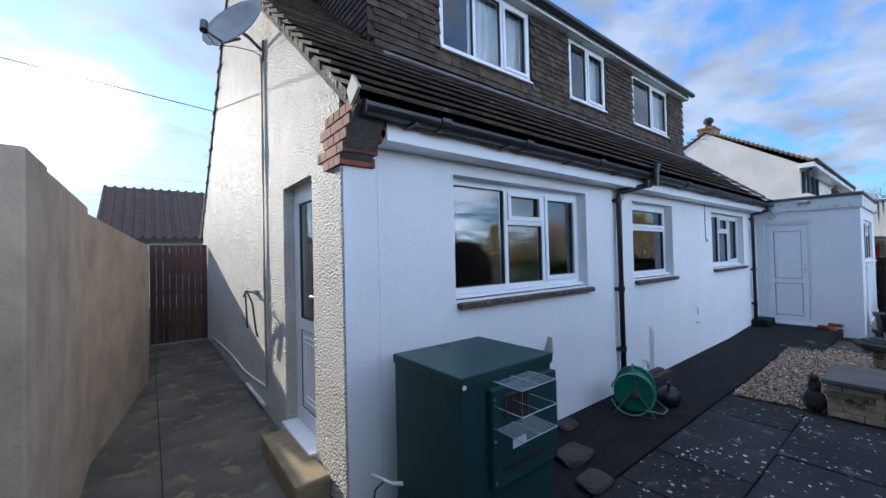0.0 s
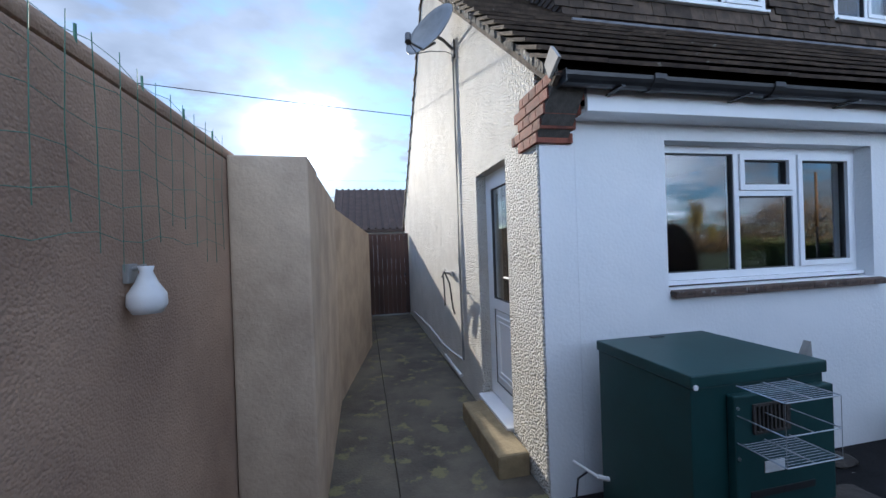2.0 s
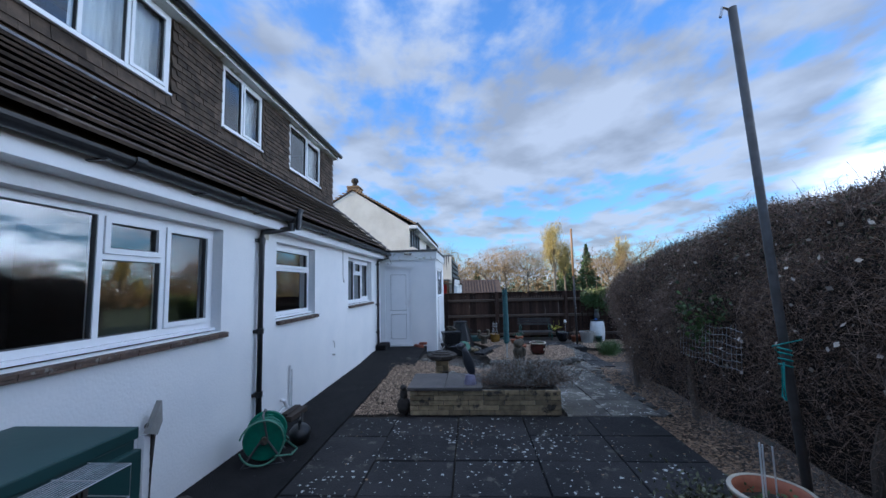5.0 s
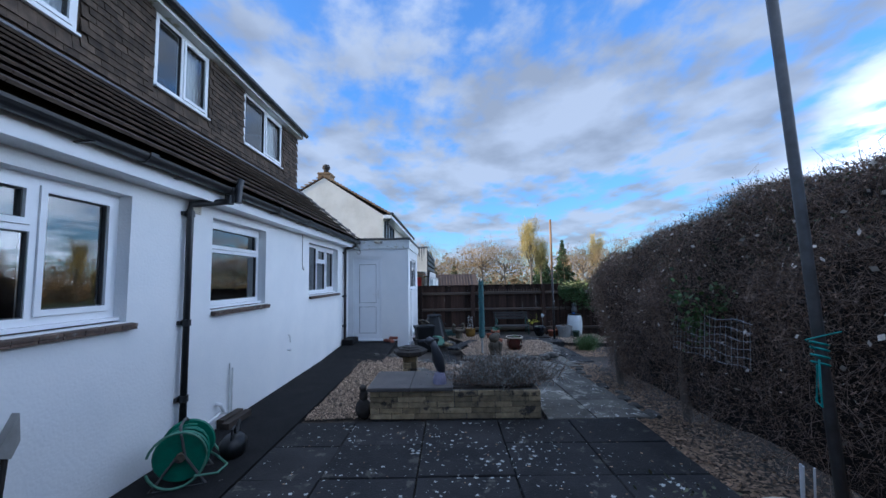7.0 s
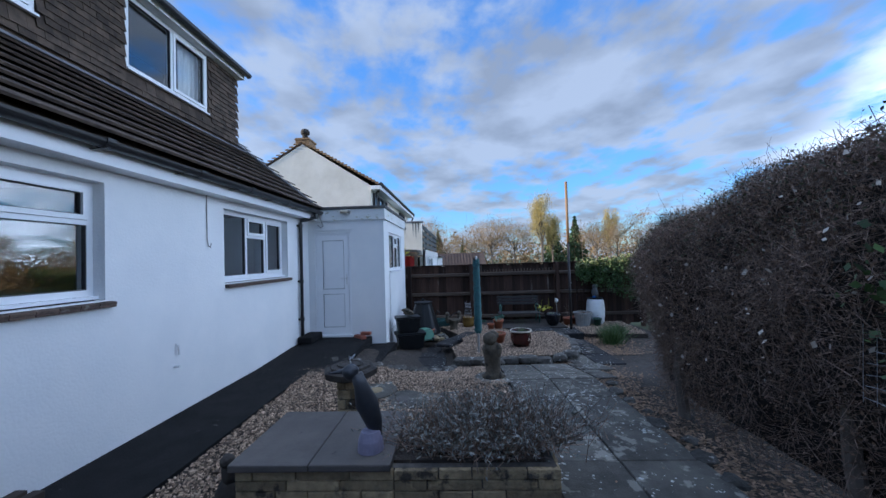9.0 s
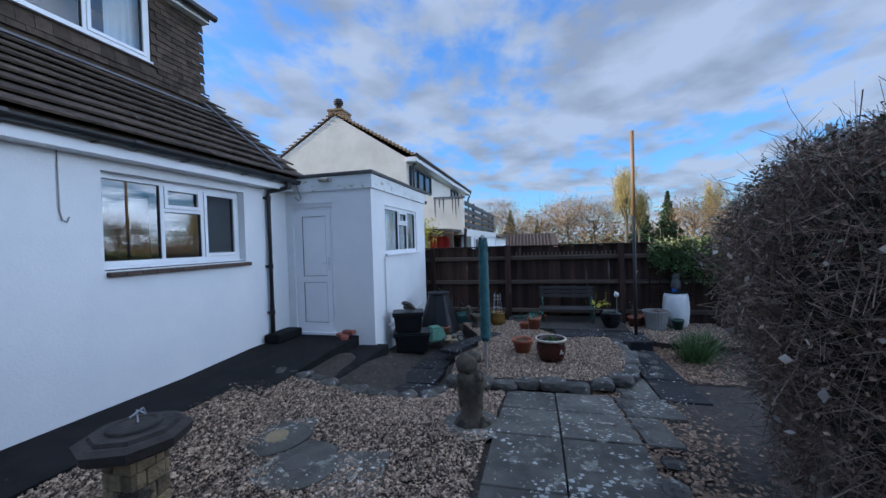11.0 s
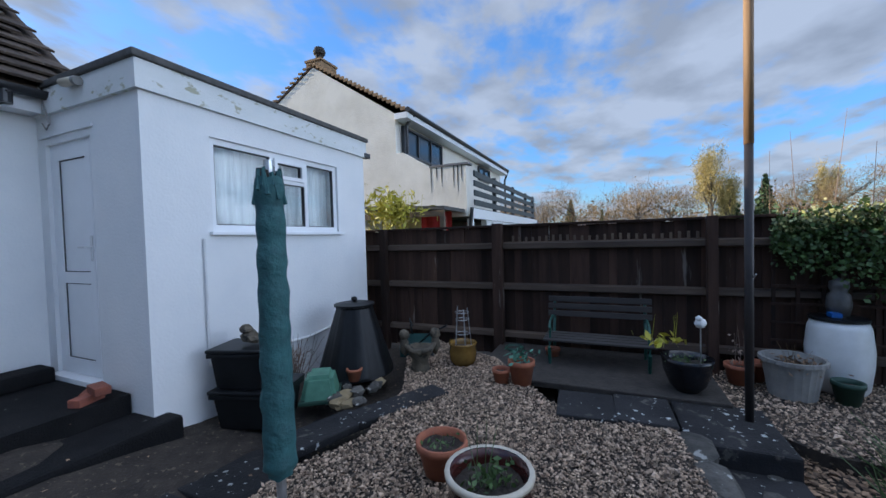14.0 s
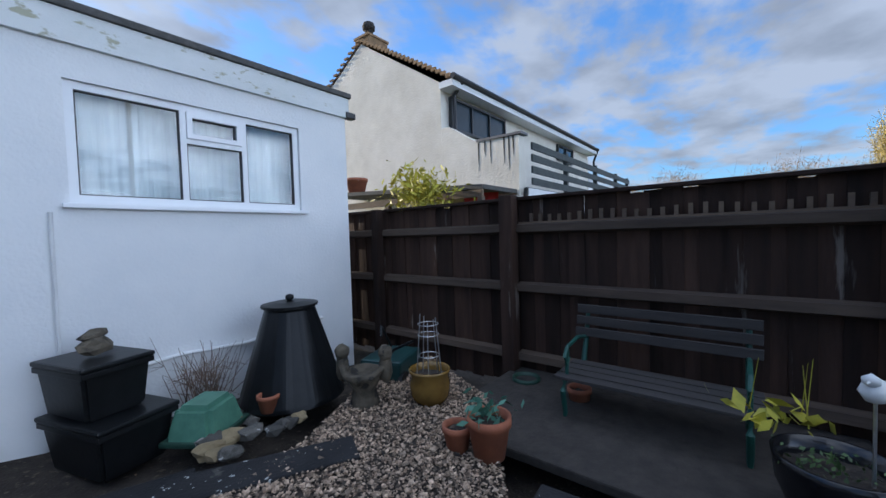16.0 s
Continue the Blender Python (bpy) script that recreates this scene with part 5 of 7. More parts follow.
spots += [(rng.uniform(-30, 60), rng.uniform(-62, -48), int(rng.integers(0, 4)), rng.uniform(.32, .5)) for _ in range(26)]
spots += [(8, -34, 2, .85), (3.5, -31, 2, .6), (15, -40, 2, .8)]
spots += [(rng.uniform(-45, -25), rng.uniform(-40, 60), int(rng.integers(0, 4)), rng.uniform(.7, 1.0)) for _ in range(14)]
for x, y, k, s in spots:
    copy_thing(kinds[k], pose(x, y, -1.5, 0, 0, rng.uniform(0, 360)) @ Matrix.Diagonal((s, s, s * rng.uniform(.9, 1.1), 1)))
rg = np.random.default_rng(5)


def far_wood(name, label, material, n, at, size, height, seed):
    """A ragged wood of twiggy clumps: at(u) gives the ground point for u from -1 to 1."""
    rw = np.random.default_rng(seed)
    u = rw.uniform(-1, 1, n)
    g = np.array([at(q) for q in u]) + rw.normal(size=(n, 2)) * 4
    top = height * (.62 + .22 * np.sin(u * 23 + seed) + .16 * np.sin(u * 61 + 2 * seed) + .12 * np.sin(u * 131))
    z = -2.5 + (top + 2.0) * rw.uniform(0, 1, n) ** .7 * rw.uniform(.85, 1.08, n)
    wd = pieces(name, *leaf_quads(np.column_stack([g, z]), size, rw, aspect=.32), M[material])
    return tagged(wd, label, "woodland", "", "stuff")


far_wood("far_woods", "brown winter woodland far off beyond the fence", "bare_tree", 26000, lambda u: (92, u * 105 - 15), .85, 8.6, 5)
far_wood("far_woods", "dark evergreen belt within the far woodland", "conifer", 9000, lambda u: (98, u * 105 - 15), .8, 6.6, 8)
far_wood("far_woods", "brown winter woodland beyond the hedge", "bare_tree", 20000, lambda u: (u * 95 + 10, -72), .9, 3.6, 6)


def far_house(at, rz, L_, W_, wall_h, roof_h, roof_m, label):
    h = thing("far_house", label, "house", at, "far houses", rz=rz)
    bm = B()
    prism(bm, [(-W_ / 2, -1), (W_ / 2, -1), (W_ / 2, wall_h), (0, wall_h + roof_h - .1), (-W_ / 2, wall_h)], "x", 0, L_)
    part("wall", bm, M["render_smooth"], h)
    for s in (-1, 1):
        rf = part("roof", prism(B(), [(s * (W_ / 2 + .3), wall_h - .15), (0, wall_h + roof_h), (0, wall_h + roof_h + .12), (s * (W_ / 2 + .3), wall_h)], "x", -.25, L_ + .25), M[roof_m], h)
        bm = B()
        for k in range(int(L_ / 0.33)):
            tube(bm, [(-.2 + k * .33, s * (W_ / 2 + .3), wall_h + .02), (-.2 + k * .33, 0, wall_h + roof_h + .13)], 0.07, 5)
        tagged(part("ribs", bm, M[roof_m], rf), kind="stuff")
    for k in range(2):
        w = part("window", wall(B(), "x", L_ * (.2 + .4 * k), L_ * (.2 + .4 * k) + 1.4, wall_h - 1.5, wall_h - .5, -W_ / 2 - .05, -W_ / 2 - .002, [(L_ * (.2 + .4 * k) + .08, L_ * (.2 + .4 * k) + 1.32, wall_h - 1.42, wall_h - .58)]), M["upvc"], h)
        bm = B()
        box(bm, L_ * (.2 + .4 * k) + .06, L_ * (.2 + .4 * k) + 1.34, -W_ / 2 - .03, -W_ / 2 - .02, wall_h - 1.44, wall_h - .56)
        part("pane", bm, M["dark_frame"], w)
    return h


far_house((44, 2.4, -1.6), -88, 5.0, 5, 1.9, 1.5, "brown_roof", "far bungalow with ribbed brown tile roof")
far_house((-2.3, 23, -0.3), 0, 9, 8, 2.7, 2.4, "brown_roof", "house across the road with brown tiled roof")
far_house((-3.2, 17.5, -0.3), 90, 3, 3.4, 2.2, 0.9, "grey_slat", "small white gabled building behind the gate")
far_house((-9.0, 4.5, -0.3), 90, 9, 6, 3.0, 2.4, "red_roof", "neighbouring house beyond the garden wall")


# ---- green boiler at the corner ----
def make_boiler():
    b = thing("oil_boiler", "dark green steel outdoor boiler with wire flue guard", "boiler", (0.24, 2.13, -0.2))
    part("case", box(B(), 0.008, 0.75, 0.008, 0.66, 0.0, 0.99, 0.006), M["green_steel"], b)
    lid = part("lid", box(B(), 0.0, 0.76, -0.006, 0.67, 0.992, 1.05, 0.008), M["green_steel"], b)
    bm = B()
    tube(bm, [(0.02, -0.012, 1.0), (0.02, -0.002, 1.0)], 0.012, 10)
    part("knob", bm, M["white_paint"], lid)
    bm = B()
    box(bm, 0.33, 0.42, 0.6, 0.62, 1.051, 1.058, 0.002)
    part("catch", bm, M["pole_steel"], lid)
    bm = B()
    box(bm, 0.19, 0.75, -0.034, 0.006, 0.42, 0.95, 0.008)
    fp = part("flue_panel", bm, M["green_steel"], b)
    bm = B()
    box(bm, 0.26, 0.62, -0.04, -0.035, 0.50, 0.53, 0.002)
    part("slot", bm, M["black_plastic"], fp)
    bm = B()
    wallbm = wall(bm, "x", 0.28, 0.48, 0.78, 0.91, -0.045, -0.036, [(0.292 + .022 * k, 0.305 + .022 * k, 0.79, 0.90) for k in range(8)])
    part("flue_louvre", bm, M["stone_dark"], fp)
    bm = B()
    box(bm, 0.34, 0.45, -0.038, -0.0345, 0.60, 0.65, 0.001)
    part("label_plate", bm, M["label"], fp, "pale printed plate")
    for z in (0.46, 0.68, 0.9):
        bm = B()
        tube(bm, [(0.205, -0.04, z), (0.205, -0.033, z)], 0.007, 8)
        part("screw", bm, M["wire"], fp)
    g = part("wire_guard", B(), M["wire"], b)
    x0, x1, y0, y1 = 0.20, 0.48, -0.23, -0.036
    for z, full in ((1.0, True), (0.87, False), (0.75, True)):
        bm = B()
        for p, q in (((x0, y1), (x0, y0)), ((x0, y0), (x1, y0)), ((x1, y0), (x1, y1)), ((.34, y0), (.34, y1))):
            tube(bm, [(*p, z), (*q, z)], 0.0028, 5)
        if full:
            for k in range(1, 12):
                y = y0 + (y1 - y0) * k / 12
                tube(bm, [(x0, y, z), (x1, y, z)], 0.0012, 4)
        tagged(part("wire_shelf", bm, M["wire"], g), kind="stuff")
    bm = B()
    for x in (x0, x1):
        tube(bm, [(x, y0, 0.75), (x, y0, 1.0)], 0.0014, 4)
    tagged(part("upright", bm, M["wire"], g), kind="stuff")
    bm = B()
    tube(bm, [(-0.05, 0.62, 0.26), (0.0, 0.6, 0.25), (0.008, 0.6, 0.25)], 0.014, 8)
    tube(bm, [(-0.05, 0.62, 0.26), (-0.1, 0.8, 0.26)], 0.009, 8)
    part("waste_pipe", bm, M["white_paint"], b, "white plastic waste pipe")
    bm = B()
    tube(bm, [(-0.06, 0.7, 0.25), (-0.12, 0.72, 0.2), (-0.15, 0.7, 0.08), (-0.16, 0.68, 0.03)], 0.006, 6)
    lathe(bm, [(0.0, 0), (0.03, 0), (0.03, 0.08), (0.022, 0.1), (0, 0.1)], 10, (-0.16, 0.66, 0.0))
    tube(bm, [(-0.16, 0.66, 0.06), (-0.06, 0.55, 0.05), (0.1, 0.3, 0.02), (0.02, -0.05, 0.02)], 0.007, 6)
    part("cable", bm, M["black_plastic"], b, "black cable and plug")


make_boiler()
tr = thing("pipe_trunking", "broken grey plastic pipe trunking on the white wall", "pipe cover", (1.98, 2.995, -0.40))
bm = B()
box(bm, -0.05, 0.05, -0.07, 0.0, 0.25, 0.88, 0.006)
part("cover", bm, M["white_paint"], tr)
tr.scale = (.7, .8, .95)
bm = B()
prism(bm, [(-0.06, 0.9), (0.1, 1.12), (0.12, 0.95), (0.06, 0.86)], "y", -0.12, -0.06)
part("broken_piece", bm, M["grey_plastic"], tr)
bm = B()
tube(bm, [(-0.02, -0.06, 0.95), (0.05, -0.08, 0.9), (0.04, -0.05, 0.2), (0.03, -0.1, 0.15)], 0.025, 8)
part("pipe", bm, M["stone_dark"], tr)


def rock(bm, c, r, seed, sq=(1, 1, .6), blocky=1.0):
    """An uneven boulder at c."""
    rr = random.Random(seed)
    res = bmesh.ops.create_icosphere(bm, subdivisions=2, radius=1)
    o = rr.random() * 50
    for v in res["verts"]:
        if blocky < 1:
            v.co = Vector([math.copysign(abs(q) ** blocky, q) * .88 for q in v.co])
        d = 1 + 0.45 * blocky * noise.noise(v.co * 1.3 + Vector((o, o, 0))) + 0.15 * noise.noise(v.co * 3.1 + Vector((0, o, o)))
        v.co = Vector((c[0] + v.co.x * r * d * sq[0], c[1] + v.co.y * r * d * sq[1], c[2] + max(-0.6, v.co.z * d) * r * sq[2]))


for k, (x, y, r) in enumerate(((2.2, 2.86, .1), (1.75, 2.5, .14), (1.55, 2.2, .12), (1.5, 2.7, .1))):
    t = thing("stone_block", "rough dark stone lying beside the boiler", "stone", (x, y, gz(x, y)), "stones by the boiler")
    bm = B()
    rock(bm, (0, 0, r * .2), r, k, (1.35, .95, .32), .5)
    part("stone", bm, M["stone_dark"], t)


# ---- hose reel ----
def make_reel():
    r = thing("hose_reel", "green plastic hose reel with tangled hose", "hose reel", (3.08, 2.62, -0.235), rz=24)
    for s in (-0.14, 0.14):
        bm = B()
        for v in lathe(bm, [(0.03, -.012), (0.19, -.012), (0.2, 0), (0.19, .012), (0.03, .012)], 26).verts:
            v.co = Vector((s + v.co.z, v.co.x, 0.25 + v.co.y))
        part("flange", bm, M["reel_green"], r)
    bm = B()
    tube(bm, [(-.2, 0, .25), (.2, 0, .25)], 0.035, 12)
    part("axle", bm, M["stone_statue"], r)
    bm = B()
    pts = []
    for k in range(150):
        a = k * 2 * math.pi / 16
        pts.append((-.12 + .24 * abs(((k / 38) % 2) - 1), (0.13 + .012 * (k // 38)) * math.cos(a), .25 + (0.13 + .012 * (k // 38)) * math.sin(a)))
    tube(bm, pts, 0.011, 6)
    part("hose", bm, M["reel_green"], r)
    bm = B()
    for s in (-0.17, 0.17):
        tube(bm, [(s, -.18, 0.012), (s, -.03, .25), (s, 0.0, .42), (s * .6, 0.02, .47), (0, .02, .48)], 0.011, 6)
        tube(bm, [(s, .2, 0.012), (s, .03, .25)], 0.011, 6)
        tube(bm, [(s, -.18, 0.012), (s, .2, 0.012)], 0.011, 6)
    part("stand", bm, M["pole_steel"], r)
    bm = B()
    pts = [(-.2 - .03 * math.cos(a), .02 + .2 * math.cos(a), .24 + .21 * math.sin(a)) for a in np.linspace(0.3, 6.0, 26)]
    tube(bm, pts, 0.010, 6)
    tube(bm, [(-.2, -.1, .1), (-.1, -.25, .05), (.12, -.3, .02), (.25, -.2, .06), (.2, -.05, .2)], 0.010, 6)
    tube(bm, [(.15, .0, .3), (.35, .02, .28), (.52, .0, .22), (.58, -.1, .1), (.45, -.2, .02)], 0.010, 6)
    part("loose_hose", bm, M["mint"], r, "loops of faded green hose")


make_reel()
can_ = thing("watering_can", "dark oval watering can lying beside hose reel", "watering can", (3.52, 2.46, -0.23), rz=20)
bm = B()
lathe(bm, [(0, 0), (.11, 0), (.14, .05), (.15, .12), (.1, .17), (0, .18)], 20, squash=(1.25, .8))
part("body", bm, M["black_bin"], can_, smooth=True)
bm = B()
tube(bm, [(.12, 0, .1), (.24, 0, .17), (.3, 0, .22)], [.022, .016, .02], 8)
part("spout", bm, M["black_bin"], can_)
bm = B()
tube(bm, [(-.12, 0, .14), (-.1, 0, .26), (.04, 0, .25), (.08, 0, .15)], .01, 8)
part("handle", bm, M["black_bin"], can_)

# small fittings on the rear wall
pp = thing("wall_pipes", "thin white pipes rising up the white wall", "pipe", (4.36, 3.0, -0.24))
for dx in (-0.03, 0.03):
    bm = B()
    tube(bm, [(dx, -.018, 0.12), (dx, -.018, .66 - dx)], .011, 8)
    part("pipe", bm, M["white_paint"], pp)
bm = B()
tube(bm, [(-.72, -.03, .12), (-.3, -.03, .17), (-.22, -.035, .19), (-.14, -.06, .17)], .017, 8)
tube(bm, [(-.26, -.0, .30), (-.24, -.05, .28), (-.2, -.06, .2)], .022, 8)
part("drain_bend", bm, M["white_paint"], pp)
for q, (pa, pb, pw, ph) in enumerate(((-.28, .20, -.17, .09), (-.24, .16, -.09, .115))):
    part("drain_board", box(B(), pa, pb, pw, pw + .085, 0, ph, .006), M["plank"], pp, "wet dark board round the drain")
vt = thing("wall_vent", "small cream plastic vent plate on the wall", "vent", (3.66, 3.0, 2.12))
bm = B()
box(bm, -.07, .07, -.012, -.001, 0, .14, .002)
part("plate", bm, M["cream"], vt)
for k in range(5):
    bm = B()
    box(bm, -.055, .055, -.018, -.012, .02 + .022 * k, .03 + .022 * k)
    part("slat", bm, M["cream"], vt)
ob_ = thing("overflow_pipe", "short white overflow pipe on the wall", "pipe", (6.0, 3.0, 0.3))
bm = B()
tube(bm, [(0, 0, .24), (0, -.03, .22), (.01, -.03, .12)], .012, 8)
tube(bm, [(-.02, 0, 0), (-.02, -.06, 0)], .014, 8)
part("pipe", bm, M["white_paint"], ob_)
ck = thing("hooked_cable", "thin white cable hanging down in a hook", "cable", (6.52, 3.0, 1.6))
bm = B()
tube(bm, [(0, -.008, .72), (0.0, -.012, .1), (.015, -.015, .02), (.05, -.015, .0), (.07, -.015, .05)], .006, 6)
part("cable", bm, M["grey_plastic"], ck)

# ---- corner corbel of bricks ----
cb = thing("brick_corbel", "stepped dark red brick corbel under the eaves", "corbel", (0, 3.0, 2.08))
bm = B()
prism(bm, [(0.24, 0.02), (-.02, 0.02), (-.24, .27), (-.24, .34), (.24, .34)], "x", -.012, .20)
part("mortar", bm, M["mortar"], cb)
for r in range(5):
    z = .005 + r * .073
    front = -.035 - .052 * r
    for k, (a, b) in enumerate((((0, .105), (.108, .225)) if r % 2 else ((0, .215), (.218, .232)))):
        bm = B()
        box(bm, a - .022, b, front, front + .1, z, z + .064, .004)
        part("brick", bm, M["brick_red"], cb)
    y = front + .103
    end = .30 - .02 * r + .1 * (r % 2)
    while y < end - .05:
        L_ = min(.205 if (r + int(y * 5)) % 2 else .1, end - y)
        bm = B()
        box(bm, -.022, .02, y, y + L_ - .006, z, z + .064, .004)
        part("brick", bm, M["brick_red"], cb)
        y += L_
bm = B()
prism(bm, [(-.38, .37), (-.27, .30), (-.22, .40), (-.30, .47)], "x", -.05, -.03)
part("end_tile", bm, M["grey_plastic"], cb)

# verge of rough mortar along the gable
vg = thing("verge_mortar", "rough mortar bedding along the gable verge", "verge", (0, 0, 0), kind="structure")
bm = B()
rv = random.Random(3)
y = 2.75
while y < RIDGE_Y:
    z = roof_z(y)
    d = .02 * noise.noise((y * 7, 0, 0))
    prism(bm, [(y, z - .085 + d), (y + .075, z - .085 + d + .061), (y + .075, z - .02 + d * .5 + .061), (y, z - .02 + d * .5)], "x", -.030 - rv.random() * .014, .02)
    y += .07
tagged(part("mortar", bm, M["stone_edge"], vg), kind="stuff")

# ---- satellite dish, cables and pipes on the gable ----
sd = thing("satellite_dish", "grey satellite dish on a bracket high on gable", "satellite dish", (0.0, 5.05, 3.74))
bm = B()
T = Matrix.Translation((-0.27, -.1, .12)) @ Euler((radians(8), radians(-62), radians(28))).to_matrix().to_4x4()
lathe(bm, [(0, 0.0), (.1, .004), (.2, .018), (.3, .045), (.36, .07), (.365, .066), (.3, .035), (.2, .008), (.1, -.006), (0, -.01)], 30, squash=(1, .9))
for v in bm.verts:
    v.co = T @ v.co
part("reflector", bm, M["dish"], sd, smooth=True)
bm = B()
tube(bm, [(0, 0, 0), (-.06, -.02, .04), (-.14, -.06, .08), (-.22, -.09, .1)], .018, 8)
box(bm, -.02, 0, -.06, .06, -.1, .1)
part("bracket", bm, M["pole_steel"], sd)
bm = B()
tube(bm, [(-.24, -.1, .02), (-.4, -.2, -.12), (-.58, -.3, -.1)], .013, 8)
part("arm", bm, M["pole_steel"], sd)
bm = B()
tube(bm, [(-.58, -.34, -.13), (-.57, -.28, -.02)], .035, 10)
part("receiver", bm, M["black_plastic"], sd)
bm = B()
tube(bm, [(-.56, -.3, -.12), (-.48, -.26, -.2), (-.3, -.1, -.08), (-.1, .0, -.02), (-.012, 0, -.05)], .005, 5)
part("cable", bm, M["black_plastic"], sd)
gc = thing("gable_conduit", "thin grey cable conduit running up the gable", "conduit", (0, 5.05, 0.0))
bm = B()
tube(bm, [(-.014, 0, 3.68), (-.014, 0, 2.6), (-.014, .02, 1.3), (-.014, -.02, .12)], .013, 8)
part("conduit", bm, M["grey_plastic"], gc)
bm = B()
tube(bm, [(-.014, -.02, .12), (-.014, .6, .06), (-.014, 1.2, .02), (-.014, 2.2, .05), (-.014, 4.4, -.02)], .012, 6)
tube(bm, [(-.02, .1, -.1), (-.02, 1.0, -.1)], .02, 6)
part("low_pipe", bm, M["white_paint"], gc)
tp = thing("outdoor_tap", "brass outdoor tap with short black hose", "tap", (0, 5.5, 1.1))
bm = B()
box(bm, -.03, 0, -.06, .06, -.03, .03, .005)
tube(bm, [(-.03, 0, 0), (-.12, 0, .02), (-.14, 0, -.04)], .014, 8)
tube(bm, [(-.1, -.03, .05), (-.1, .03, .05)], .008, 6)
part("tap", bm, M["grey_plastic"], tp)
bm = B()
tube(bm, [(-.14, 0, -.04), (-.13, -.1, .03), (-.1, -.24, -.1), (-.08, -.3, -.4), (-.07, -.34, -.46)], .011, 6)
tube(bm, [(-.12, .02, -.03), (-.1, .08, -.25), (-.09, .1, -.42)], .01, 6)
part("hose", bm, M["black_plastic"], tp)
for (p, q, sag) in (((0.0, 9.0, 4.35), (-30.0, 12.0, 8.9), 0.3), ((-40.0, 30.0, 8.5), (10, 40, 8.5), .6), ((-40.0, 32.0, 7.4), (10, 44, 7.4), .6)):
    oc = thing("overhead_cable", "thin black overhead cable crossing the sky", "cable", p, "overhead cables")
    bm = B()
    p, q = Vector(p), Vector(q)
    tube(bm, [(q - p) * k / 16 - Vector((0, 0, sag * 4 * (k / 16) * (1 - k / 16))) for k in range(17)], .009, 5)
    part("cable", bm, M["black_plastic"], oc)

# lamp and wire netting on the boundary wall
wl = thing("wall_lamp", "white glass jar lamp on the pebbledash wall", "lamp", (-1.82, 2.08, 1.28))
bm = B()
lathe(bm, [(0, -.01), (.045, -.01), (.062, .02), (.06, .06), (.035, .1), (.02, .14), (.025, .16), (0, .16)], 18, (.06, 0, 0))
part("jar", bm, M["white_paint"], wl, smooth=True)
bm = B()
box(bm, 0, .02, -.03, .03, .1, .17, .004)
tube(bm, [(.01, 0, .15), (.06, 0, .16)], .01, 6)
part("bracket", bm, M["grey_plastic"], wl)
nt_ = thing("wire_netting", "sagging green wire netting over the wall", "netting", (-1.80, 0, 0))
bm = B()
rn = random.Random(8)
wl.scale = (.85, .85, .85)
for k in range(26):
    y = .3 + .1 * k
    tube(bm, [(.015 + .01 * rn.random(), y, 2.03), (.012, y + .02 * rn.random(), 1.75), (.01, y + .02 * rn.random(), 1.48 + .08 * math.sin(k))], .0013, 4)
for j in range(6):
    tube(bm, [(.012, .3 + .1 * k, 1.5 + .1 * j + .015 * math.sin(k * 1.7 + j)) for k in range(26)], .0011, 4)
for k in range(9):
    tube(bm, [(-.02, .4 + .3 * k, 2.0), (-.02, .4 + .3 * k, 2.05)], .004, 5)
tagged(part("mesh", bm, M["mint"], nt_), kind="stuff")


# ---- pots ----
def pot(name, label, at, r, h, material, profile="flower", rim=None, soil=True, category="pot", group="", n=26):
    p = thing(name, label, category, at, group)
    bm = B()
    t = .018
    if profile == "flower":
        prof = [(0, 0), (r * .68, 0), (r * .92, h * .78), (r, h * .79), (r, h), (r - t, h), (r - t - .005, h * .8), (r * .62, .03), (0, .03)]
    elif profile == "bowl":
        prof = [(0, 0), (r * .45, 0), (r * .72, h * .2), (r * .95, h * .6), (r, h * .88), (r * 1.03, h), (r * .95, h), (r * .88, h * .8), (r * .6, h * .3), (0, h * .25)]
    elif profile == "urn":
        prof = [(0, 0), (r * .7, 0), (r * .92, h * .25), (r * .98, h * .6), (r * .9, h * .86), (r, h * .93), (r, h), (r - t, h), (r * .85, h * .85), (r * .6, .05), (0, .05)]
    else:
        prof = [(0, 0), (r * .74, 0), (r * .9, h * .7), (r * .95, h * .88), (r * 1.06, h * .9), (r * 1.06, h), (r * .96, h), (r * .9, h * .8), (r * .7, .04), (0, .04)]
    wob = (lambda a, z: 1 + .018 * math.cos(a * 24)) if profile == "tub" else None
    lathe(bm, prof, n if profile != "tub" else 72, wob=wob)
    body = part("body", bm, M[material], p, smooth=profile != "tub")
    if rim:
        bm = B()
        lathe(bm, [(r * .93, h - .02), (r * 1.04, h - .022), (r * 1.06, h - .004), (r * 1.03, h + .008), (r * .93, h + .004)], n)
        part("rim", bm, M[rim], p, "pale rim", True)
    if soil:
        bm = B()
        lathe(bm, [(0, h * .80), (r * .6, h * .79), (r * .86, h * .77)], 18)
        for v in bm.verts:
            v.co.z += random.uniform(-.01, .01)
        part("soil", bm, M["soil"], p)
    return p


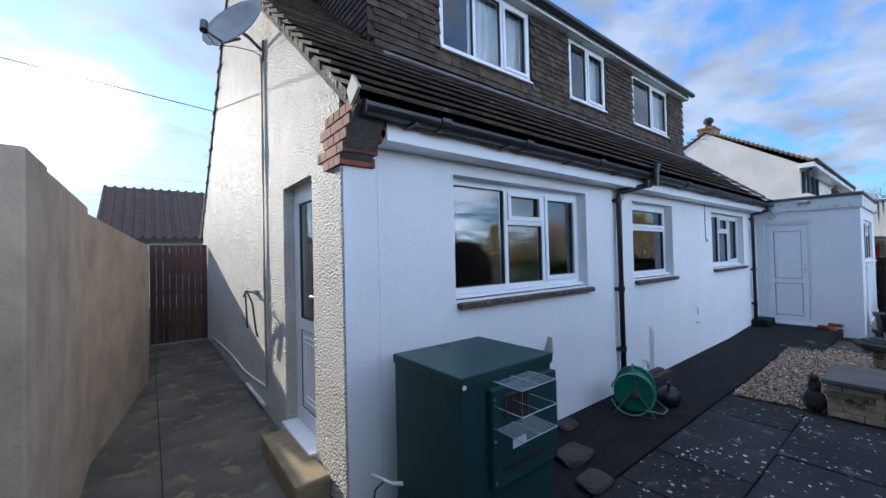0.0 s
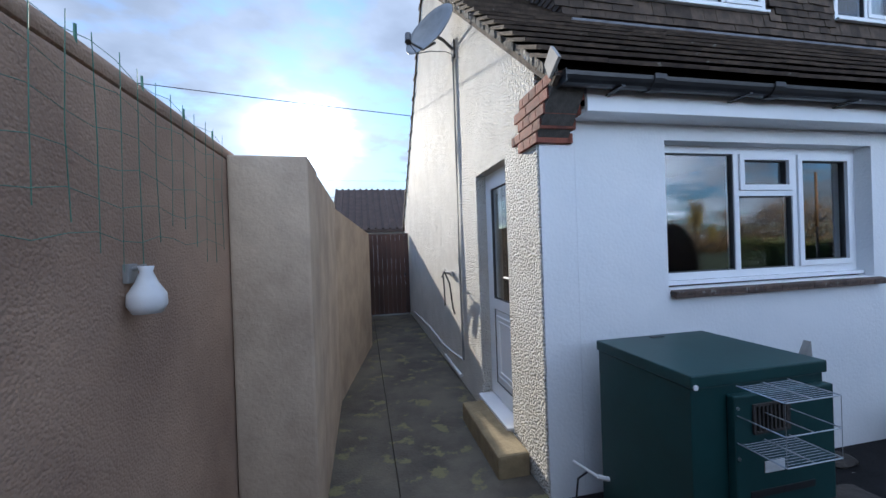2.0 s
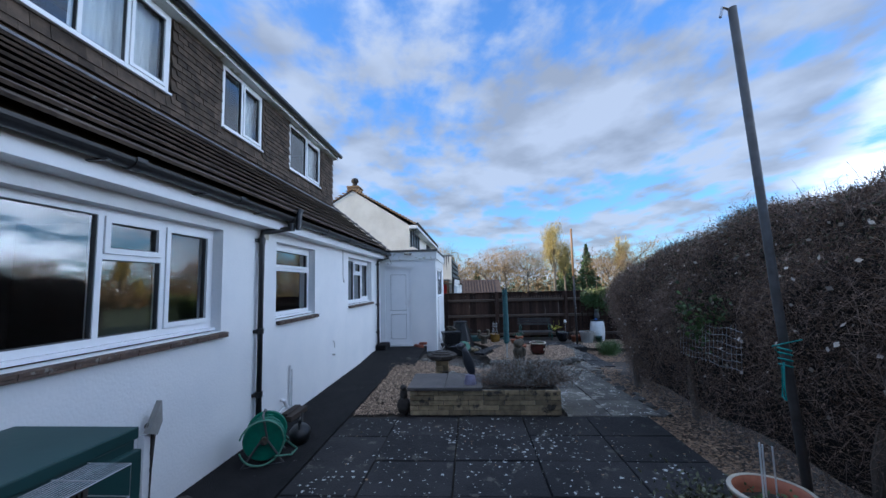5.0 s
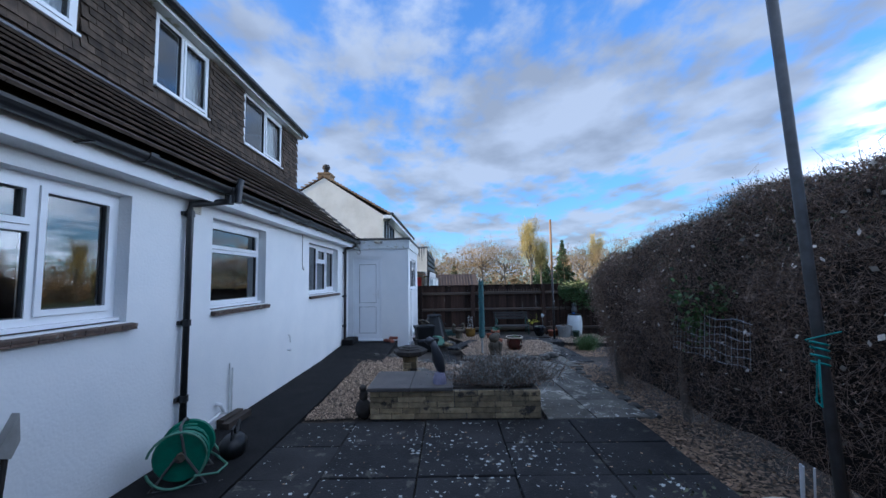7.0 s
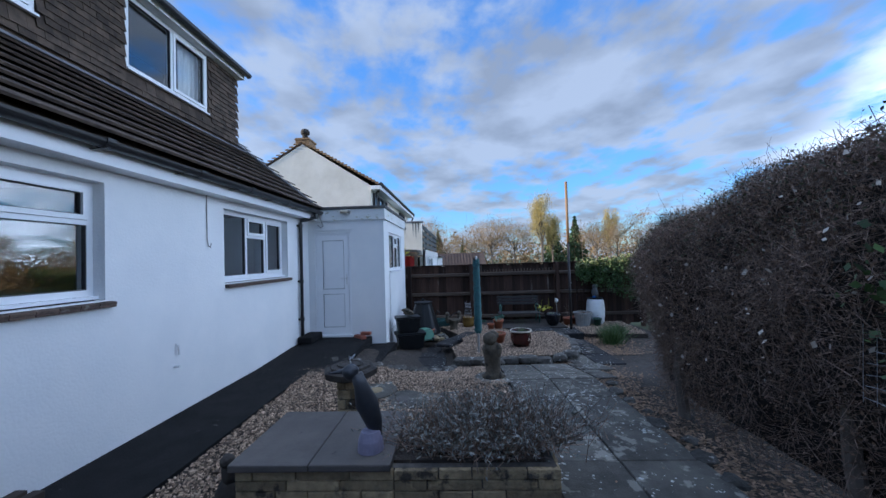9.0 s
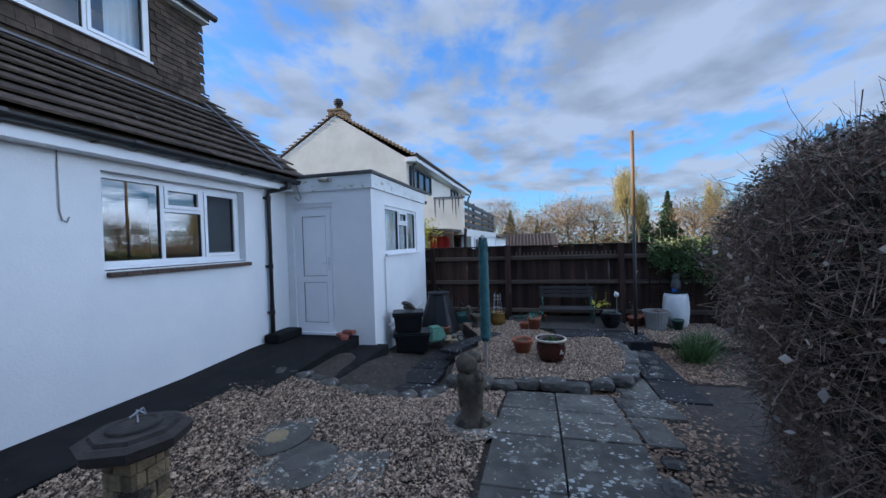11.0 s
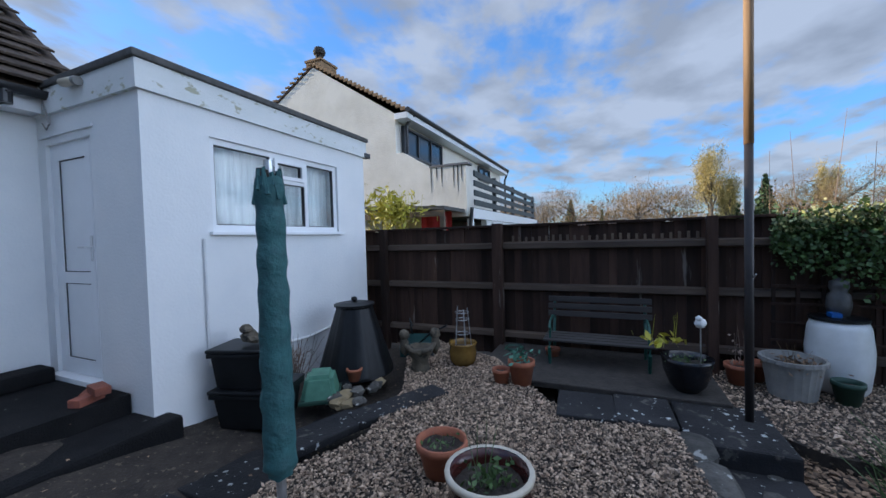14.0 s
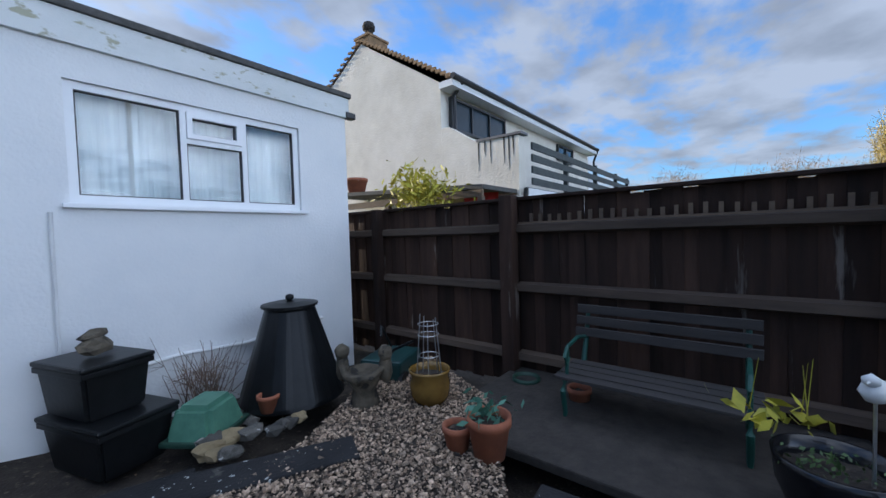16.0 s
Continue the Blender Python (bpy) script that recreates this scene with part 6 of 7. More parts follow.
def sprigs(parent, name, c, spread, n, size, material, seed, flat=0.0, stems=0, stem_h=.2, aspect=.5):
    """Small leaves and stems growing from a pot."""
    rg_ = np.random.default_rng(seed)
    p_ = np.array(c) + rg_.normal(size=(n, 3)) * np.array(spread)
    v_, f_ = leaf_quads(p_, size, rg_, flat, aspect)
    if stems:
        q = np.array(c) + rg_.normal(size=(stems, 3)) * np.array(spread) * (1, 1, 0) * .7 - (0, 0, spread[2])
        tips = q + rg_.normal(size=(stems, 3)) * (.05, .05, .03) + (0, 0, stem_h)
        v_, f_ = joined((v_, f_), twig_strips(q, tips, .003, rg_))
    return tagged(pieces(name, v_, f_, M[material], parent), kind="stuff")


BED = -0.40
p = pot("glazed_pot", "large glazed burgundy pot with cream rim on gravel", (9.62, -1.27, BED), .205, .31, "burgundy", "urn", "cream")
sprigs(p, "plant", (0, 0, .29), (.07, .07, .03), 120, .04, "plant", 1, stems=4, stem_h=.3)
bm = B()
for k in range(7):
    a = -2.55 + .05 * k
    x = .2 * math.cos(a)
    y_ = .2 * math.sin(a)
    tube(bm, [(x, y_, .13), (x * 1.0 + .012 * (k - 3), y_ * 1.005, .13 + .06 * math.cos((k - 3) * .4))], .004, 5)
part("leaf_motif", bm, M["cream"], p, "pale painted leaf motif")
p = pot("flower_pot", "orange plastic plant pot with dry soil", (9.98, -.86, BED), .16, .2, "terracotta", "flower")
sprigs(p, "plant", (0, 0, .17), (.06, .06, .02), 60, .03, "plant", 2)
p = pot("glazed_pot", "ochre glazed pot with wire plant support", (11.9, -.28, -.42), .16, .26, "ochre", "urn")
bm = B()
for k in range(5):
    a = k * 1.257
    tube(bm, [(.1 * math.cos(a), .1 * math.sin(a), .2), (.06 * math.cos(a), .06 * math.sin(a), .62 + .03 * (k % 3))], .004, 5)
for z in (.36, .52, .6):
    tube(bm, [(.08 * math.cos(t_), .08 * math.sin(t_), z) for t_ in np.linspace(0, 6.283, 14)], .003, 4)
part("wire_support", bm, M["wire"], p)
p = pot("flower_pot", "terracotta pot with pale succulent beside gravel", (11.55, -1.02, -.42), .13, .24, "terracotta", "flower")
sprigs(p, "plant", (0, 0, .28), (.06, .06, .04), 50, .08, "mint", 3, aspect=.4)
p = pot("flower_pot", "small broken terracotta pot on its side", (11.5, -.83, -.42), .09, .15, "terracotta", "flower")
p = pot("bowl_pot", "black glazed bowl pot with small green shrub", (11.93, -2.46, -.43), .205, .31, "black_glaze", "bowl")
sprigs(p, "soil_cover", (0, 0, .28), (.07, .09, .015), 90, .03, "plant", 4)
sprigs(p, "shrub", (.03, .2, .46), (.05, .1, .04), 34, .085, "bamboo", 5, stems=4, stem_h=.28)
bs = thing("bird_ornament", "white bird ornament on a thin steel stake", "ornament", (11.9, -2.56, -.2), rz=65)
bm = B()
tube(bm, [(0, 0, -.05), (0, 0, .36)], .006, 6)
part("stake", bm, M["wire"], bs)
bm = B()
for prof, at_, sq in (([(0, -.045), (.03, -.035), (.048, 0), (.035, .035), (0, .05)], (0, 0, .40), (1, 1.5)), ([(0, -.03), (.026, -.01), (.028, .01), (0, .03)], (0, .045, .45), (1, 1))):
    lathe(bm, prof, 14, at_, sq)
tube(bm, [(0, -.04, .40), (0, -.10, .385)], [.026, .006], 8)
tube(bm, [(0, .06, .452), (0, .09, .447)], [.008, .001], 6)
part("bird", bm, M["white_paint"], bs, smooth=True)
p = pot("flower_pot", "terracotta pot with dry stems by the fence", (12.6, -3.02, -.54), .13, .2, "terracotta", "flower")
sprigs(p, "plant", (0, 0, .3), (.05, .05, .1), 40, .04, "twig", 6, stems=6, stem_h=.35)
p = pot("flower_pot", "small orange pot behind the grey tub", (12.75, -3.2, -.54), .1, .2, "terracotta", "flower")
p = pot("grey_tub", "large fluted stone-grey plastic tub with dead leaves", (12.42, -3.38, -.54), .235, .36, "grey_plastic", "tub", None)
sprigs(p, "dead_leaves", (0, 0, .31), (.1, .1, .03), 120, .05, "leaf_litter", 7, stems=6, stem_h=.2)
p = pot("flower_pot", "dark green plastic pot beside the white barrel", (12.35, -3.74, -.54), .115, .2, "green_pot", "flower")
p = pot("bucket", "small dark green bucket by the fence post", (12.72, -.68, -.6), .12, .2, "green_pot", "flower")
p = pot("flower_pot", "pink plastic pot lying under the bench", (12.6, -1.18, -.5), .09, .16, "terracotta", "flower")
p = pot("flower_pot", "pale pink clay pot upside down by stones", (11.1, .63, -.43), .085, .13, "terracotta", "flower", soil=False)

p = pot("flower_pot", "large empty terracotta pot standing on canopy roof", (15.72, 5.2, 1.905), .27, .36, "terracotta", "flower", soil=False)

# pot with frame at the leaning clothes pole
p = pot("glazed_pot", "brown glazed pot with cream rim beside the clothes pole", (1.75, -1.34, -.2), .215, .40, "terracotta", "urn", "cream")
sprigs(p, "plant", (0, 0, .33), (.08, .08, .03), 160, .035, "plant", 9)
for a_, b_ in (((-.03, .07, .3), (-.08, .1, .72)), ((.02, .02, .3), (-.06, .07, .7)), ((.07, -.08, .3), (-.04, .0, .68))):
    part("stake", tube(B(), [a_, b_], .005, 5), M["white_paint"], p)
cp = thing("clothes_pole", "tall grey steel clothes pole with teal rope", "pole", (2.0, -1.76, -.22))
bm = B()
tube(bm, [(0, 0, 0), (-.01, .095, 1.6), (-.02, .20, 3.75)], .029, 12)
part("pole", bm, M["pole_steel"], cp, smooth=True)
bm = B()
tube(bm, [(-.02, .20, 3.73), (-.02, .27, 3.76), (-.02, .29, 3.68)], .01, 6)
part("hook", bm, M["wire"], cp)
bm = B()
for z in (1.12, 1.16, 1.2, 1.23):
    tube(bm, [(.036 * math.cos(a), .07 + .036 * math.sin(a), z + .01 * math.sin(a)) for a in np.linspace(0, 6.28, 14)], .007, 5)
tube(bm, [(-.035, .11, 1.15), (-.06, .14, 1.0), (-.05, .13, .9), (-.02, .13, .92), (-.03, .12, 1.12)], .006, 5)
tube(bm, [(-.03, .12, 1.2), (-.05, .19, 1.26), (-.04, -.02, 1.3)], .005, 5)
part("rope", bm, M["rope"], cp)
fp_ = thing("clothes_pole", "tan and black wooden clothes pole by the path", "pole", (11.5, -2.8, -.64))
bm = B()
tube(bm, [(0, 0, 0), (.01, -.005, 2.35)], .03, 12)
part("lower_pole", bm, M["pole_dark"], fp_, smooth=True)
bm = B()
tube(bm, [(.01, -.005, 2.32), (.02, -.01, 3.84)], .033, 12)
part("upper_pole", bm, M["pole_wood"], fp_, "tan wooden upper length", True)
bm = B()
tube(bm, [(.0, -.03, 1.3), (-.05, -.03, 1.33)], .006, 6)
part("cleat", bm, M["wire"], fp_)

# ---- rotary drier under its cover ----
rd = thing("rotary_dryer", "folded rotary clothes drier in teal cover", "clothes drier", (9.17, -.41, BED))
bm = B()
tube(bm, [(0, 0, 0), (0, 0, 1.8)], .022, 10)
part("pole", bm, M["wire"], rd)
bm = B()
rr_ = random.Random(4)
n, m = 26, 60
rows_ = []
for j in range(m + 1):
    z = .36 + 1.36 * j / m
    base_r = .072 - .012 * j / m - .02 * (j < 2) + .003 * math.sin(j * .9)
    rows_.append([bm.verts.new((math.cos(2 * math.pi * k / n) * (base_r + .007 * noise.noise((k * .35, j * .28, 1)) + .0035 * noise.noise((k * .9, j * 1.1, 4))), math.sin(2 * math.pi * k / n) * (base_r + .007 * noise.noise((k * .35, j * .28, 7)) + .0035 * noise.noise((k * .9, j * 1.2, 9))), z + .006 * math.sin(k * 1.1))) for k in range(n)])
for j in range(m):
    for k in range(n):
        bm.faces.new((rows_[j][k], rows_[j][(k + 1) % n], rows_[j + 1][(k + 1) % n], rows_[j + 1][k]))
part("cover", bm, M["teal_cover"], rd, "wrinkled teal fabric cover", True)
bm = B()
for k in range(4):
    a = k * math.pi / 2 + .5
    tube(bm, [(.03 * math.cos(a), .03 * math.sin(a), 1.6), (.04 * math.cos(a), .04 * math.sin(a), 1.78 - .015 * k)], .014, 8)
part("arms", bm, M["stone_dark"], rd)
bm = B()
for k in range(9):
    a = k * .7
    tube(bm, [(.058 * math.cos(a), .058 * math.sin(a), 1.68), (.045 * math.cos(a), .045 * math.sin(a), 1.74 + .01 * (k % 3)), (.066 * math.cos(a + .4), .066 * math.sin(a + .4), 1.66 - .02 * (k % 4))], .010, 5)
part("gathered_top", bm, M["teal_cover"], rd)

# ---- storage boxes, composter and barrel ----
bx = thing("storage_box", "black plastic lidded storage box, lower of two", "storage box", (10.27, 1.03, -.54), "stacked boxes", rz=18)
def tote(parent, w, d, h):
    bm = B()
    vs = bmesh.ops.create_cube(bm, size=1)["verts"]
    for v in vs:
        s = .86 if v.co.z < 0 else 1
        v.co = Vector((v.co.x * w * s, v.co.y * d * s, (v.co.z + .5) * h))
    bmesh.ops.bevel(bm, geom=list(bm.edges), offset=.02, segments=2, affect="EDGES")
    part("bin", bm, M["black_bin"], parent)
    part("lid", box(B(), -w * .54, w * .54, -d * .55, d * .55, h + .002, h + .035, .014), M["black_bin"], parent)
    part("rim", box(B(), -w * .525, w * .525, -d * .535, d * .535, h - .035, h, .006), M["black_bin"], parent)


tote(bx, .43, .58, .31)
bx2 = thing("storage_box", "black plastic lidded storage box stacked on another", "storage box", (10.22, 1.07, -.192), "stacked boxes", rz=18)
tote(bx2, .37, .48, .31)
rk = thing("driftwood", "gnarled pale stone resting on the box lid", "ornament", (10.22, 1.04, .153), rz=60)
rk.scale = (1.25, 1.25, 1.25)
bm = B()
rock(bm, (0, 0, .05), .07, 4, (1.6, .8, .7))
rock(bm, (.05, .02, .1), .06, 9, (1.7, .7, .5))
part("stone", bm, M["stone_statue"], rk)
tb = thing("trough", "faded mint green plastic tub turned upside down", "tub", (10.72, .74, -.46), rz=35)
tb.scale = (1.12, 1.12, 1.2)
bm = B()
vs = bmesh.ops.create_cube(bm, size=1)["verts"]
for v in vs:
    s = .72 if v.co.z > 0 else 1
    v.co = Vector((v.co.x * .36 * s, v.co.y * .3 * s, (v.co.z + .5) * .2))
bmesh.ops.bevel(bm, geom=list(bm.edges), offset=.03, segments=2, affect="EDGES")
part("tub", bm, M["mint"], tb)
part("rim", box(B(), -.19, .19, -.16, .16, 0, .03, .01), M["green_pot"], tb)
cm = thing("compost_bin", "black fluted plastic compost bin with lid", "compost bin", (11.42, .84, -.45))
bm = B()
lathe(bm, [(0, 0), (.42, 0), (.41, .03), (.20, .72), (.205, .74), (0, .74)], 96, wob=lambda a, z: 1 + (.02 if .02 < z < .73 else 0) * math.copysign(abs(math.cos(a * 8)) ** .4, math.cos(a * 8)))
part("body", bm, M["black_bin"], cm)
bm = B()
lathe(bm, [(0, .745), (.225, .745), (.225, .765), (.12, .785), (0, .79)], 30)
ld = part("lid", bm, M["black_bin"], cm)
bm = B()
lathe(bm, [(0, .79), (.02, .79), (.035, .81), (.03, .835), (0, .845)], 14)
part("knob", bm, M["black_bin"], ld, smooth=True)
wb = thing("water_barrel", "white plastic barrel with black lid, weather-stained", "barrel", (12.72, -3.83, -.54))
bm = B()
wb.scale = (.8, .8, .89)
lathe(bm, [(0, 0), (.24, 0), (.27, .05), (.30, .3), (.305, .45), (.28, .68), (.25, .76), (0, .76)], 32)
part("body", bm, M["white_barrel"], wb, smooth=True)
bm = B()
lathe(bm, [(0, .762), (.265, .762), (.265, .79), (.1, .8), (0, .8)], 32)
part("lid", bm, M["black_bin"], wb)
part("blue_box", box(B(), -.14, -.02, .02, .12, .80, .85, .008), M["blue_plastic"], wb, "blue plastic piece")
ow = thing("owl_ornament", "dark weathered stone owl figure on the barrel", "ornament", (12.74, -3.84, .174))
bm = B()
lathe(bm, [(0, 0), (.075, 0), (.095, .1), (.085, .2), (.06, .23), (.075, .28), (.07, .33), (0, .37)], 16)
part("figure", bm, M["pole_steel"], ow, smooth=True)

# ---- bench ----
def make_bench():
    b = thing("garden_bench", "dark slatted garden bench with green iron ends", "bench", (12.7, -1.69, -.6))
    for s in (.50, -.50):
        bm = B()
        tube(bm, [(.12, s, .86), (.06, s, .62), (-.02, s, .44), (-.06, s, .40), (-.42, s, .42), (-.46, s, .36), (-.42, s, .2), (-.46, s, 0)], [.016, .018, .02, .022, .02, .02, .018, .02], 8)
        tube(bm, [(-.04, s, .42), (.05, s, .2), (.1, s, 0)], .018, 8)
        tube(bm, [(.05, s, .62), (-.15, s, .66), (-.36, s, .64), (-.42, s, .58), (-.38, s, .52), (-.34, s, .56)], .014, 8)
        tube(bm, [(-.38, s, .44), (-.36, s, .62)], .013, 8)
        part("bench_end", bm, M["bench_green"], b, "green painted iron end")
    for k in range(4):
        bm = B()
        box(bm, -.45 + .11 * k, -.36 + .11 * k, -.57, .57, .43, .452, .004)
        part("seat_slat", bm, M["bench_slat"], b)
    for k in range(3):
        z = .63 + .085 * k
        x = .045 + .028 * k
        bm = B()
        box(bm, x - .03, x - .008, -.57, .57, z, z + .065, .004)
        part("back_slat", bm, M["bench_slat"], b)


make_bench()

# ---- statues, bird bath, bird ----
def lump(bm, c, r, sq, seed):
    res = bmesh.ops.create_icosphere(bm, subdivisions=3, radius=1)
    for v in res["verts"]:
        d = 1 + .18 * noise.noise(v.co * 2 + Vector((seed, 0, 0)))
        v.co = Vector(c) + Vector((v.co.x * sq[0], v.co.y * sq[1], v.co.z * sq[2])) * r * d


st1 = thing("garden_statue", "weathered stone bust figure standing on gravel", "statue", (7.4, -.52, -.33))
bm = B()
lathe(bm, [(0, 0), (.16, 0), (.165, .04), (.13, .07), (.10, .10), (.105, .2), (.115, .3), (.135, .40), (.12, .46), (.07, .5), (0, .51)], 24, squash=(.8, 1), wob=lambda a, z: 1 + .07 * math.sin(a * 3 + z * 11) + .04 * math.sin(a * 7 - z * 20))
lump(bm, (-.02, .03, .555), .098, (.95, 1.0, .98), 2)
lump(bm, (.02, -.02, .60), .075, (1, 1.05, .8), 3)
lump(bm, (-.06, .07, .42), .06, (.8, .8, 1.5), 4)
lump(bm, (-.06, -.08, .40), .06, (.8, .8, 1.6), 9)
part("figure", bm, M["stone_statue"], st1, smooth=True)
bm = B()
lathe(bm, [(0, 0), (.27, 0), (.28, .02), (.25, .035), (0, .04)], 22, wob=lambda a, z: 1 + .08 * math.sin(a * 2 + 1))
tagged(part("base_slab", bm, M["slab_light"]), "pale round stepping stone under the statue", "paving slab").matrix_basis = pose(7.4, -.52, -.345)
st2 = thing("garden_statue", "stone planter shaped like two small figures", "statue", (11.58, .10, -.44), rz=30)
bm = B()
lathe(bm, [(0, 0), (.12, 0), (.1, .06), (.085, .14), (.13, .22), (.16, .28), (.13, .29), (.1, .25), (0, .24)], 22, wob=lambda a, z: 1 + .07 * math.sin(a * 5))
for s in (-1, 1):
    lump(bm, (0, .17 * s, .30), .07, (.8, .7, 1.6), s + 3)
    lump(bm, (0, .17 * s, .42), .06, (1, .9, 1), s + 7)
    tube(bm, [(-.02, .17 * s, .33), (-.12, .1 * s, .27), (-.14, 0, .25)], .025, 8)
part("figure", bm, M["stone_statue"], st2, smooth=True)
st3 = thing("garden_statue", "small dark stone animal sitting by the planter", "statue", (4.42, 1.42, -.22))
bm = B()
lump(bm, (0, 0, .11), .1, (.9, .9, 1.2), 5)
lump(bm, (0, .0, .26), .065, (.9, .8, 1.2), 6)
lump(bm, (-.03, .0, .35), .05, (1, .8, .8), 8)
part("figure", bm, M["stone_dark"], st3, smooth=True)
bb = thing("bird_bath", "octagonal stone bird bath on buff block pillar", "bird bath", (5.62, .98, -.27))
bb.scale = (.84, .84, .97)
bm = B()
box(bm, -.105, .105, -.105, .105, 0, .55, .008)
part("pillar", bm, M["mortar"], bb)
for row in range(6):
    for q in range(2):
        w0 = -.12 if q == 0 else (.03 if row % 2 else -.03) + .004
        w1 = ((.03 if row % 2 else -.03) - .004) if q == 0 else .12
        for sx in (-1, 1):
            part("block", box(B(), min(sx * .09, sx * .122), max(sx * .09, sx * .122), w0, w1, .005 + row * .092, .089 + row * .092, .006), M["buff_block"], bb)
            part("block", box(B(), max(w0, -.088), min(w1, .088), min(sx * .09, sx * .122), max(sx * .09, sx * .122), .005 + row * .092, .089 + row * .092, .006), M["buff_block"], bb)
bm = B()
lathe(bm, [(0, .556), (.24, .556), (.30, .585), (.31, .635), (.27, .655), (.235, .65), (.225, .672), (0, .676)], 8)
part("bowl", bm, M["stone_dark"], bb)
bm = B()
lathe(bm, [(0, .677), (.15, .677), (.145, .690), (.12, .692), (.11, .684), (0, .684)], 16)
part("basin", bm, M["stone_dark"], bb)
bm = B()
tube(bm, [(0.02, 0, .685), (.03, .02, .75), (.06, -.02, .72), (.02, -.05, .77), (-.03, 0, .73)], .006, 6)
part("ornament", bm, M["wire"], bb)
br = thing("bird_figure", "dark painted bird figure on pale stone base", "statue", (4.45, .55, .162))
bm = B()
tube(bm, [(.03, -.07, .04), (.02, -.045, .12), (0, -.015, .22), (-.01, .01, .31), (-.01, .03, .36)], [.010, .042, .056, .034, .03], 14)
lump(bm, (-.01, .06, .37), .042, (.9, 1, .85), 11)
tube(bm, [(-.01, .09, .375), (-.02, .17, .365)], [.014, .003], 8)
part("bird", bm, M["bird_dark"], br, smooth=True)
part("bird_base", lathe(B(), [(0, 0), (.065, 0), (.06, .05), (.045, .09), (0, .1)], 14, (0, -.03, 0)), M["bird_base"], br, "pale lilac base")
br.scale = (1.3, 1.3, 1.35)

# lavender growing in the planter
lv = thing("lavender_bush", "grey-green lavender bush spilling over the planter", "shrub", (4.6, -.25, .13))
rgl = np.random.default_rng(21)
n = 2600
th_ = rgl.uniform(0, 2 * math.pi, n)
el = rgl.uniform(.05, 1.4, n)
rad = rgl.uniform(.14, .36, n)
p0 = np.stack([rgl.normal(size=n) * .1, rgl.normal(size=n) * .22, np.full(n, .02)], 1)
dr = np.stack([np.cos(th_) * np.cos(el) * .8, np.sin(th_) * np.cos(el) * 1.15, np.sin(el)], 1) * rad[:, None]
tw = twig_strips(p0, p0 + dr, .003, rgl)
pts = np.concatenate([p0 + dr * s for s in (.35, .5, .65, .8, .95)]) + rgl.normal(size=(5 * n, 3)) * .012
tagged(pieces("woody_growth", *tw, M["twig"], lv), "thin woody lavender stems", kind="stuff")
tagged(pieces("foliage", *leaf_quads(pts, .035, rgl, aspect=.3), M["lavender"], lv), kind="stuff")

# dry wild plant against the outhouse, and the pipe on its wall
dw = thing("dry_weed", "leafless dry weed against the white wall", "weed", (10.95, 1.3, -.45))
p0 = np.tile(np.array([[0, 0, 0.0]]), (60, 1)) + rgl.normal(size=(60, 3)) * (.1, .03, .0)
d = rgl.normal(size=(60, 3)) * (.16, .04, .1) + (0, 0, .35)
sub = np.repeat(p0 + d * .6, 3, 0)
tagged(pieces("growth", *joined(twig_strips(p0, p0 + d, .004, rgl), twig_strips(sub, sub + rgl.normal(size=sub.shape) * (.09, .04, .07), .002, rgl)), M["twig"], dw), kind="stuff")
wp = thing("waste_pipe", "white plastic pipe along the foot of wall", "pipe", (10.1, 1.43, -.1))
bm = B()
tube(bm, [(0.0, -.02, 1.18), (0, -.02, .1), (0.0, -.03, .06)], .012, 8)
tube(bm, [(.05, -.03, .0), (.7, -.03, .05), (1.2, -.03, .02), (2.0, -.03, .10)], .018, 8)
part("pipe", bm, M["white_paint"], wp)
wlm = thing("security_lamp", "small white bulkhead lamp on outhouse fascia", "lamp", (9.61, 2.21, 2.39))
bm = B()
tube(bm, [(-.01, -.08, 0), (-.03, -.07, .0), (-.05, .07, .0), (-.01, .08, 0)], [.02, .035, .035, .02], 10)
part("lamp_body", bm, M["cream"], wlm, smooth=True)
bm = B()
tube(bm, [(-.03, -.12, -.01), (-.03, -.07, -.0)], .036, 12)
part("bezel", bm, M["grey_plastic"], wlm)
lcb = thing("lamp_cable", "looped cable hanging beside the outhouse lamp", "cable", (9.63, 2.72, 2.1))
bm = B()
tube(bm, [(-.03, .06, .4), (-.04, .03, .3), (-.02, .0, .15), (-.02, -.06, .02), (-.02, -.0, -.02), (-.02, .06, .04)], .008, 6)
part("cable", bm, M["grey_plastic"], lcb)
sb = thing("pipe_plinth", "dark asphalt block round the downpipe foot", "plinth", (9.28, 2.83, -.15))
part("block", box(B(), -.28, .3, -.12, .155, 0, .13, .03), M["tarmac"], sb)
for k, (x, y) in enumerate(((9.42, 1.84), (9.5, 1.95), (9.48, 1.8))):
    t = thing("loose_brick", "mossy loose brick lying on the landing", "brick", (x, y, -.15 + .06 * (k == 2)), "loose bricks", rz=20 + 30 * k)
    part("brick", box(B(), -.1, .1, -.05, .05, 0, .06, .008), M["brick_red"], t)

# wheelbarrow remains by the fence
wbar = thing("garden_cart", "green metal cart with curved black handle", "cart", (12.2, .45, -.55), rz=20)
part("tray", box(B(), -.25, .25, -.2, .2, .12, .3, .03), M["green_steel"], wbar)
bm = B()
tube(bm, [(-.2, 0, .25), (-.35, -.2, .45), (-.4, -.4, .55)], .012, 8)
tube(bm, [(.2, .1, .3), (.0, .1, .55), (-.1, .05, .48)], .012, 8)
part("handle", bm, M["black_bin"], wbar)
for s in (-.18, .18):
    part("wheel", tube(B(), [(s, -.22, .1), (s, -.18, .1)], .1, 14), M["black_bin"], wbar)


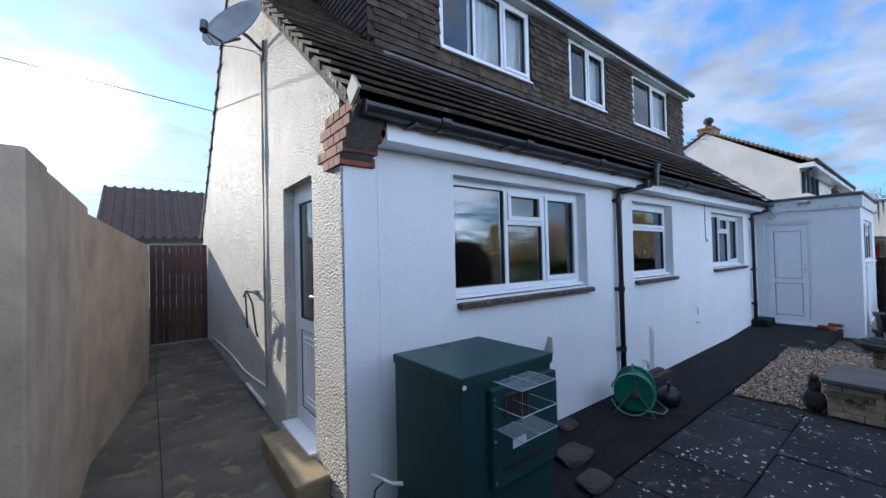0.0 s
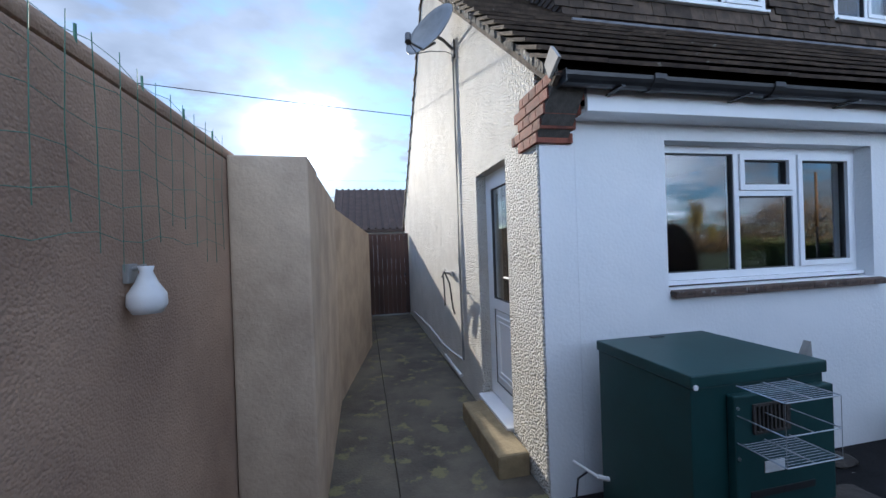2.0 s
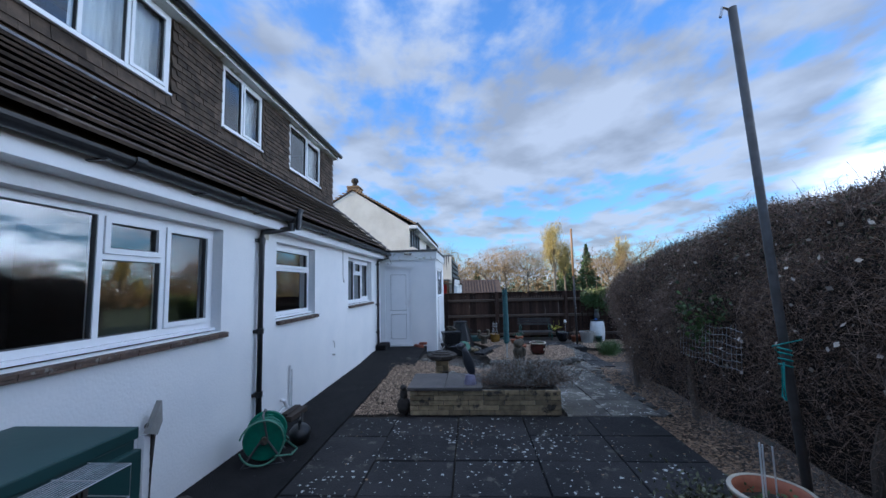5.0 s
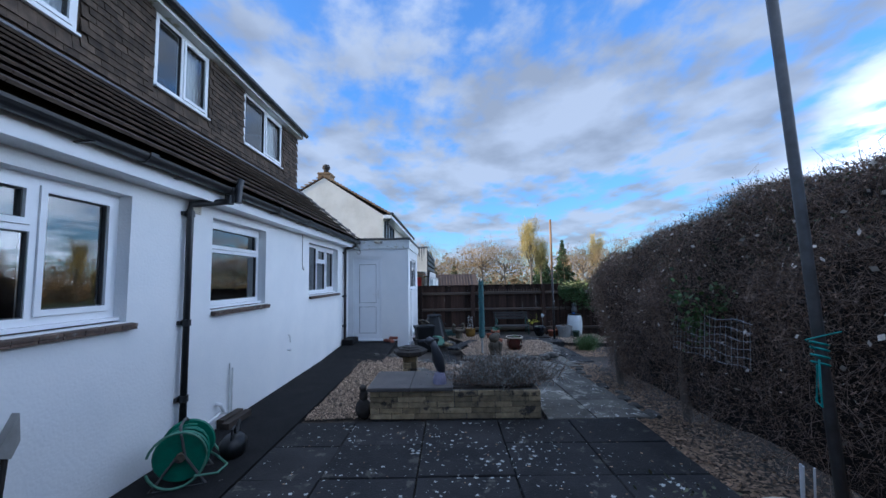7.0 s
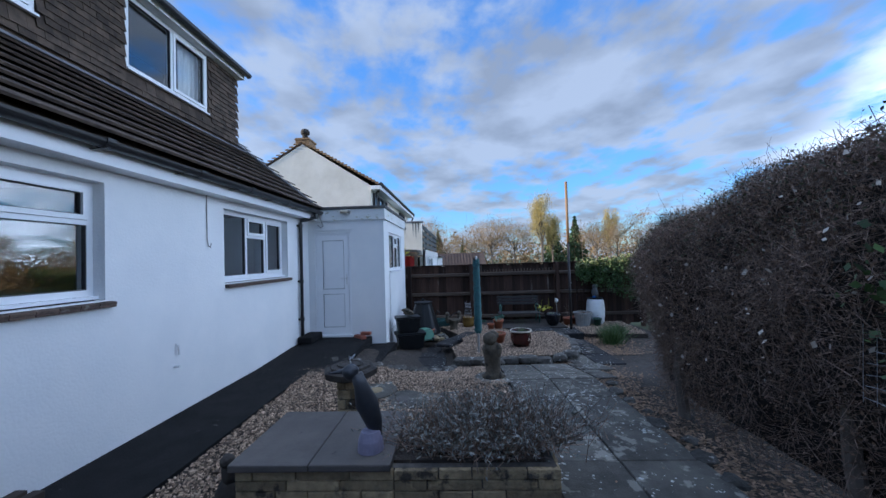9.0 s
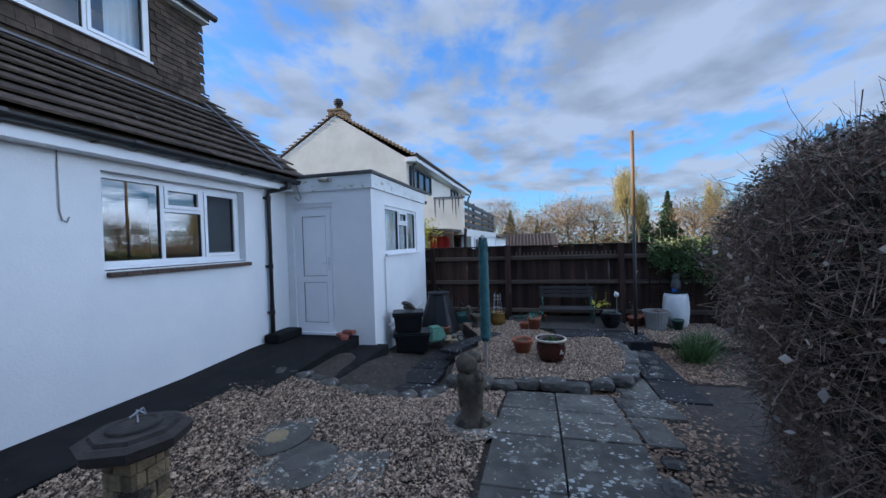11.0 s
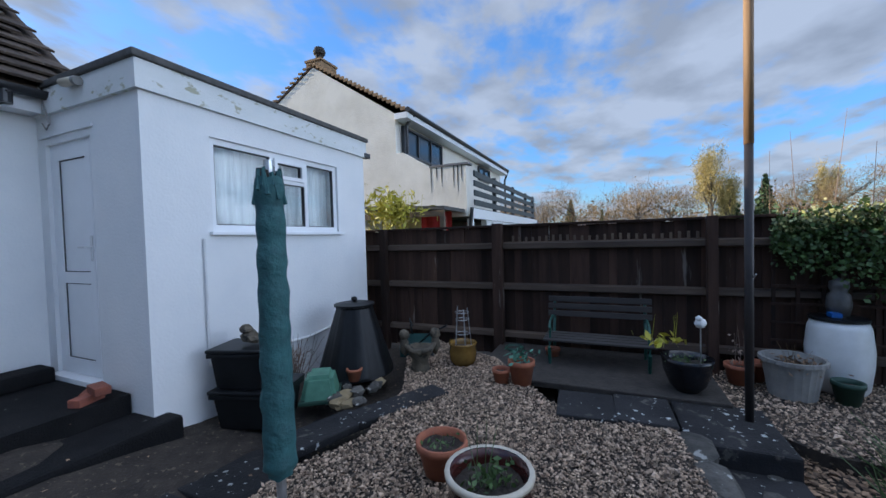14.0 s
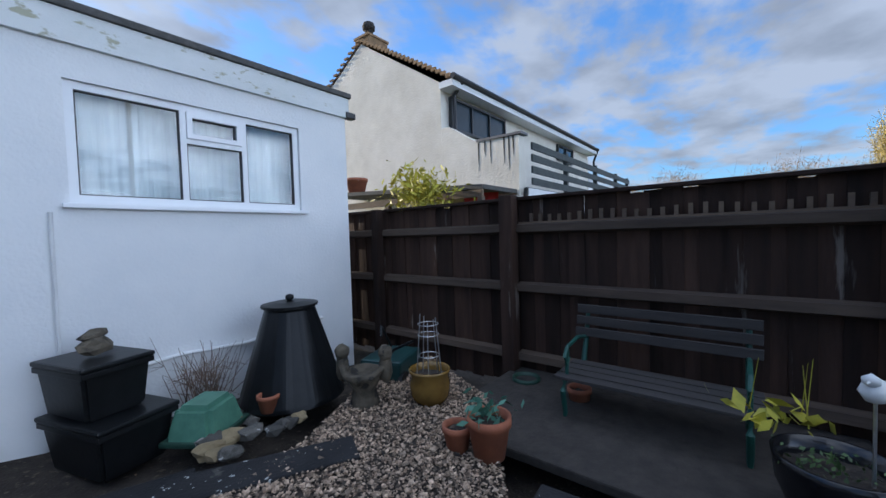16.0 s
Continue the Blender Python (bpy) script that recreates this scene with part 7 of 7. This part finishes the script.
# ---- hung tiles of the dormer, roof tiles, slabs, stones, gravel ----
def shared(name, bm, material):
    me = bpy.data.meshes.new(name)
    bmesh.ops.recalc_face_normals(bm, faces=bm.faces)
    bm.to_mesh(me)
    bm.free()
    me.materials.append(material)
    return me


def piece(name, me, parent, m):
    o = new(name, me)
    o.parent = parent
    o.matrix_basis = m
    return o


rt = random.Random(12)
TL = .345
COURSE = .225
bm = B()
box(bm, 0.001, TL - .001, 0, .33, .0, .022)
me_tile = shared("tile", bm, M["roof_tile"])
c = 0
y_step = COURSE * math.cos(radians(ANG))
rows_n = int((RIDGE_Y - EAVE_Y) / y_step) + 1
for r in range(rows_n):
    y = EAVE_Y - .02 + y_step * r
    x = -.05 - (TL / 2 if r % 2 else 0)
    while x < HX - .22:
        inside = y > DY - .25 and DX0 - .1 < x and x + TL < DX1 + .1
        if not inside and x > -.35:
            tilt = ANG - 11.5 + rt.uniform(-.3, .3)
            x0 = max(x, -.06)
            o = piece("tile", me_tile, roof, pose(x0, y, roof_z(y) + .046 + rt.uniform(-.002, .003), tilt, 0, rt.uniform(-.2, .2)))
            if x < -.06:
                o.scale = ((x + TL + .06) / TL, 1, 1)
        x += TL
# grey strip down the roof beside the dormer
bm = B()
a, b = Vector((9.27, 2.74, roof_z(2.74) + .07)), Vector((9.33, 4.45, roof_z(4.45) + .07))
tube(bm, [a, b], .022, 6)
struct("roof_strip", bm, M["lead"], "grey strip lying down the roof slope", "trim")
bm = B()
box(bm, DX0 - .02, DX1 + .02, DY - .2, DY + .0, roof_z(DY - .2) + .045, roof_z(DY - .2) + .075, .006)
struct("flashing", bm, M["lead"], "grey lead flashing under the dormer", "trim")

bm = B()
box(bm, .0015, .1635, -.012, 0, 0, .155)
for v in bm.verts:
    v.co.y -= (.155 - v.co.z) * .17
me_hung = shared("tile", bm, M["hung_tile"])
hung = thing("hung_tiles", "brown hung tiles covering the dormer", "tiles", kind="structure")
far_v, far_f, o_ = [], [], 0
count = 0
quad = [(0, 1, 2, 3), (4, 7, 6, 5), (0, 4, 5, 1), (3, 2, 6, 7), (0, 3, 7, 4), (1, 5, 6, 2)]
for r in range(20):
    z = roof_z(DY) + .06 + .084 * r
    if z > DZ - .1:
        break
    x = DX0 - .012 - (.0825 if r % 2 else 0)
    while x < DX1 - .05:
        hole = any(h[0] - .06 < x + .08 < h[1] + .07 and h[2] - .14 < z < h[3] for h in (D1, D2, D3))
        if not hole and x > DX0 - .1:
            dz, dy = rt.uniform(-.004, .004), rt.uniform(-.004, .004)
            if count < 300:
                piece("tile", me_hung, hung, pose(x, DY + .028 + dy, z + dz, 0, 0, rt.uniform(-.5, .5)))
                count += 1
            else:
                x1, yb, yt = x + .162, DY + .028 + dy - .026, DY + .028 + dy
                vs = [(x, yb - .012, z + dz), (x1, yb - .012, z + dz), (x1, yb, z + dz), (x, yb, z + dz), (x, yt - .012, z + .155), (x1, yt - .012, z + .155), (x1, yt, z + .155), (x, yt, z + .155)]
                far_v += vs
                far_f += [[i + o_ for i in q] for q in quad]
                o_ += 8
        x += .165
# cheeks of the dormer
for side, xs_ in ((-1, DX0), (1, DX1)):
    for r in range(20):
        z = roof_z(DY) + .06 + .084 * r
        if z > DZ - .1:
            break
        y = DY + .02
        yend = EAVE_Y + (z - EAVE_Z) / SLOPE + .1
        while y < yend:
            x0_, x1_ = (xs_ - .03, xs_ - .012) if side < 0 else (xs_ + .012, xs_ + .03)
            xo, xi = (x0_, xs_ - .002) if side < 0 else (x1_, xs_ + .002)
            vs = [(xo, y, z), (xo, y + .162, z), (xo + (.012 if side < 0 else -.012), y + .162, z), (xo + (.012 if side < 0 else -.012), y, z),
                  (xi - (.012 if side < 0 else -.012) * .5, y, z + .155), (xi - (.012 if side < 0 else -.012) * .5, y + .162, z + .155), (xi, y + .162, z + .155), (xi, y, z + .155)]
            far_v += vs
            far_f += [[i + o_ for i in q] for q in quad]
            o_ += 8
            y += .165
tagged(pieces("far_tiles", far_v, far_f, M["hung_tile"], hung), kind="stuff")

# patio slabs
patio = thing("patio", "dark paving slabs spotted with pale lichen", "paving", kind="structure")
bm = B()
box(bm, -.5, .5, -.5, .5, -.05, 0)
bmesh.ops.bevel(bm, geom=[e for e in bm.edges if all(v.co.z > -.01 for v in e.verts)], offset=.008, segments=1, affect="EDGES")
me_slab = shared("slab", bm, M["slab"])
me_slab2 = me_slab.copy()
me_slab2.materials.clear()
me_slab2.materials.append(M["slab_light"])


def lay(x0, x1, y0, y1, me=me_slab, lift=0.0):
    cx, cy = (x0 + x1) / 2, (y0 + y1) / 2
    sx = math.degrees(math.atan((gz(cx + .2, cy) - gz(cx - .2, cy)) / .4))
    o = piece("slab", me, patio, pose(cx, cy, gz(cx, cy) + lift + rt.uniform(-.004, .004), rt.uniform(-.4, .4), -sx + rt.uniform(-.4, .4), rt.uniform(-.4, .4)))
    o.scale = (x1 - x0 - .012, y1 - y0 - .012, 1)


ys_ = (2.14, 1.47, .67, -.14, -.94, -1.72)
for i in range(12):
    x1 = 4.27 - .62 * i
    for j in range(5):
        lay(x1 - .62, x1, ys_[j + 1], ys_[j], me_slab2 if rt.random() < (0, 0, 0, .1, .35)[j] else me_slab)
x = 4.27
while x < 12.2:
    L_ = .75
    for a, b in ((-.72, -1.28), (-1.28, -1.9)) if x < 8.7 else (((-2.45, -2.95),)):
        lay(x, x + L_, b, a, me_slab2 if x < 8.6 else me_slab)
    x += L_
for a, b, c_, d_ in ((8.72, 9.35, .2, 1.2), (9.38, 10.0, .25, 1.2), (8.15, 8.7, .1, 1.2), (10.02, 10.6, .35, .85)):
    lay(a, b, c_, d_, me_slab, -.04)
for a, b, c_, d_ in ((8.02, 8.76, -2.46, -1.92), (8.77, 9.5, -2.44, -2.05), (7.27, 8.0, -2.2, -1.92)):
    lay(a, b, c_, d_, me_slab2)
# flat slabs before the bench and in the gravel
for k, (x, y, w, d, rz, z) in enumerate(((11.22, -1.62, .5, .45, 4, -.385), (11.28, -2.05, .5, .42, 2, -.385), (12.35, -1.6, 1.3, 2.3, 0, -.43), (10.75, -.12, .9, .26, -28, -.395), (10.15, .2, .6, .3, -20, -.40), (6.85, 1.0, .5, .42, 15, -.262), (6.5, .7, .55, .5, -8, -.27), (6.45, .15, .6, .4, 10, -.285))):
    t = thing("paving_slab", "dark flat lichen-spotted stone slab bedded in gravel", "paving slab", (x, y, z), "loose slabs", rz=rz)
    part("slab", box(B(), -w / 2, w / 2, -d / 2, d / 2, -.06, 0, .012), M["stone_dark" if k == 2 else "slab" if k < 5 else "slab_light"], t)
bm = B()
box(bm, 11.0, 11.75, -2.95, -2.30, -.75, -.46, .02)
struct("platform_step", bm, M["slab"], "dark stone step at the end of the path", "step")

for cx_, cy_, cr_, cm_ in ((6.74, 1.0, .27, "moss_ring"), (6.46, .62, .31, "pale_ring")):
    t = thing("stepping_stone", "dark round stepping stone with a pale lichen disc" if cm_ == "pale_ring" else "dark round stepping stone with a yellowish moss disc", "stepping stone", (cx_, cy_, gz(cx_, cy_)), "stepping stones")
    bm = B()
    lathe(bm, [(0, -.03), (cr_, -.03), (cr_, .0), (cr_ - .02, .006), (0, .008)], 26, wob=lambda a, z: 1 + .05 * math.sin(a * 3 + cx_ * 9))
    part("stone", bm, M["slab_light"], t)
    bm = B()
    lathe(bm, [(0, .009), (.10, .009), (.09, .013), (0, .014)], 18, wob=lambda a, z: 1 + .1 * math.sin(a * 2 + 1))
    part("disc", bm, M["buff_stone" if cm_ == "moss_ring" else "coping"], t, "pale worn disc")

# stone edging of the gravel beds
edging = thing("stone_edging", "irregular lichened stones edging the gravel bed", "edging", kind="structure")
line = [(8.75, .05), (8.8, -.5), (8.85, -1.1), (8.9, -1.7), (9.3, -2.2), (10.1, -2.4), (10.7, -2.35), (11.15, -2.3)]
sid = 0
for (ax, ay), (bx_, by_) in zip(line, line[1:]):
    L_ = math.hypot(bx_ - ax, by_ - ay)
    k = max(1, round(L_ / .36))
    for i in range(k):
        f = (i + .5) / k
        bm = B()
        rock(bm, (ax + (bx_ - ax) * f + rt.uniform(-.03, .03), ay + (by_ - ay) * f + rt.uniform(-.03, .03), -.47 + rt.uniform(-.02, .01)), rt.uniform(.15, .18), sid, (.85, 1.25, .5) if abs(by_ - ay) > abs(bx_ - ax) else (1.25, .85, .5), .55)
        part("stone", bm, M["stone_edge"], edging)
        sid += 1
edge2 = [(8.15, 2.2), (8.0, 1.7), (7.95, .95), (8.1, .45), (8.35, .1), (8.7, .02)]
for (ax, ay), (bx_, by_) in zip(edge2, edge2[1:]):
    k = max(1, round(math.hypot(bx_ - ax, by_ - ay) / .2))
    for i in range(k):
        f = (i + .5) / k
        bm = B()
        x, y = ax + (bx_ - ax) * f + rt.uniform(-.03, .03), ay + (by_ - ay) * f + rt.uniform(-.03, .03)
        rock(bm, (x, y, gz(x, y) - .02), rt.uniform(.07, .12), sid, (1.1, 1.0, .6))
        part("stone", bm, M["stone_edge"], edging)
        sid += 1
for k in range(26):
    x = 4.4 + .33 * k
    bm = B()
    y = -1.98 - .25 * max(0, (x - 8) / 3) - (.55 if x > 9.5 else 0)
    rock(bm, (x, y + rt.uniform(-.05, .05), gz(x, y) - .02), rt.uniform(.05, .1), sid, (1.2, 1.0, .6))
    part("stone", bm, M["stone_edge"], edging)
    sid += 1
rubble = thing("rubble", "small broken stones and brick by the wall", "stones", (0, 0, 0))
for k in range(26):
    bm = B()
    x, y = rt.uniform(10.6, 11.5), rt.uniform(.15, 1.2)
    rock(bm, (x, y, -.45 + rt.uniform(0, .03)), rt.uniform(.03, .08), 300 + k, (1.2, 1, .7))
    part("stone", bm, M["stone_edge" if k % 4 else "buff_stone"], rubble)


def inside_poly(x, y, poly):
    ins = False
    for i in range(len(poly)):
        (x1, y1), (x2, y2) = poly[i], poly[i - 1]
        if (y1 > y) != (y2 > y) and x < (x2 - x1) * (y - y1) / (y2 - y1) + x1:
            ins = not ins
    return ins


def gravel(name, poly, height, per_m2, size, seed, material, label, flat=.55):
    """Loose pebbles spread over an outline, each an uneven eight-faced stone."""
    rg_ = np.random.default_rng(seed)
    xs_, ys2 = [p_[0] for p_ in poly], [p_[1] for p_ in poly]
    n_ = int((max(xs_) - min(xs_)) * (max(ys2) - min(ys2)) * per_m2)
    cand = np.stack([rg_.uniform(min(xs_), max(xs_), n_), rg_.uniform(min(ys2), max(ys2), n_)], 1)
    cand = np.array([q for q in cand if inside_poly(q[0], q[1], poly)])
    n_ = len(cand)
    z = np.array([height(q[0], q[1]) for q in cand]) + rg_.uniform(-.006, .012, n_)
    s = size * rg_.lognormal(0, .38, n_)
    a = rg_.uniform(0, 2 * math.pi, n_)
    u = np.stack([np.cos(a), np.sin(a), rg_.normal(size=n_) * .25], 1)
    w = np.stack([-np.sin(a), np.cos(a), rg_.normal(size=n_) * .25], 1)
    up = np.cross(u, w)
    c_ = np.column_stack([cand, z])
    e = rg_.uniform(.6, 1.2, (n_, 3))
    vs = np.stack([c_ + u * (s * e[:, 0])[:, None], c_ + w * (s * .75 * e[:, 1])[:, None], c_ - u * (s * .9)[:, None], c_ - w * (s * .7 * e[:, 2])[:, None], c_ + up * (s * flat)[:, None], c_ - up * (s * flat)[:, None]], 1).reshape(-1, 3)
    k = (np.arange(n_) * 6)[:, None]
    fs = np.concatenate([k + [q] for q in ((0, 1, 4), (1, 2, 4), (2, 3, 4), (3, 0, 4), (1, 0, 5), (2, 1, 5), (3, 2, 5), (0, 3, 5))], 0)
    return tagged(pieces(name, vs, fs, M[material]), label, "gravel", "", "stuff")


MAIN = [(4.4, 2.12), (4.45, 1.36), (5.1, 1.3), (5.1, -.66), (8.7, -.7), (8.65, .05), (8.05, .45), (7.9, .95), (7.95, 1.7), (8.1, 2.2), (7.6, 2.35), (6.7, 2.13)]
BEDP = [(8.8, 0.0), (8.9, -1.7), (9.3, -2.15), (10.1, -2.35), (11.1, -2.25), (11.2, -1.35), (12.2, -.6), (12.7, .4), (11.9, .45), (11.0, .0), (10.2, -.15), (9.6, .1)]
bm = B()
prism(bm, BEDP, "z", -.66, BED - .02)
struct("gravel_bed", bm, M["soil"], "raised bed of soil under gravel", "bed")
gravel("gravel", MAIN, lambda x, y: gz(x, y) - .012, 5200, .0105, 31, "pebble", "brown mixed gravel between the planter and outhouse")
gravel("gravel", BEDP, lambda x, y: BED - .012, 5600, .0105, 32, "pebble", "brown mixed gravel in the raised bed")
CORNER = [(11.75, -2.75), (12.98, -2.75), (12.98, -4.6), (11.2, -4.5), (11.3, -3.2)]
bm = B()
prism(bm, CORNER, "z", -.9, -.55)
struct("corner_bed", bm, M["soil"], "raised soil bed in the fence corner", "bed")
gravel("gravel", CORNER, lambda x, y: -.547, 2600, .012, 33, "pebble", "brown gravel and leaves before the fence")

# fallen leaves along the hedge foot and lichen flakes
rg_ = np.random.default_rng(40)
n = 15000
x = rg_.uniform(.6, 12.5, n)
y = np.where(x < 9.5, -1.72 - np.abs(rg_.normal(size=n)) * .4, -2.9 - np.abs(rg_.normal(size=n)) * .5)
pts = np.column_stack([x, y, [gz(a, b) - .035 + c_ for a, b, c_ in zip(x, y, rg_.uniform(0, .03, n))]])
x2 = rg_.uniform(.5, 12.5, 500)
y2 = rg_.uniform(-1.9, 1.9, 500)
pts2 = np.column_stack([x2, y2, [gz(a, b) + .006 for a, b in zip(x2, y2)]])
lf = pieces("fallen_leaves", *joined(leaf_quads(pts, .045, rg_, .85, .6), leaf_quads(pts2, .03, rg_, .95, .6)), M["leaf_litter"])
tagged(lf, "brown fallen leaves along the hedge foot", "leaves", "", "stuff")
# green shrub at the hedge end, ivy on the fence, trellis
gs = thing("green_shrub", "bushy green strap-leaved plant at the hedge end", "shrub", (10.55, -3.4, gz(10.55, -3.4) - .04))
n = 260
p0 = rg_.normal(size=(n, 3)) * (.12, .1, 0)
d = rg_.normal(size=(n, 3)) * (.2, .2, .08) + (0, 0, .42)
tagged(pieces("leaves", *twig_strips(p0, p0 + d, .008, rg_), M["plant"], gs), kind="stuff")
gs.scale = (.75, .75, .75)
gs2 = copy_thing(gs, pose(11.0, -3.65, gz(11.0, -3.65) - .04, 0, 0, 70))
lowp = thing("low_shrub", "low grey-green ground shrub beside the patio", "shrub", (2.3, -1.45, -.22))
sprigs(lowp, "foliage", (-.15, .2, .1), (.2, .16, .06), 900, .04, "leaf_dark", 17)
ivy = thing("ivy", "variegated green ivy clambering over the fence", "ivy", (12.9, -4.3, 0.9))
n = 8000
u = rg_.uniform(0, 1, n)
pts = np.column_stack([-.25 * rg_.uniform(0, 1, n) - .02 - .25 * u * rg_.uniform(0, 1, n), .95 - 2.9 * u, .14 + .30 * u + rg_.normal(size=n) * .08 - rg_.uniform(0, 1, n) ** 2 * (.25 + 1.6 * u)])
tagged(pieces("leaves", *leaf_quads(pts, .05, rg_, aspect=.75), M["plant"], ivy), kind="stuff")
# pale leaves only on top: sunlight put into the variegated ivy's colour
pts = pts[pts[:, 2] > .14 + .25 * u - .08] + (-.01, 0, .03)
tagged(pieces("pale_leaves", *leaf_quads(pts[:1900], .045, rg_, aspect=.7), M["ivy_pale"], ivy), kind="stuff")
trl = thing("trellis", "dark timber trellis fixed to the fence", "trellis", (12.93, -3.4, -.6))
for k in range(5):
    part("upright", box(B(), -.02, 0, -.0 - .2 * k - .015, -.2 * k + .015, .4, 1.7), M["fence"], trl)
for k in range(7):
    part("crossbar", box(B(), -.035, -.022, -.85, .03, .45 + .19 * k, .475 + .19 * k), M["fence"], trl)
sap = thing("bare_saplings", "thin bare saplings rising behind the fence", "sapling", (13.6, -3.6, -.64))
bm = B()
for k in range(6):
    yy = -.5 * k * .6
    tube(bm, [(0, yy, 0), (.05, yy + .05 * math.sin(k), 1.6), (.05, yy + .12 * math.sin(k * 2), 2.6 + .2 * (k % 3))], [.008, .006, .002], 5)
part("stems", bm, M["twig"], sap)
bmb = thing("bamboo", "yellow-green bamboo leaves behind the fence", "bamboo", (14.9, 2.40, -.64))
n = 700
pts = rg_.normal(size=(n, 3)) * (.25, .28, .2) + (0, 0, 2.3)
q = rg_.normal(size=(22, 3)) * (.12, .15, 0)
tagged(pieces("foliage", *joined(leaf_quads(pts, .17, rg_, aspect=.3), twig_strips(q, q * 2.2 + (0, 0, 2.6), .008, rg_)), M["bamboo"], bmb), kind="stuff")

wn = thing("wire_mesh", "bent pale wire mesh leaning at the hedge foot", "netting", (3.66, -1.97, .60))
bm = B()
for k in range(9):
    tube(bm, [(-.25 + .06 * k, .0, .03), (-.24 + .06 * k, -.02, .18), (-.22 + .06 * k, -.05, .29 + .03 * math.sin(k))], .0012, 4)
for j in range(6):
    tube(bm, [(-.25 + .06 * k, -.006 - .007 * j, .04 + .048 * j + .008 * math.sin(k + j)) for k in range(9)], .0012, 4)
tagged(part("mesh", bm, M["wire"], wn), kind="stuff")
wn.scale = (1.0, 1.0, 1.25)
copy_thing(wn, pose(3.12, -1.95, .60) @ Matrix.Diagonal((1.1, 1, 1.2, 1)))
